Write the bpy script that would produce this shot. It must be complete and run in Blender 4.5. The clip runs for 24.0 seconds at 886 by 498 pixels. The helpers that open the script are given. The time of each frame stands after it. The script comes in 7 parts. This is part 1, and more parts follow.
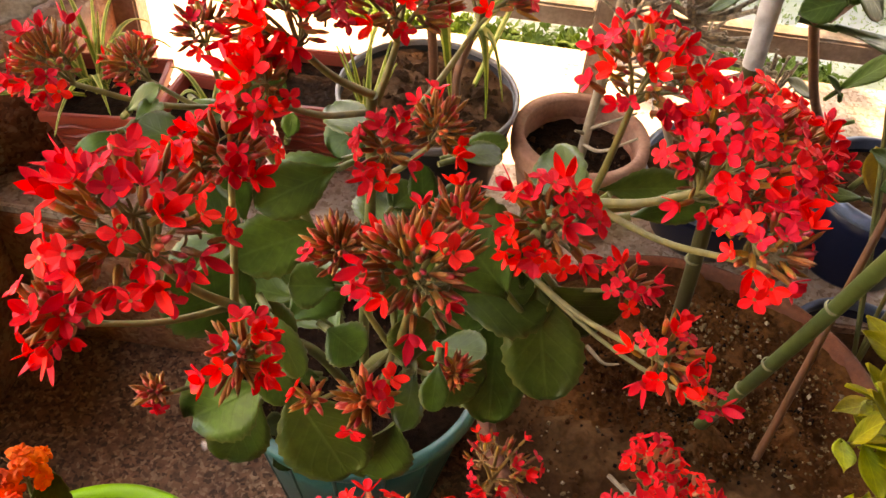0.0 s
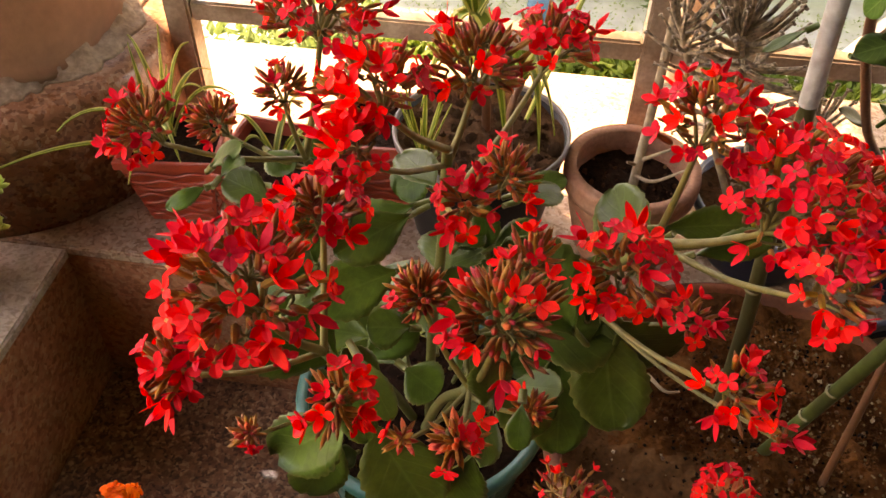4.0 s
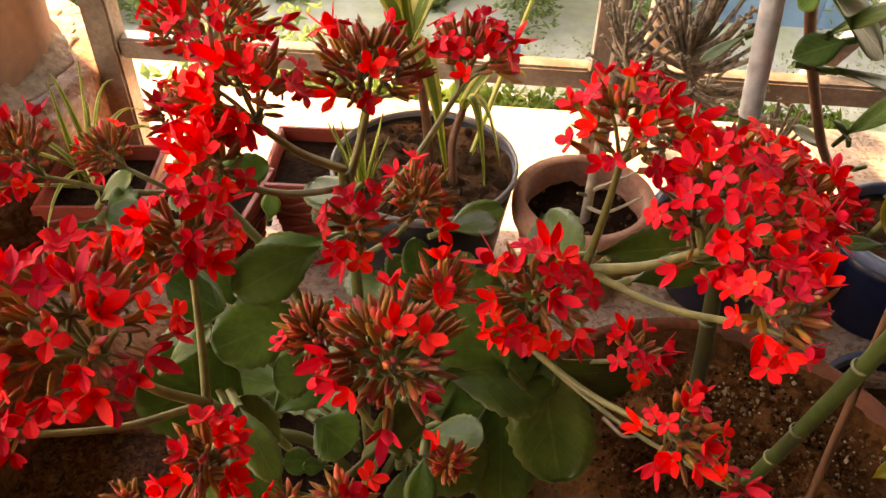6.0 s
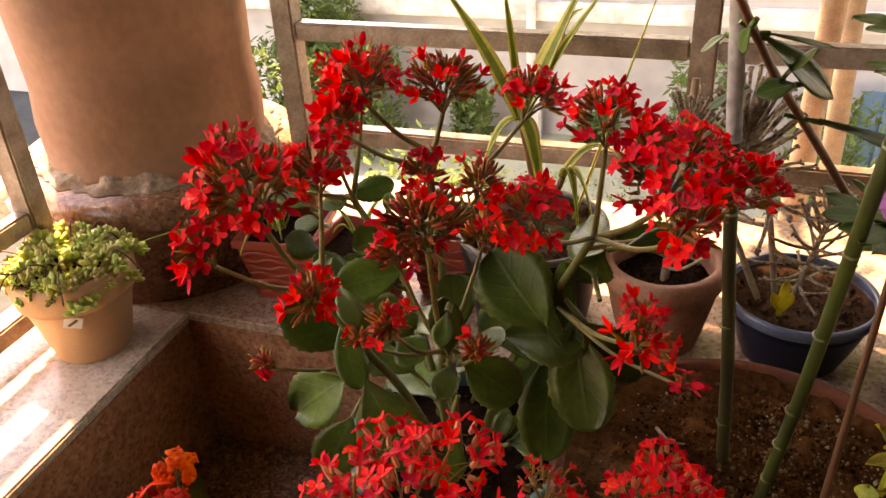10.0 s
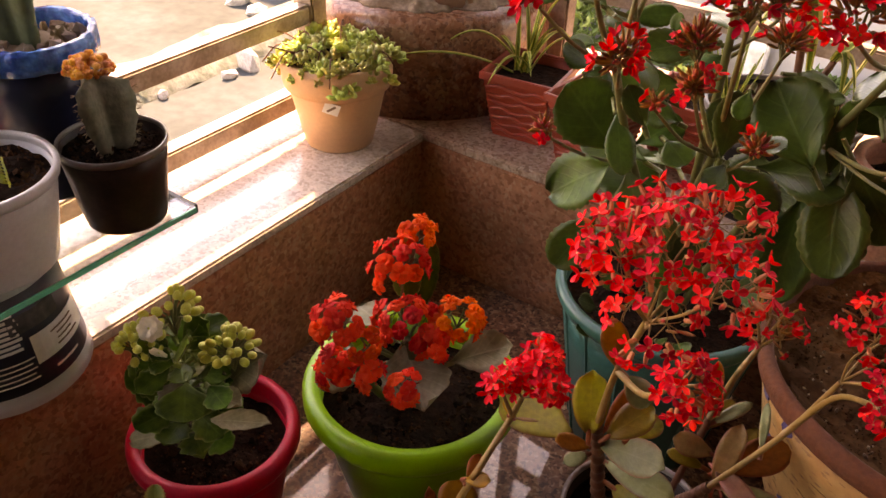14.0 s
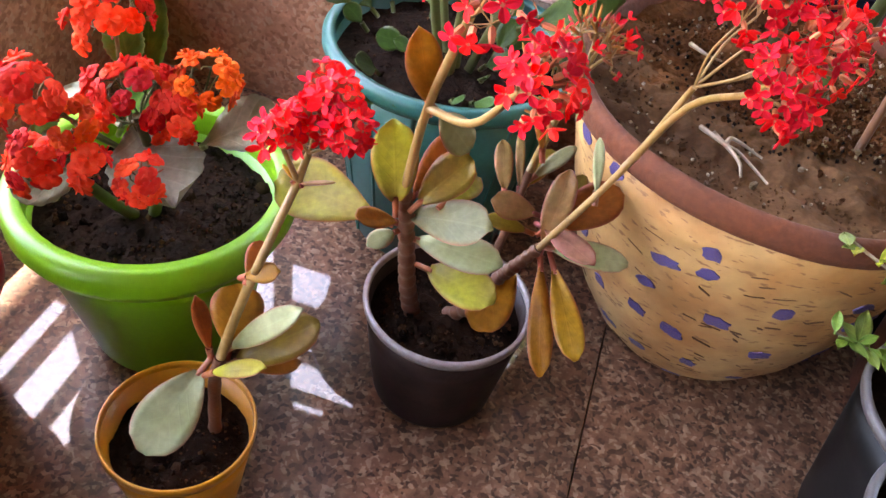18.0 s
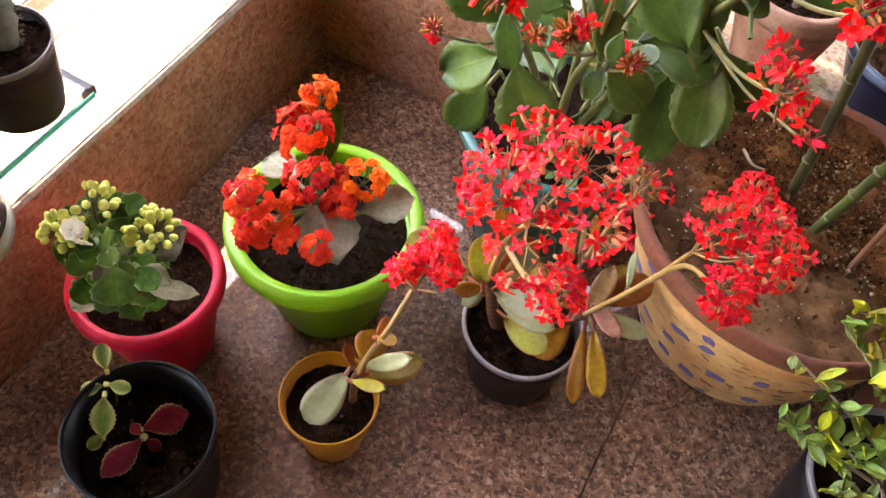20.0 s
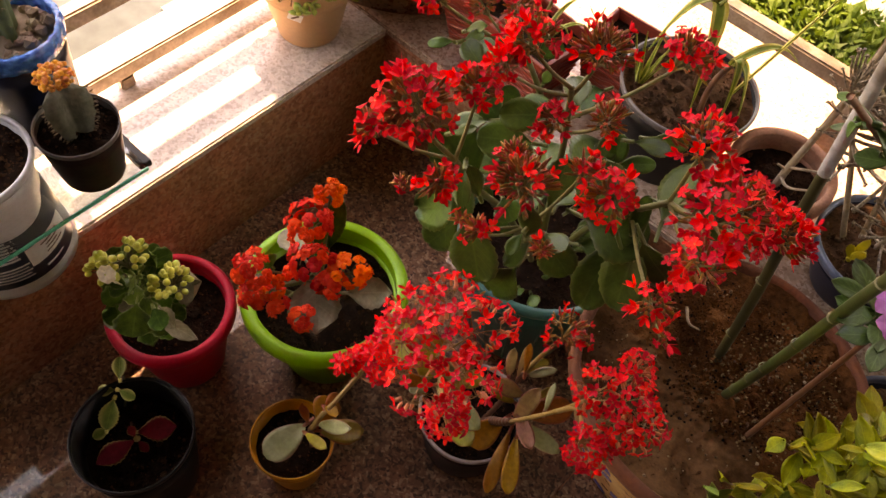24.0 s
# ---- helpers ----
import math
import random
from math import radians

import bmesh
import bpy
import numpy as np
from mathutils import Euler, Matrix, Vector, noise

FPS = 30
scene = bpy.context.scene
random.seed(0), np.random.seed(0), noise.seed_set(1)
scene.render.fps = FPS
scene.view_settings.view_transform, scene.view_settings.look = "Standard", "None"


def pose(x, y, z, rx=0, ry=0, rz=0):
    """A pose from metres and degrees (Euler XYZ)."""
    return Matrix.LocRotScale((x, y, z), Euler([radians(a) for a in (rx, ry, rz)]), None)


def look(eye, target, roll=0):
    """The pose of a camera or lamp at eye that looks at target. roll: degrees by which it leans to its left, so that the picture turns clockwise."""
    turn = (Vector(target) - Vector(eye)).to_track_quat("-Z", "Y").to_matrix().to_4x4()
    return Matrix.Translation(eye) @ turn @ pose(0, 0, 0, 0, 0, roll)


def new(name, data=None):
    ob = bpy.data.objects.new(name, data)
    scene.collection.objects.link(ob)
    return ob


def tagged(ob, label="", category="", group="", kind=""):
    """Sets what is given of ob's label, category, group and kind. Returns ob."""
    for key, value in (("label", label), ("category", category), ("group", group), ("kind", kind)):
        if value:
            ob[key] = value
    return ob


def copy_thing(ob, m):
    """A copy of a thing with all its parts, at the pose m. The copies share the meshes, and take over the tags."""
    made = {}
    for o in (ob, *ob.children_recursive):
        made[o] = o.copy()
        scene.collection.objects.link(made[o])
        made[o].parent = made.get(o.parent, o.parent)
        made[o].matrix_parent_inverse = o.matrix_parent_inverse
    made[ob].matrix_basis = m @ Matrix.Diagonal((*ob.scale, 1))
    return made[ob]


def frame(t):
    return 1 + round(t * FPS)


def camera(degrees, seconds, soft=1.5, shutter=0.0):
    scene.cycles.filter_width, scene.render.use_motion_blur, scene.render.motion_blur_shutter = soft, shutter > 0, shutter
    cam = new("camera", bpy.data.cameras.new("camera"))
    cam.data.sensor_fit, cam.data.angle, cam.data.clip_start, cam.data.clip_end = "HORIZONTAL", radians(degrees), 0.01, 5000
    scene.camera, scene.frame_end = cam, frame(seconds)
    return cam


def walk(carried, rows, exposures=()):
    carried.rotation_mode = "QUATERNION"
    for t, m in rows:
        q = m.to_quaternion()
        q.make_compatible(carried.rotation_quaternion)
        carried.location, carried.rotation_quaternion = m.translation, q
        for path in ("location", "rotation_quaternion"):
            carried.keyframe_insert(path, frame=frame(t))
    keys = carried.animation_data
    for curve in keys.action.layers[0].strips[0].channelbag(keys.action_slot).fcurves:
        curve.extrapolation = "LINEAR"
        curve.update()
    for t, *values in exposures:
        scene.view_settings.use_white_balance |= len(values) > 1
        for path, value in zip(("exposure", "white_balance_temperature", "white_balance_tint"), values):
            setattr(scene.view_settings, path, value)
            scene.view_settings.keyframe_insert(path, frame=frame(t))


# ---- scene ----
cam = camera(56.00, 24.0, soft=1.5)
ROWS = [
    (0, 0.5444, -0.6053, 0.9022, 43.12, -4.02, 7.52),
    (0.5, 0.5455, -0.6096, 0.9056, 43.78, -4.12, 7.51),
    (1, 0.5513, -0.6073, 0.9116, 44.13, -3.83, 7.33),
    (1.5, 0.5777, -0.6145, 0.9163, 45.39, -2.99, 6.63),
    (2, 0.5878, -0.6066, 0.9200, 45.93, -1.04, 6.28),
    (2.5, 0.5729, -0.6031, 0.9540, 45.99, -0.69, 6.53),
    (3, 0.5411, -0.6088, 0.9549, 44.59, -0.36, 7.96),
    (3.5, 0.5235, -0.6169, 0.9394, 44.50, -0.98, 8.50),
    (5.5, 0.5456, -0.5900, 0.9126, 45.19, -0.52, 6.60),
    (6, 0.5613, -0.5791, 0.8846, 47.91, -0.66, 6.30),
    (6.5, 0.5677, -0.6060, 0.8842, 48.58, -0.51, 6.47),
    (7, 0.5664, -0.6044, 0.8855, 49.19, 1.38, 10.01),
    (7.5, 0.5606, -0.6038, 0.8879, 49.24, 1.65, 10.91),
    (8, 0.5757, -0.5975, 0.8919, 49.70, 2.25, 12.46),
    (8.5, 0.5541, -0.5854, 0.8829, 50.30, 1.88, 17.22),
    (8.8, 0.5361, -0.6265, 0.8874, 52.72, -0.22, 12.94),
    (9, 0.5343, -0.6662, 0.8853, 54.04, -0.97, 10.75),
    (9.2, 0.5466, -0.7085, 0.9034, 56.34, -1.29, 10.26),
    (9.5, 0.6203, -0.7492, 0.8803, 57.87, -0.00, 13.69),
    (10, 0.6860, -0.7883, 0.8959, 58.93, 2.99, 18.60),
    (10.5, 0.6615, -0.8502, 0.8554, 59.39, 0.10, 20.31),
    (11, 0.6639, -0.8957, 0.8497, 52.95, -1.98, 24.05),
    (11.5, 0.6636, -0.8992, 0.8454, 51.55, -2.54, 26.36),
    (13.5, 0.6443, -0.9182, 0.8300, 54.49, -0.76, 37.17),
    (14, 0.6522, -0.9191, 0.8145, 54.54, -2.07, 34.89),
    (14.5, 0.6560, -0.9283, 0.7725, 54.18, -2.70, 32.66),
    (15, 0.6618, -0.9888, 0.7153, 55.39, -2.57, 32.30),
    (15.5, 0.7066, -1.0385, 0.7705, 56.33, -2.87, 32.61),
    (16, 0.7815, -1.0727, 0.8035, 56.66, -2.73, 31.39),
    (16.5, 0.7851, -1.0531, 0.8064, 55.82, -1.92, 30.68),
    (17, 0.6771, -1.0157, 0.7704, 53.61, -0.75, 29.68),
    (17.5, 0.5748, -0.8970, 0.7296, 48.23, -6.05, 20.19),
    (18, 0.6004, -0.8440, 0.6405, 45.96, -7.72, 17.53),
    (18.5, 0.6677, -0.8576, 0.6295, 46.12, -6.78, 21.05),
    (20.5, 0.6097, -0.8378, 1.0833, 31.30, -3.66, 29.62),
    (21, 0.6113, -0.8052, 1.1065, 30.53, -6.90, 27.58),
    (21.5, 0.6587, -0.7745, 1.1060, 35.25, -7.03, 34.24),
    (22, 0.7003, -0.7416, 1.1107, 35.34, -6.57, 37.39),
    (22.5, 0.7158, -0.7393, 1.1468, 33.25, -6.34, 37.90),
    (23, 0.7280, -0.7417, 1.2056, 32.51, -5.23, 39.85),
    (23.5, 0.7222, -0.7620, 1.1902, 32.34, -4.83, 42.42),
    (24, 0.7240, -0.7652, 1.1873, 32.94, -4.97, 42.82),
]
walk(cam, [(t, pose(x, y, z, rx, ry, rz)) for t, x, y, z, rx, ry, rz in ROWS], exposures=(
    (0.0, 4.34, 14800, 29.0), (2.0, 4.25, 16000, 31.5), (3.0, 4.02, 16800, 33.0), (8.0, 3.95, 17000, 33.0), (9.0, 3.6, 17500, 35.0), (10.5, 3.62, 17000, 37.0), (14.0, 3.78, 15600, 40.0), (16.0, 4.14, 14800, 39.0), (17.0, 4.45, 12200, 34.0),
    (18.0, 5.4, 8400, 25.0), (18.5, 5.5, 8500, 24.0), (20.5, 5.1, 10000, 26.0), (21.0, 4.8, 11000, 26.0), (22.0, 3.82, 14800, 33.0), (23.0, 4.08, 14600, 33.0), (24.0, 3.82, 15200, 34.0)))

# ---- world and light ----
SUN_AZ, SUN_EL = radians(-45), radians(58)      # the sun stands beyond the corner column
world = bpy.data.worlds.new("sky")
scene.world = world
world.use_nodes = True
wn = world.node_tree
sky = wn.nodes.new("ShaderNodeTexSky")
sky.sky_type, sky.sun_disc = "NISHITA", False
sky.sun_elevation, sky.sun_rotation, sky.dust_density = SUN_EL, SUN_AZ, 0.3
wn.links.new(sky.outputs[0], wn.nodes["Background"].inputs[0])
wn.nodes["Background"].inputs[1].default_value = 0.15
sun_dir = Vector((math.sin(SUN_AZ) * math.cos(SUN_EL), math.cos(SUN_AZ) * math.cos(SUN_EL), math.sin(SUN_EL)))
sun = new("sun", bpy.data.lights.new("sun", "SUN"))
sun.data.energy, sun.data.angle, sun.data.color = 2.4, radians(1.5), (1.0, 0.93, 0.82)
sun.matrix_world = look(sun_dir * 10, (0, 0, 0))


# ---- materials ----
def mat(name, color, rough=0.6, var=0.25, scale=30.0, bump=0.1, metal=0.0, coat=0.0, color2=None, fine=200.0, bumpscale=None, sss=0.0, random_hue=0.0, spec=0.5, vein=0.0, edge=None, edge_power=14.0, trans=0.0, bdist=0.002):
    """A surface whose colour wanders at two scales, with fine relief."""
    m = bpy.data.materials.new(name)
    m.use_nodes = True
    n, l = m.node_tree.nodes, m.node_tree.links
    b = n["Principled BSDF"]
    tc = n.new("ShaderNodeTexCoord")
    big = n.new("ShaderNodeTexNoise"); big.inputs["Scale"].default_value = scale; big.inputs["Detail"].default_value = 4
    small = n.new("ShaderNodeTexNoise"); small.inputs["Scale"].default_value = fine; small.inputs["Detail"].default_value = 3
    for t in (big, small):
        l.new(tc.outputs["Object"], t.inputs["Vector"])
    ramp = n.new("ShaderNodeValToRGB")
    c2 = color2 or tuple(max(0, c * (1 - var)) for c in color)
    ramp.color_ramp.elements[0].position, ramp.color_ramp.elements[1].position = 0.35, 0.65
    ramp.color_ramp.elements[0].color, ramp.color_ramp.elements[1].color = (*c2, 1), (*color, 1)
    l.new(big.outputs["Fac"], ramp.inputs[0])
    mix = n.new("ShaderNodeMix"); mix.data_type = "RGBA"; mix.blend_type = "MULTIPLY"
    mix.inputs[0].default_value = min(1.0, var * 1.5)
    g = n.new("ShaderNodeValToRGB")
    g.color_ramp.elements[0].position, g.color_ramp.elements[1].position = 0.3, 0.7
    g.color_ramp.elements[0].color, g.color_ramp.elements[1].color = (0.55, 0.55, 0.55, 1), (1, 1, 1, 1)
    l.new(small.outputs["Fac"], g.inputs[0])
    l.new(ramp.outputs[0], mix.inputs[6]); l.new(g.outputs[0], mix.inputs[7])
    out = mix.outputs[2]
    if random_hue:
        oi = n.new("ShaderNodeObjectInfo")
        hs = n.new("ShaderNodeHueSaturation")
        mr = n.new("ShaderNodeMapRange"); mr.inputs[3].default_value, mr.inputs[4].default_value = 0.5 - random_hue, 0.5 + random_hue
        mv = n.new("ShaderNodeMapRange"); mv.inputs[3].default_value, mv.inputs[4].default_value = 0.75, 1.2
        l.new(oi.outputs["Random"], mr.inputs[0]); l.new(oi.outputs["Random"], mv.inputs[0])
        l.new(mr.outputs[0], hs.inputs["Hue"]); l.new(mv.outputs[0], hs.inputs["Value"])
        l.new(out, hs.inputs["Color"]); out = hs.outputs[0]
    vh = None
    if vein:
        sp = n.new("ShaderNodeSeparateXYZ"); l.new(tc.outputs["UV"], sp.inputs[0])
        def mth(op, a, c, d=None):
            q = n.new("ShaderNodeMath"); q.operation = op
            for k, s in enumerate((a, c, d)):
                if s is None:
                    continue
                if isinstance(s, (int, float)):
                    q.inputs[k].default_value = s
                else:
                    l.new(s, q.inputs[k])
            return q.outputs[0]
        across = mth("ABSOLUTE", mth("SUBTRACT", sp.outputs[1], 0.5), 0)
        rib = mth("SUBTRACT", 1.0, mth("MINIMUM", mth("MULTIPLY", across, 26.0), 1.0))
        arc = mth("SINE", mth("MULTIPLY", mth("SUBTRACT", sp.outputs[0], mth("MULTIPLY", across, 0.75)), 38.0), 0)
        veins = mth("MULTIPLY", mth("POWER", mth("MAXIMUM", arc, 0.0), 9.0), 0.45)
        vh = mth("MAXIMUM", rib, veins)
        mv2 = n.new("ShaderNodeMix"); mv2.data_type = "RGBA"
        l.new(mth("MULTIPLY", vh, vein), mv2.inputs[0]); l.new(out, mv2.inputs[6])
        mv2.inputs[7].default_value = (*(min(1, c * 1.9 + 0.05) for c in color), 1)
        out = mv2.outputs[2]
        if edge:
            me2 = n.new("ShaderNodeMix"); me2.data_type = "RGBA"
            l.new(mth("POWER", mth("MINIMUM", mth("MULTIPLY", across, 2.0), 1.0), edge_power), me2.inputs[0])
            l.new(out, me2.inputs[6]); me2.inputs[7].default_value = (*edge, 1)
            out = me2.outputs[2]
    l.new(out, b.inputs["Base Color"])
    b.inputs["Roughness"].default_value, b.inputs["Metallic"].default_value = rough, metal
    b.inputs["Coat Weight"].default_value = coat
    b.inputs["Specular IOR Level"].default_value = spec
    if sss:
        b.inputs["Subsurface Weight"].default_value = sss
        b.inputs["Subsurface Radius"].default_value = (0.01, 0.008, 0.004)
        b.inputs["Subsurface Scale"].default_value = 0.3
    if bump:
        bp = n.new("ShaderNodeBump"); bp.inputs["Strength"].default_value = bump; bp.inputs["Distance"].default_value = bdist
        bt = small
        if bumpscale:
            bt = n.new("ShaderNodeTexNoise"); bt.inputs["Scale"].default_value = bumpscale; bt.inputs["Detail"].default_value = 5
            l.new(tc.outputs["Object"], bt.inputs["Vector"])
        hgt = bt.outputs["Fac"]
        if vh is not None:
            hgt = mth("SUBTRACT", hgt, mth("MULTIPLY", vh, 1.6))
        l.new(hgt, bp.inputs["Height"]); l.new(bp.outputs[0], b.inputs["Normal"])
    if trans:
        tr = n.new("ShaderNodeBsdfTranslucent"); l.new(out, tr.inputs["Color"])
        ms = n.new("ShaderNodeMixShader"); ms.inputs[0].default_value = trans
        l.new(b.outputs[0], ms.inputs[1]); l.new(tr.outputs[0], ms.inputs[2])
        l.new(ms.outputs[0], n["Material Output"].inputs["Surface"])
    return m


def granite(name, base, dark, light, rough, cell=260.0, spec=0.5, coat=0.0, mottle=0.35):
    """Speckled polished stone: mineral grains of several tones."""
    m = bpy.data.materials.new(name)
    m.use_nodes = True
    n, l = m.node_tree.nodes, m.node_tree.links
    b = n["Principled BSDF"]
    tc = n.new("ShaderNodeTexCoord")
    warp = n.new("ShaderNodeTexNoise"); warp.inputs["Scale"].default_value = 90; warp.inputs["Detail"].default_value = 2
    add = n.new("ShaderNodeMix"); add.data_type = "VECTOR"; add.inputs[0].default_value = 0.012
    l.new(tc.outputs["Object"], warp.inputs["Vector"]); l.new(tc.outputs["Object"], add.inputs[4]); l.new(warp.outputs["Color"], add.inputs[5])
    v = n.new("ShaderNodeTexVoronoi"); v.inputs["Scale"].default_value = cell
    l.new(add.outputs[1], v.inputs["Vector"])
    sep = n.new("ShaderNodeSeparateColor"); l.new(v.outputs["Color"], sep.inputs[0])
    r = n.new("ShaderNodeValToRGB"); r.color_ramp.interpolation = "LINEAR"
    e = r.color_ramp.elements
    e[0].position, e[0].color = 0.12, (*dark, 1)
    e[1].position, e[1].color = 0.9, (*light, 1)
    k = e.new(0.35); k.color = (*base, 1)
    k = e.new(0.72); k.color = tuple(c * 1.15 for c in base) + (1,)
    l.new(sep.outputs[0], r.inputs[0])
    big = n.new("ShaderNodeTexNoise"); big.inputs["Scale"].default_value = 7; big.inputs["Detail"].default_value = 6; big.inputs["Roughness"].default_value = 0.65
    l.new(tc.outputs["Object"], big.inputs["Vector"])
    br = n.new("ShaderNodeValToRGB"); br.color_ramp.elements[0].position, br.color_ramp.elements[1].position = 0.32, 0.68
    br.color_ramp.elements[0].color, br.color_ramp.elements[1].color = (0.6, 0.55, 0.5, 1), (1.12, 1.08, 1.04, 1)
    l.new(big.outputs["Fac"], br.inputs[0])
    mx = n.new("ShaderNodeMix"); mx.data_type = "RGBA"; mx.blend_type = "MULTIPLY"; mx.inputs[0].default_value = 1
    l.new(r.outputs[0], mx.inputs[6]); l.new(br.outputs[0], mx.inputs[7])
    mid = n.new("ShaderNodeTexNoise"); mid.inputs["Scale"].default_value = 85; mid.inputs["Detail"].default_value = 3
    l.new(tc.outputs["Object"], mid.inputs["Vector"])
    md = n.new("ShaderNodeValToRGB"); md.color_ramp.elements[0].position, md.color_ramp.elements[1].position = 0.36, 0.64
    md.color_ramp.elements[0].color, md.color_ramp.elements[1].color = (0.68, 0.66, 0.64, 1), (1.2, 1.2, 1.2, 1)
    l.new(mid.outputs["Fac"], md.inputs[0])
    m2 = n.new("ShaderNodeMix"); m2.data_type = "RGBA"; m2.blend_type = "MULTIPLY"; m2.inputs[0].default_value = mottle
    l.new(mx.outputs[2], m2.inputs[6]); l.new(md.outputs[0], m2.inputs[7]); l.new(m2.outputs[2], b.inputs["Base Color"])
    rr = n.new("ShaderNodeMapRange"); rr.inputs[3].default_value, rr.inputs[4].default_value = rough * 0.7, rough * 1.5
    l.new(big.outputs["Fac"], rr.inputs[0]); l.new(rr.outputs[0], b.inputs["Roughness"])
    b.inputs["Specular IOR Level"].default_value = spec
    b.inputs["Coat Weight"].default_value, b.inputs["Coat Roughness"].default_value = coat, 0.03
    bp = n.new("ShaderNodeBump"); bp.inputs["Strength"].default_value = 0.06; bp.inputs["Distance"].default_value = 0.001
    l.new(big.outputs["Fac"], bp.inputs["Height"]); l.new(bp.outputs[0], b.inputs["Normal"])
    return m


M_FLOOR = granite("brown_granite_floor", (0.27, 0.13, 0.074), (0.105, 0.047, 0.026), (0.47, 0.29, 0.19), 0.46, 250.0, 0.4, 0.62, 1.0)
M_RISER = granite("brown_granite_wall", (0.56, 0.25, 0.148), (0.42, 0.178, 0.102), (0.64, 0.345, 0.22), 0.22, 190.0)
M_CLAD = granite("dark_granite_cladding", (0.33, 0.15, 0.092), (0.2, 0.085, 0.05), (0.45, 0.26, 0.18), 0.26, 190.0)
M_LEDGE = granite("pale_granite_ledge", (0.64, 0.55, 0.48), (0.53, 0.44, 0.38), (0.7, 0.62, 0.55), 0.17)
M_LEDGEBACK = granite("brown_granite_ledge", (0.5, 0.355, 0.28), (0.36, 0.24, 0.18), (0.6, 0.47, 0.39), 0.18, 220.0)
M_PLASTER = mat("column_plaster", (0.3, 0.148, 0.092), 0.85, 0.25, 6, 0.5, fine=70, color2=(0.23, 0.11, 0.066))
# unseen walls and ceiling: near-black so they bounce little fill light
M_WALL = mat("unseen_dark_wall", (0.05, 0.033, 0.024), 0.85, 0.1, 3, 0.1)
M_CEIL = mat("unseen_dark_ceiling", (0.07, 0.052, 0.04), 0.9, 0.1, 3, 0.1)
M_RAIL = mat("painted_rail", (0.42, 0.32, 0.25), 0.24, 0.3, 25, 0.1, color2=(0.24, 0.165, 0.12))
M_TEAL = mat("teal_plastic", (0.018, 0.145, 0.118), 0.35, 0.2, 12, 0.03)
M_GREEN = mat("lime_green_plastic", (0.205, 0.5, 0.012), 0.38, 0.12, 10, 0.03)
M_RED = mat("dark_red_plastic", (0.72, 0.012, 0.038), 0.42, 0.2, 10, 0.03, spec=0.22)
M_BLACK = mat("black_plastic", (0.009, 0.0075, 0.007), 0.42, 0.3, 30, 0.05, spec=0.25)
M_YELLOW = mat("yellow_plastic", (0.66, 0.25, 0.01), 0.4, 0.15, 10, 0.03)
M_GREYRIM = mat("grey_rim_plastic", (0.17, 0.145, 0.135), 0.4, 0.2, 20, 0.05)
M_PALERIM = mat("whitish_rim_plastic", (0.42, 0.36, 0.33), 0.35, 0.3, 25, 0.05, color2=(0.3, 0.24, 0.215))
M_TERRA = mat("terracotta", (0.19, 0.046, 0.015), 0.85, 0.4, 20, 0.5, color2=(0.13, 0.035, 0.016))
M_TERRAOLD = mat("weathered_terracotta", (0.42, 0.205, 0.135), 0.85, 0.4, 18, 0.3, color2=(0.28, 0.1, 0.055))
M_REDCLAY = mat("red_plastic_basket", (0.4, 0.05, 0.025), 0.45, 0.25, 14, 0.05)
M_PEACH = mat("peach_plastic", (0.62, 0.34, 0.18), 0.55, 0.12, 10, 0.05)
M_BLUE = mat("navy_glaze", (0.005, 0.009, 0.028), 0.3, 0.3, 14, 0.03, spec=0.22)
M_BLUEWHITE = mat("blue_rim_glaze", (0.1, 0.14, 0.22), 0.3, 0.3, 30, 0.03)
M_SOIL = mat("dark_soil", (0.026, 0.0115, 0.006), 0.95, 0.5, 70, 1.0, bumpscale=150, spec=0.08, bdist=0.005, color2=(0.012, 0.0055, 0.003))
M_DRYSOIL = mat("dry_brown_soil", (0.11, 0.05, 0.023), 0.95, 0.5, 25, 1.0, bumpscale=120, spec=0.1, bdist=0.003, color2=(0.036, 0.014, 0.0065))
M_CRUST = mat("dry_mud_crust", (0.165, 0.06, 0.02), 0.95, 0.6, 14, 1.0, bumpscale=110, spec=0.06, bdist=0.006, color2=(0.075, 0.026, 0.0095), fine=150)
M_MUD = mat("pale_dried_mud", (0.17, 0.078, 0.034), 0.95, 0.5, 16, 0.9, bumpscale=70, spec=0.08, bdist=0.004, color2=(0.07, 0.028, 0.0115), fine=220)
# lighter copy of the dry soil: back ledge light put into its colour
M_LITSOIL = mat("lit_clay_soil", (0.145, 0.07, 0.036), 0.95, 0.5, 30, 1.0, bumpscale=120, spec=0.1, bdist=0.005, color2=(0.06, 0.027, 0.014))
M_STEM = mat("green_stem", (0.11, 0.125, 0.035), 0.5, 0.3, 60, 0.1, color2=(0.11, 0.1, 0.03))
M_BROWNSTEM = mat("brown_stem", (0.2, 0.075, 0.036), 0.55, 0.35, 60, 0.3, color2=(0.13, 0.042, 0.022))
M_LEAF = mat("fleshy_green_leaf", (0.072, 0.135, 0.02), 0.34, 0.4, 22, 0.12, color2=(0.028, 0.06, 0.009), random_hue=0.018, vein=0.1, edge=(0.11, 0.12, 0.035), spec=0.3, trans=0.05)
M_PETAL = mat("red_petal", (1.0, 0.024, 0.038), 0.55, 0.15, 150, 0.05, color2=(1.0, 0.018, 0.03), random_hue=0.004, spec=0.16, trans=0.28)
M_BUD = mat("crimson_bud", (0.7, 0.035, 0.03), 0.45, 0.3, 160, 0.05, color2=(0.5, 0.07, 0.02), random_hue=0.015)
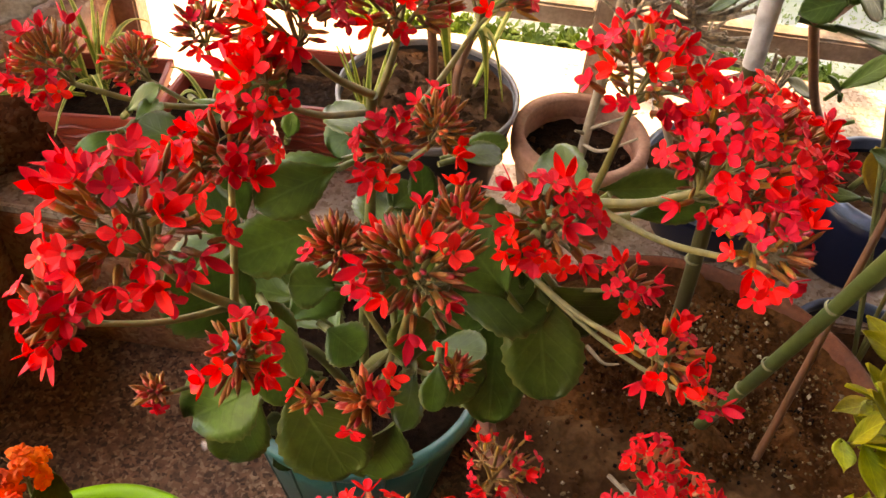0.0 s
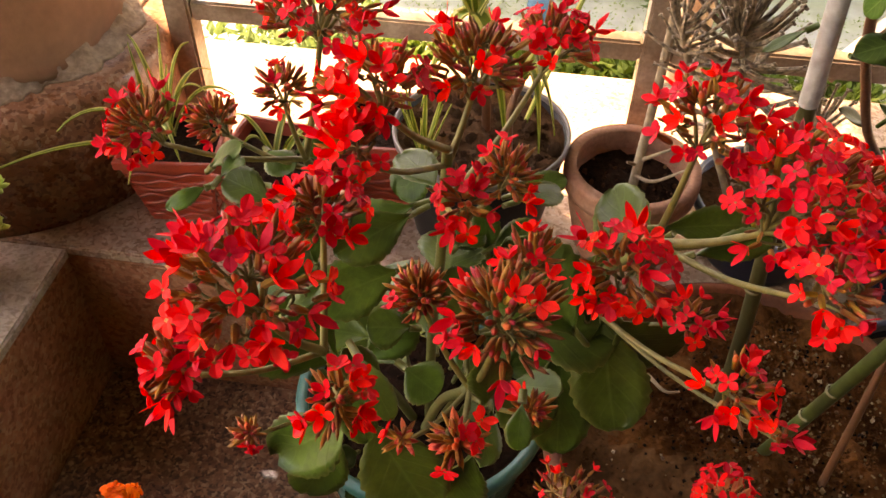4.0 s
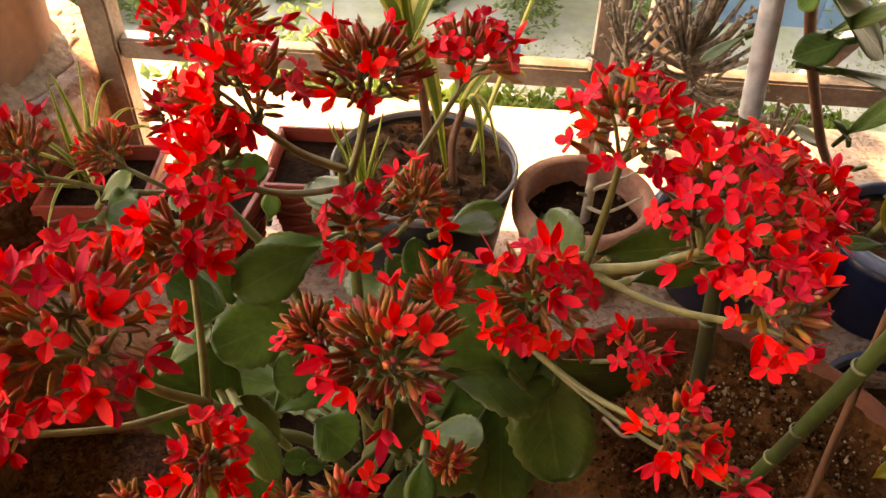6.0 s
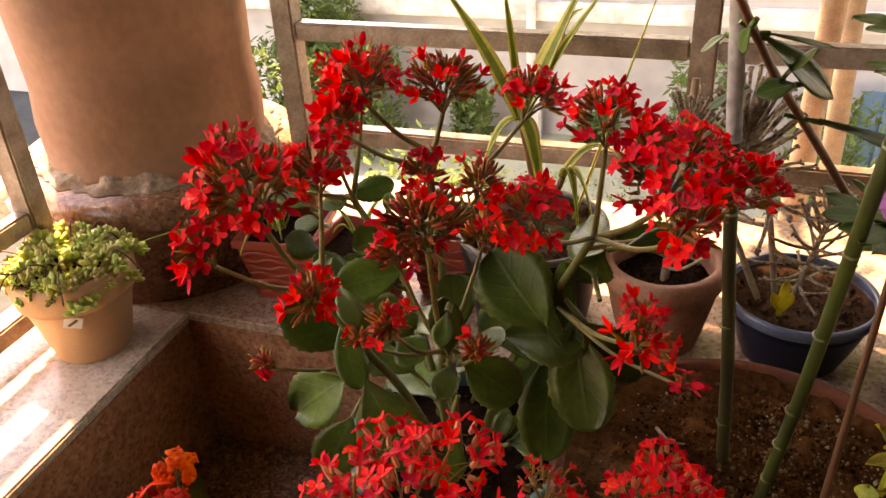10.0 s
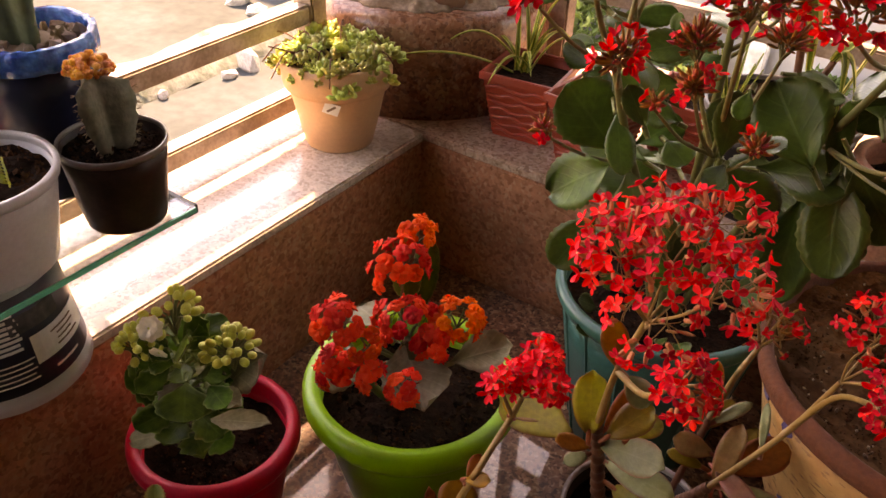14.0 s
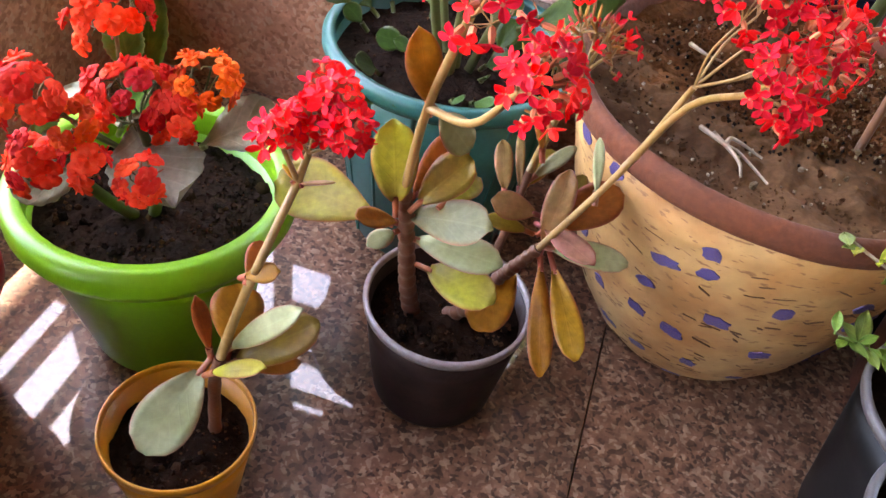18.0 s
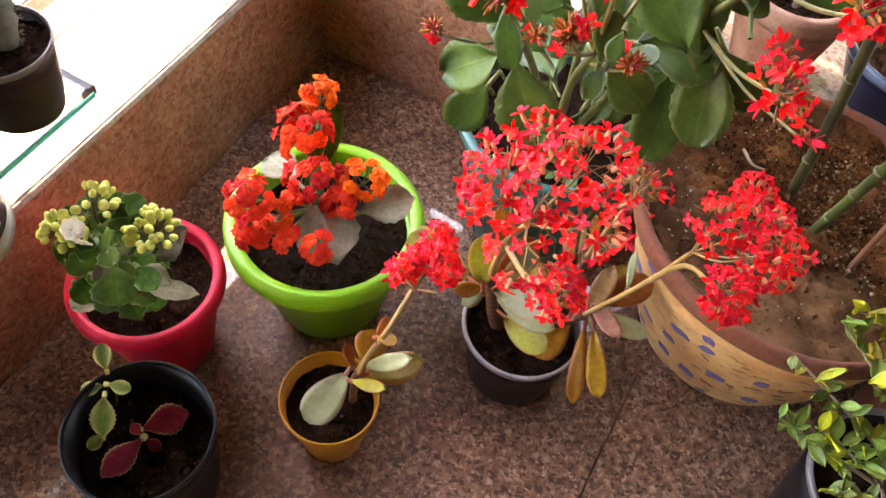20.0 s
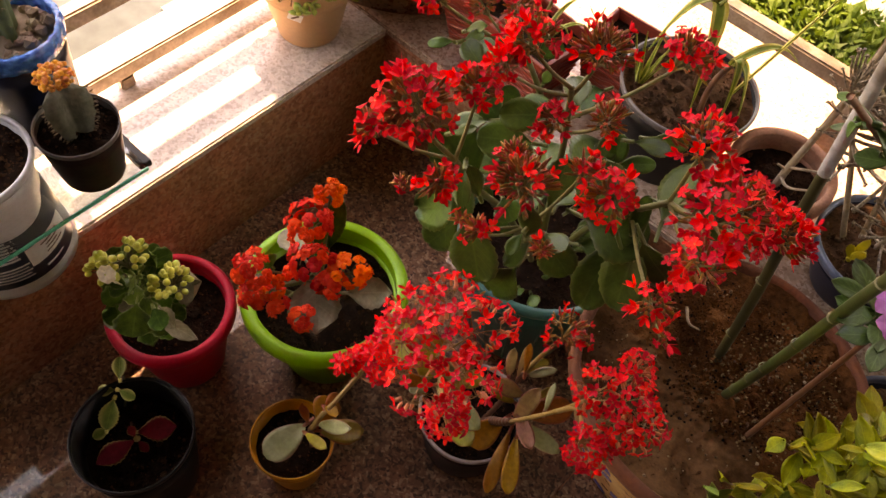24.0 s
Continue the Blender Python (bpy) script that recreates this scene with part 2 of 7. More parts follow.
M_CALYX = mat("olive_calyx", (0.4, 0.19, 0.028), 0.55, 0.35, 120, 0.05, color2=(0.36, 0.07, 0.018), random_hue=0.02, trans=0.15)
M_STALK = mat("olive_brown_stalk", (0.2, 0.155, 0.042), 0.55, 0.3, 70, 0.1, color2=(0.1, 0.09, 0.025))
M_GRASS = mat("outside_ground", (0.052, 0.066, 0.07), 0.95, 0.5, 1.6, 0.5, color2=(0.028, 0.038, 0.036), fine=14)
M_BROWNPL = mat("dark_brown_plastic", (0.045, 0.022, 0.017), 0.38, 0.5, 30, 0.05, spec=0.2)
M_LAWN = mat("green_ground", (0.3, 0.33, 0.19), 0.95, 0.3, 2.5, 0.5, color2=(0.36, 0.36, 0.3), fine=14)
M_OUTWALL = mat("far_wall_plaster", (0.46, 0.47, 0.48), 0.9, 0.25, 1.2, 0.2, fine=9)


# ---- mesh helpers ----
def part(name, bm, material, parent=None, label="", smooth=True, kind=""):
    me = bpy.data.meshes.new(name)
    bm.normal_update()
    bm.to_mesh(me); bm.free()
    for mm in (material if isinstance(material, (list, tuple)) else [material]):
        me.materials.append(mm)
    if smooth:
        for p in me.polygons:
            p.use_smooth = True
    ob = new(name, me)
    ob.parent = parent
    return tagged(ob, label, kind=kind)


def thing(name, at, label, category, group="", kind=""):
    ob = new(name)
    ob.empty_display_size = 0.02
    ob.location = at
    return tagged(ob, label, category, group, kind)


def box(bm, lo, hi, mi=0, bevel=0.0):
    vs = [bm.verts.new((x, y, z)) for z in (lo[2], hi[2]) for y in (lo[1], hi[1]) for x in (lo[0], hi[0])]
    fs = [bm.faces.new([vs[i] for i in f]) for f in ((0, 2, 3, 1), (4, 5, 7, 6), (0, 1, 5, 4), (2, 6, 7, 3), (0, 4, 6, 2), (1, 3, 7, 5))]
    for f in fs:
        f.material_index = mi
    if bevel:
        es = list({e for f in fs for e in f.edges})
        bmesh.ops.bevel(bm, geom=es, offset=bevel, segments=2, affect="EDGES")
    return vs


def lathe(bm, profile, seg=48, mi=0, wobble=0.0, center=(0, 0)):
    """Turn (radius, z) pairs about z. A radius of zero closes the form."""
    rings = []
    for r, z in profile:
        if r < 1e-6:
            rings.append([bm.verts.new((center[0], center[1], z))])
        else:
            ring = []
            for i in range(seg):
                a = 2 * math.pi * i / seg
                k = 1 + wobble * noise.noise(Vector((math.cos(a) * 2, math.sin(a) * 2, z * 20 + r * 9)))
                ring.append(bm.verts.new((center[0] + r * k * math.cos(a), center[1] + r * k * math.sin(a), z)))
            rings.append(ring)
    for a, b in zip(rings, rings[1:]):
        for i in range(seg):
            j = (i + 1) % seg
            if len(a) == 1 and len(b) == 1:
                continue
            if len(a) == 1:
                f = bm.faces.new((a[0], b[i], b[j]))
            elif len(b) == 1:
                f = bm.faces.new((a[i], b[0], a[j]))
            else:
                f = bm.faces.new((a[i], b[i], b[j], a[j]))
            f.material_index = mi
    return rings


def smooth_line(pts, n=6):
    """Catmull-Rom through pts."""
    p = [Vector(q) for q in pts]
    if len(p) < 3:
        return [p[0].lerp(p[-1], i / n) for i in range(n + 1)]
    p = [2 * p[0] - p[1]] + p + [2 * p[-1] - p[-2]]
    out = []
    for i in range(1, len(p) - 2):
        for k in range(n):
            t = k / n
            a, b, c, d = p[i - 1], p[i], p[i + 1], p[i + 2]
            out.append(0.5 * ((2 * b) + (c - a) * t + (2 * a - 5 * b + 4 * c - d) * t * t + (3 * b - a - 3 * c + d) * t ** 3))
    out.append(p[-2])
    return out


def tube(bm, pts, r0, r1=None, seg=7, n=6, mi=0, bulge=None):
    line = smooth_line(pts, n)
    r1 = r0 if r1 is None else r1
    ref = Vector((0.3, 0.2, 0.93))
    prev = None
    N = len(line)
    for i, q in enumerate(line):
        d = (line[min(i + 1, N - 1)] - line[max(i - 1, 0)]).normalized()
        u = d.cross(ref)
        if u.length < 1e-3:
            u = d.cross(Vector((1, 0, 0)))
        u.normalize(); v = d.cross(u)
        r = r0 + (r1 - r0) * i / (N - 1)
        if bulge:
            r *= bulge(i / (N - 1))
        ring = [bm.verts.new(q + (u * math.cos(2 * math.pi * k / seg) + v * math.sin(2 * math.pi * k / seg)) * r) for k in range(seg)]
        if prev:
            for k in range(seg):
                bm.faces.new((prev[k], prev[(k + 1) % seg], ring[(k + 1) % seg], ring[k])).material_index = mi
        else:
            bm.faces.new(ring).material_index = mi
        prev = ring
    bm.faces.new(list(reversed(prev))).material_index = mi
    return line


def wpart(name, bm, material, parent, label="", smooth=True, kind=""):
    """A part whose vertices are in world places, under an Empty or under another such part."""
    ob = part(name, bm, material, parent, label, smooth, kind)
    if parent.type == "EMPTY":
        ob.location = -parent.location
    return ob


def leaf_mesh(bm, base, tip, normal, width, thick=0.003, cup=0.15, droop=0.1, scallop=7, wave=0.05, petiole=0.02, mi=0, widest=0.6, seed=0, blunt=0.55, taper=0.0, nu=11):
    """A solid leaf from base to tip; normal says where its face looks."""
    base, tip, normal = Vector(base), Vector(tip), Vector(normal)
    ax = tip - base
    L = ax.length
    d = ax / L
    side = d.cross(normal).normalized()
    up = side.cross(d).normalized()
    if petiole:
        tube(bm, [base - d * petiole - up * petiole * 0.15, base + d * 0.04 * L], 0.0022, 0.0026, 6, 3, mi)
    nv = 7
    rng = random.Random(seed)
    ph = rng.uniform(0, 6)
    rows = []
    for s in (1, -1):
        grid = []
        for i in range(nu):
            u = i / (nu - 1)
            e = u ** (math.log(0.5) / math.log(widest))
            w = max(0.03, math.sin(math.pi * min(1, e * 0.985 + 0.008)) ** (blunt + taper * (1 - u) ** 2)) * width / 2
            row = []
            for j in range(nv):
                v = -1 + 2 * j / (nv - 1)
                edge = abs(v) ** 3
                ww = w * (1 + edge * wave * math.cos(scallop * 2 * math.pi * u + ph))
                h = cup * width * v * v * 0.5 - droop * L * u * u + 0.012 * L * math.sin(5 * u + 3 * v + ph)
                t = thick / 2 * (1 - edge * 0.85) * (0.35 + 0.65 * math.sin(math.pi * min(1, u + 0.12)))
                if j == nv // 2:
                    t *= 0.8 if s > 0 else 1.25
                row.append(bm.verts.new(base + d * (u * L) + side * (v * ww) + up * (h + s * t)))
            grid.append(row)
        rows.append(grid)
    a, b = rows
    uvl = bm.loops.layers.uv.verify()
    def face(q, uv):
        f = bm.faces.new(q); f.material_index = mi
        for lp, (i2, j2) in zip(f.loops, uv):
            lp[uvl].uv = (i2 / (nu - 1), j2 / (nv - 1))
    for i in range(nu - 1):
        for j in range(nv - 1):
            face((a[i][j], a[i + 1][j], a[i + 1][j + 1], a[i][j + 1]), ((i, j), (i + 1, j), (i + 1, j + 1), (i, j + 1)))
            face((b[i][j], b[i][j + 1], b[i + 1][j + 1], b[i + 1][j]), ((i, j), (i, j + 1), (i + 1, j + 1), (i + 1, j)))
    rim = [(i, 0) for i in range(nu)] + [(nu - 1, j) for j in range(1, nv)] + [(i, nv - 1) for i in range(nu - 2, -1, -1)] + [(0, j) for j in range(nv - 2, 0, -1)]
    for (i, j), (k, m) in zip(rim, rim[1:] + rim[:1]):
        face((a[i][j], b[i][j], b[k][m], a[k][m]), ((i, j), (i, j), (k, m), (k, m)))


def petal_flower(name, R, tube_len, w, lift, petals=4, twist=0.0):
    """Mesh data of one small flower: pointed petals round a short throat."""
    bm = bmesh.new()
    z = Vector((0, 0, 1))
    for p in range(petals):
        a = 2 * math.pi * p / petals + twist * math.sin(p * 2.3)
        d = Vector((math.cos(a), math.sin(a), 0)); s = Vector((-math.sin(a), math.cos(a), 0))
        lf = lift * (1 + 0.25 * math.sin(p * 3.1 + twist * 9))
        def at(u, v, h):
            return d * (u * R) + s * (v * w) + z * (h * R + lf * R * (u ** 1.5) - 0.2 * R * u ** 4)
        rows = []
        for u, v in ((0.08, 0.3), (0.34, 0.78), (0.6, 1.0), (0.84, 0.6)):
            rows.append([[bm.verts.new(at(u, k * v, (0.03 if k else -0.04) - low)) for low in (0, 0.07)] for k in (-1, 0, 1)])
        tip = bm.verts.new(at(1.0, 0, -0.02))
        for q, r in zip(rows, rows[1:]):
            for k in (0, 1):
                bm.faces.new((q[k][0], r[k][0], r[k + 1][0], q[k + 1][0]))
                bm.faces.new((q[k][1], q[k + 1][1], r[k + 1][1], r[k][1]))
            bm.faces.new((q[0][0], q[0][1], r[0][1], r[0][0])); bm.faces.new((q[2][0], r[2][0], r[2][1], q[2][1]))
        r = rows[-1]
        for k in (0, 1):
            bm.faces.new((r[k][0], tip, r[k + 1][0])); bm.faces.new((r[k][1], r[k + 1][1], tip))
        bm.faces.new((r[0][0], r[0][1], tip)); bm.faces.new((r[2][1], r[2][0], tip))
    lathe(bm, [(0.0, -0.02 * R), (0.14 * R, 0.0), (0.16 * R, -0.1 * R), (0.24 * R, -0.5 * tube_len), (0.22 * R, -0.85 * tube_len), (0.0, -tube_len)], 6, 1)
    me = bpy.data.meshes.new(name)
    bm.normal_update(); bm.to_mesh(me); bm.free()
    return me


def bud(bm, p, d, length, r, mi=0):
    d = d.normalized()
    u = d.cross(Vector((0.2, 0.5, 0.84))).normalized(); v = d.cross(u)
    prev = [bm.verts.new(p)]
    for k, (rr, h) in enumerate(((0.7, 0.08), (0.85, 0.34), (1.0, 0.58), (0.72, 0.82), (0, 1.0))):
        ring = [bm.verts.new(p + d * (h * length))] if rr == 0 else [bm.verts.new(p + d * (h * length) + (u * math.cos(i * 1.2566) + v * math.sin(i * 1.2566)) * r * rr) for i in range(5)]
        for i in range(5):
            j = (i + 1) % 5
            if len(prev) == 1:
                f = bm.faces.new((prev[0], ring[j], ring[i]))
            elif len(ring) == 1:
                f = bm.faces.new((prev[i], prev[j], ring[0]))
            else:
                f = bm.faces.new((prev[i], prev[j], ring[j], ring[i]))
            f.material_index = mi if k > 2 else 1 - mi
        prev = ring


def bud_mesh(name, length, r, m_tip, m_base):
    bm = bmesh.new(); bud(bm, Vector((0, 0, 0)), Vector((0, 0, 1)), length, r)
    me = bpy.data.meshes.new(name); bm.normal_update(); bm.to_mesh(me); bm.free()
    me.materials.append(m_tip); me.materials.append(m_base)
    for p in me.polygons:
        p.use_smooth = True
    return me


BUDS = [bud_mesh("bud", k, r, mt, M_CALYX) for k, r, mt in ((1.0, 0.115, M_BUD), (0.85, 0.135, M_BUD), (1.2, 0.1, M_CALYX), (1.1, 0.095, M_CALYX))]


def orient(p, d, spin, s):
    q = d.to_track_quat("Z", "Y").to_matrix().to_4x4()
    return Matrix.Translation(p) @ q @ Matrix.Rotation(spin, 4, "Z") @ Matrix.Scale(s, 4)


def flower_head(plant, c, R, h, up, stem, nf, nb, meshes, mats, seed, name="flower_head", stem_r=0.003, fsize=1.0, budlen=0.012, spread=1.15, stalk_label=""):
    """A domed cluster: stalks that branch from the end of its stem, open flowers as parts, and its buds."""
    rng = random.Random(seed)
    c, up = Vector(c), Vector(up).normalized()
    o = c - up * (h * 1.25)
    bm = bmesh.new()
    tube(bm, list(stem) + [tuple(o)], stem_r * 1.15, stem_r * 0.8, 7, 5)
    q = up.to_track_quat("Z", "Y")
    n = nf + nb
    tips = []
    for i in range(n):
        f = (i + 0.5) / n
        th = spread * math.acos(1 - f) if f < 1 else 0
        a = i * 2.39996 + rng.uniform(-0.3, 0.3)
        d = Vector((math.sin(th) * math.cos(a), math.sin(th) * math.sin(a), math.cos(th)))
        k = rng.uniform(0.72, 1.06)
        p = c + q @ Vector((d.x * R * k, d.y * R * k, (d.z - 0.35) * h * k))
        tips.append((p, (q @ Vector((d.x, d.y, d.z * 0.8 + 0.35))).normalized()))
    nb_main = max(4, n // 9)
    mains = []
    for i in range(nb_main):
        a = i * 2.39996; f = (i + 0.5) / nb_main
        th = 1.0 * math.acos(1 - f)
        d = Vector((math.sin(th) * math.cos(a) * R, math.sin(th) * math.sin(a) * R, (math.cos(th) - 0.2) * h))
        m = o.lerp(c + q @ d, 0.62)
        mains.append(m)
        tube(bm, [o, o.lerp(m, 0.5) + up * h * 0.12, m], stem_r * 0.6, stem_r * 0.42, 5, 3)
    order = list(range(n)); rng.shuffle(order)
    isf = set(order[:nf])
    flowers, budspots = [], []
    for i, (p, d) in enumerate(tips):
        m = min(mains, key=lambda x: (x - p).length)
        if i in isf:
            e = p - d * 0.011 * fsize
            flowers.append((p, d))
        else:
            e = p - d * budlen
            for k in range(rng.choice((1, 1, 2))):
                dd = (d + Vector((rng.uniform(-.6, .6), rng.uniform(-.6, .6), rng.uniform(-.3, .5))) * (0.35 if k == 0 else 0.9)).normalized()
                budspots.append((e, dd, budlen * rng.uniform(0.8, 1.2)))
        tube(bm, [m, m.lerp(e, 0.6) + d * 0.002, e], min(0.0009, stem_r * 0.36), min(0.0008, stem_r * 0.28), 4, 2)
    stalks = wpart(name, bm, mats[2], plant, stalk_label)
    for p, d, k in budspots:
        o2 = new("bud", rng.choice(BUDS)); o2.parent = stalks
        o2.matrix_basis = orient(p, d, 0, k)
    for p, d in flowers:
        fl = new("flower", rng.choice(meshes))
        fl.parent = stalks
        fl.matrix_basis = orient(p, (d + Vector((rng.uniform(-.35, .35), rng.uniform(-.35, .35), rng.uniform(-.2, .35)))).normalized(), rng.uniform(0, 6.28), fsize * rng.uniform(0.82, 1.15))
    return stalks


def umbel(plant, c, R, h, up, stem, nf, nb, meshes, mats, seed, stem_r, fsize, k=6):
    """A loose umbel: several small clusters on stalks that part from the stem's end."""
    rg = random.Random(seed)
    c, up = Vector(c), Vector(up).normalized()
    q = up.to_track_quat("Z", "Y")
    bm = bmesh.new(); tube(bm, list(stem), stem_r * 1.1, stem_r * 0.85, 8, 6); wpart("stem", bm, mats[2], plant)
    for i in range(k):
        a = i * 6.283 / k + rg.uniform(-0.35, 0.35)
        d = q @ Vector((math.cos(a) * R * rg.uniform(0.55, 0.72), math.sin(a) * R * rg.uniform(0.55, 0.72), h * rg.uniform(-0.35, 0.2)))
        if i == 0:
            d = up * h * 0.3
        cc = c + d
        st = [stem[-1]]
        flower_head(plant, cc, R * rg.uniform(0.38, 0.5), h * 0.62, up + d.normalized() * 0.55, st + [tuple(Vector(stem[-1]).lerp(cc, 0.45) - up * h * 0.2)], nf // k, max(1, nb // k), meshes, mats, seed * 10 + i, stem_r=stem_r * 0.36, fsize=fsize, spread=1.25)


def flower_meshes(name, R, tl, w, lifts, petals, m_petal, m_tube):
    out = []
    for i, lf in enumerate(lifts):
        me = petal_flower(name, R, tl, w, lf, petals, 0.12 * (i % 3))
        me.materials.append(m_petal); me.materials.append(m_tube)
        out.append(me)
    return out


# ---- structure ----
H = 0.228          # height of the stone ledge above the floor

floor = tagged(part("floor", (lambda b: (box(b, (-0.4, -3.2, -0.12), (3.0, 0.5, -0.012)), b)[1])(bmesh.new()), M_RISER, smooth=False), "brown speckled granite balcony floor with fine joints", "floor", kind="structure")
slab_x = (0.001, 0.6755, 1.35, 2.02, 2.7)
slab_y = (-0.001, -1.9, -3.0)
for x0, x1 in zip(slab_x, slab_x[1:]):
    for y1, y0 in zip(slab_y, slab_y[1:]):
        b = bmesh.new()
        box(b, (x0 + 0.0008, y0 + 0.0008, -0.011), (x1 - 0.0008, y1 - 0.0008, 0.0), bevel=0.0006)
        part("slab", b, M_FLOOR, floor, smooth=False)

b = bmesh.new(); box(b, (-0.26, -3.0, -1.0), (-0.0005, 0.0, H - 0.016), bevel=0.002)
tagged(part("wall_left", b, M_RISER, smooth=False), "low wall clad in dark brown granite under the ledge", "wall", kind="structure")
b = bmesh.new(); box(b, (-0.26, 0.0, -1.0), (3.0, 0.455, H - 0.016), bevel=0.002)
tagged(part("wall_back", b, M_RISER, smooth=False), "low back wall clad in dark brown granite", "wall", kind="structure")
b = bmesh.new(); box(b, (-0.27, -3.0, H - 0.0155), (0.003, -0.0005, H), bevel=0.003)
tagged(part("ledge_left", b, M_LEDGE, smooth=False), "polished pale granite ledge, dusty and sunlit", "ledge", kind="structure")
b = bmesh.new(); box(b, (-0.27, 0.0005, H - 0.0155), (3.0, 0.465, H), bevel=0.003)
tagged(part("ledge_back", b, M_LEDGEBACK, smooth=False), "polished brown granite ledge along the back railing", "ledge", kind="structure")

COL = (-0.149, 0.213)
b = bmesh.new(); lathe(b, [(0, H), (0.222, H), (0.222, 0.372), (0.214, 0.386), (0, 0.386)], 64, center=COL)
tagged(part("column_base", b, M_CLAD), "round column base clad in dark brown granite", "column", kind="structure")
b = bmesh.new(); lathe(b, [(0, 0.387), (0.172, 0.387)] + [(0.1645 + 0.003 * math.sin(i * 2.1), 0.40 + 0.055 * i) for i in range(41)] + [(0, 2.6)], 64, wobble=0.014, center=COL)
column = tagged(part("column", b, M_PLASTER), "round column of peach plaster with crumbling mortar at its foot", "column", kind="structure")

M_MORTAR = mat("crumbling_mortar", (0.38, 0.28, 0.21), 0.95, 0.5, 40, 1.0, color2=(0.22, 0.14, 0.09), fine=160, bumpscale=120)
b = bmesh.new(); lathe(b, [(0.155, 0.3862), (0.19, 0.3862), (0.189, 0.389), (0.184, 0.3915), (0.179, 0.394), (0.174, 0.397), (0.1705, 0.401), (0.168, 0.404), (0.155, 0.407)], 220, center=COL)
for v in b.verts:
    q = v.co * 24; d = v.co - Vector((*COL, v.co.z)); k = noise.noise(q) + 0.7 * noise.noise(q * 2.9)
    v.co += d.normalized() * (0.016 * k - 0.004) * (1 if v.co.z > 0.3865 else 0.9); v.co.z = max(0.3861, v.co.z + 0.014 * noise.noise(q * 0.8 + Vector((9, 2, 4))) * (1 if v.co.z > 0.39 else 0))
part("mortar", b, M_MORTAR, column, "rough crumbling mortar ring")
# added out of view: walls block skylight, the ceiling overhang stops the sun
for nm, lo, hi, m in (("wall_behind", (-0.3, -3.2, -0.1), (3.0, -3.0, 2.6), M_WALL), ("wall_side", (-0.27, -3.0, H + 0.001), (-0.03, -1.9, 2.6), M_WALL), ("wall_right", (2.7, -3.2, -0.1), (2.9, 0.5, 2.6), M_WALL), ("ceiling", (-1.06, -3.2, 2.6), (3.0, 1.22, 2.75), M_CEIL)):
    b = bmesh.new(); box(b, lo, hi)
    tagged(part(nm, b, m, smooth=False), "unseen dark " + nm.split("_")[0] + " added to limit light on the balcony", nm.split("_")[0], kind="structure")


# ---- railings ----
def bar(parent, name, lo, hi):
    bm = bmesh.new(); box(bm, lo, hi, bevel=0.003)
    return wpart(name, bm, M_RAIL, parent, smooth=False)


rail_back = thing("railing", (0.09, 0.25, H), "brown painted metal railing with square bars beyond the pots", "railing")
for x in (0.085, 0.655, 1.25, 1.85, 2.45):
    bar(rail_back, "post", (x - 0.016, 0.236, H), (x + 0.016, 0.268, 2.6))
for z in (0.41, 0.565, 0.72, 0.875, 1.03):
    for x0, x1 in zip((0.085, 0.655, 1.25, 1.85), (0.655, 1.25, 1.85, 2.45)):
        bar(rail_back, "bar", (x0 + 0.0165, 0.24, z - 0.014), (x1 - 0.0165, 0.264, z + 0.012))
b = bmesh.new(); tube(b, [(0.86, 0.275, 0.38), (0.99, 0.275, 0.58), (1.12, 0.275, 0.78)], 0.011, 0.011, 4, 3)
wpart("brace", b, M_RAIL, rail_back, smooth=False)
rail_left = thing("railing", (-0.17, -1.0, H), "brown painted metal railing with square bars at the window side", "railing")
for y in (-0.045, -0.94, -1.84, -2.74):
    bar(rail_left, "post", (-0.187, y - 0.016, H), (-0.155, y + 0.016, 2.6))
for z in (0.268, 0.39, 0.545, 0.7, 0.855, 1.01):
    for y0, y1 in zip((-0.94, -1.84, -2.74), (-0.045, -0.94, -1.84)):
        bar(rail_left, "bar", (-0.183, y0 + 0.0165, z - 0.015), (-0.159, y1 - 0.0165, z + 0.013))
for y in (-0.38, -1.3, -2.2):
    bar(rail_left, "foot", (-0.18, y - 0.012, H), (-0.162, y + 0.012, 0.2525))

# ---- outside ----
b = bmesh.new(); box(b, (-60, -60, -1.2), (60, 60, -1.05))
tagged(part("ground", b, M_GRASS, smooth=False), "weedy sunlit ground outside the balcony", "ground", kind="structure")
b = bmesh.new(); box(b, (-1.6, 0.456, -1.05), (12, 3.6, -1.04))
tagged(part("lawn", b, M_LAWN, smooth=False), "overgrown green strip behind the balcony", "ground", kind="structure")
b = bmesh.new(); box(b, (-9, 3.6, -1.05), (12, 3.8, 0.75))
tagged(part("boundary_wall", b, M_OUTWALL, smooth=False), "grey plastered boundary wall behind the railing", "wall", kind="structure")


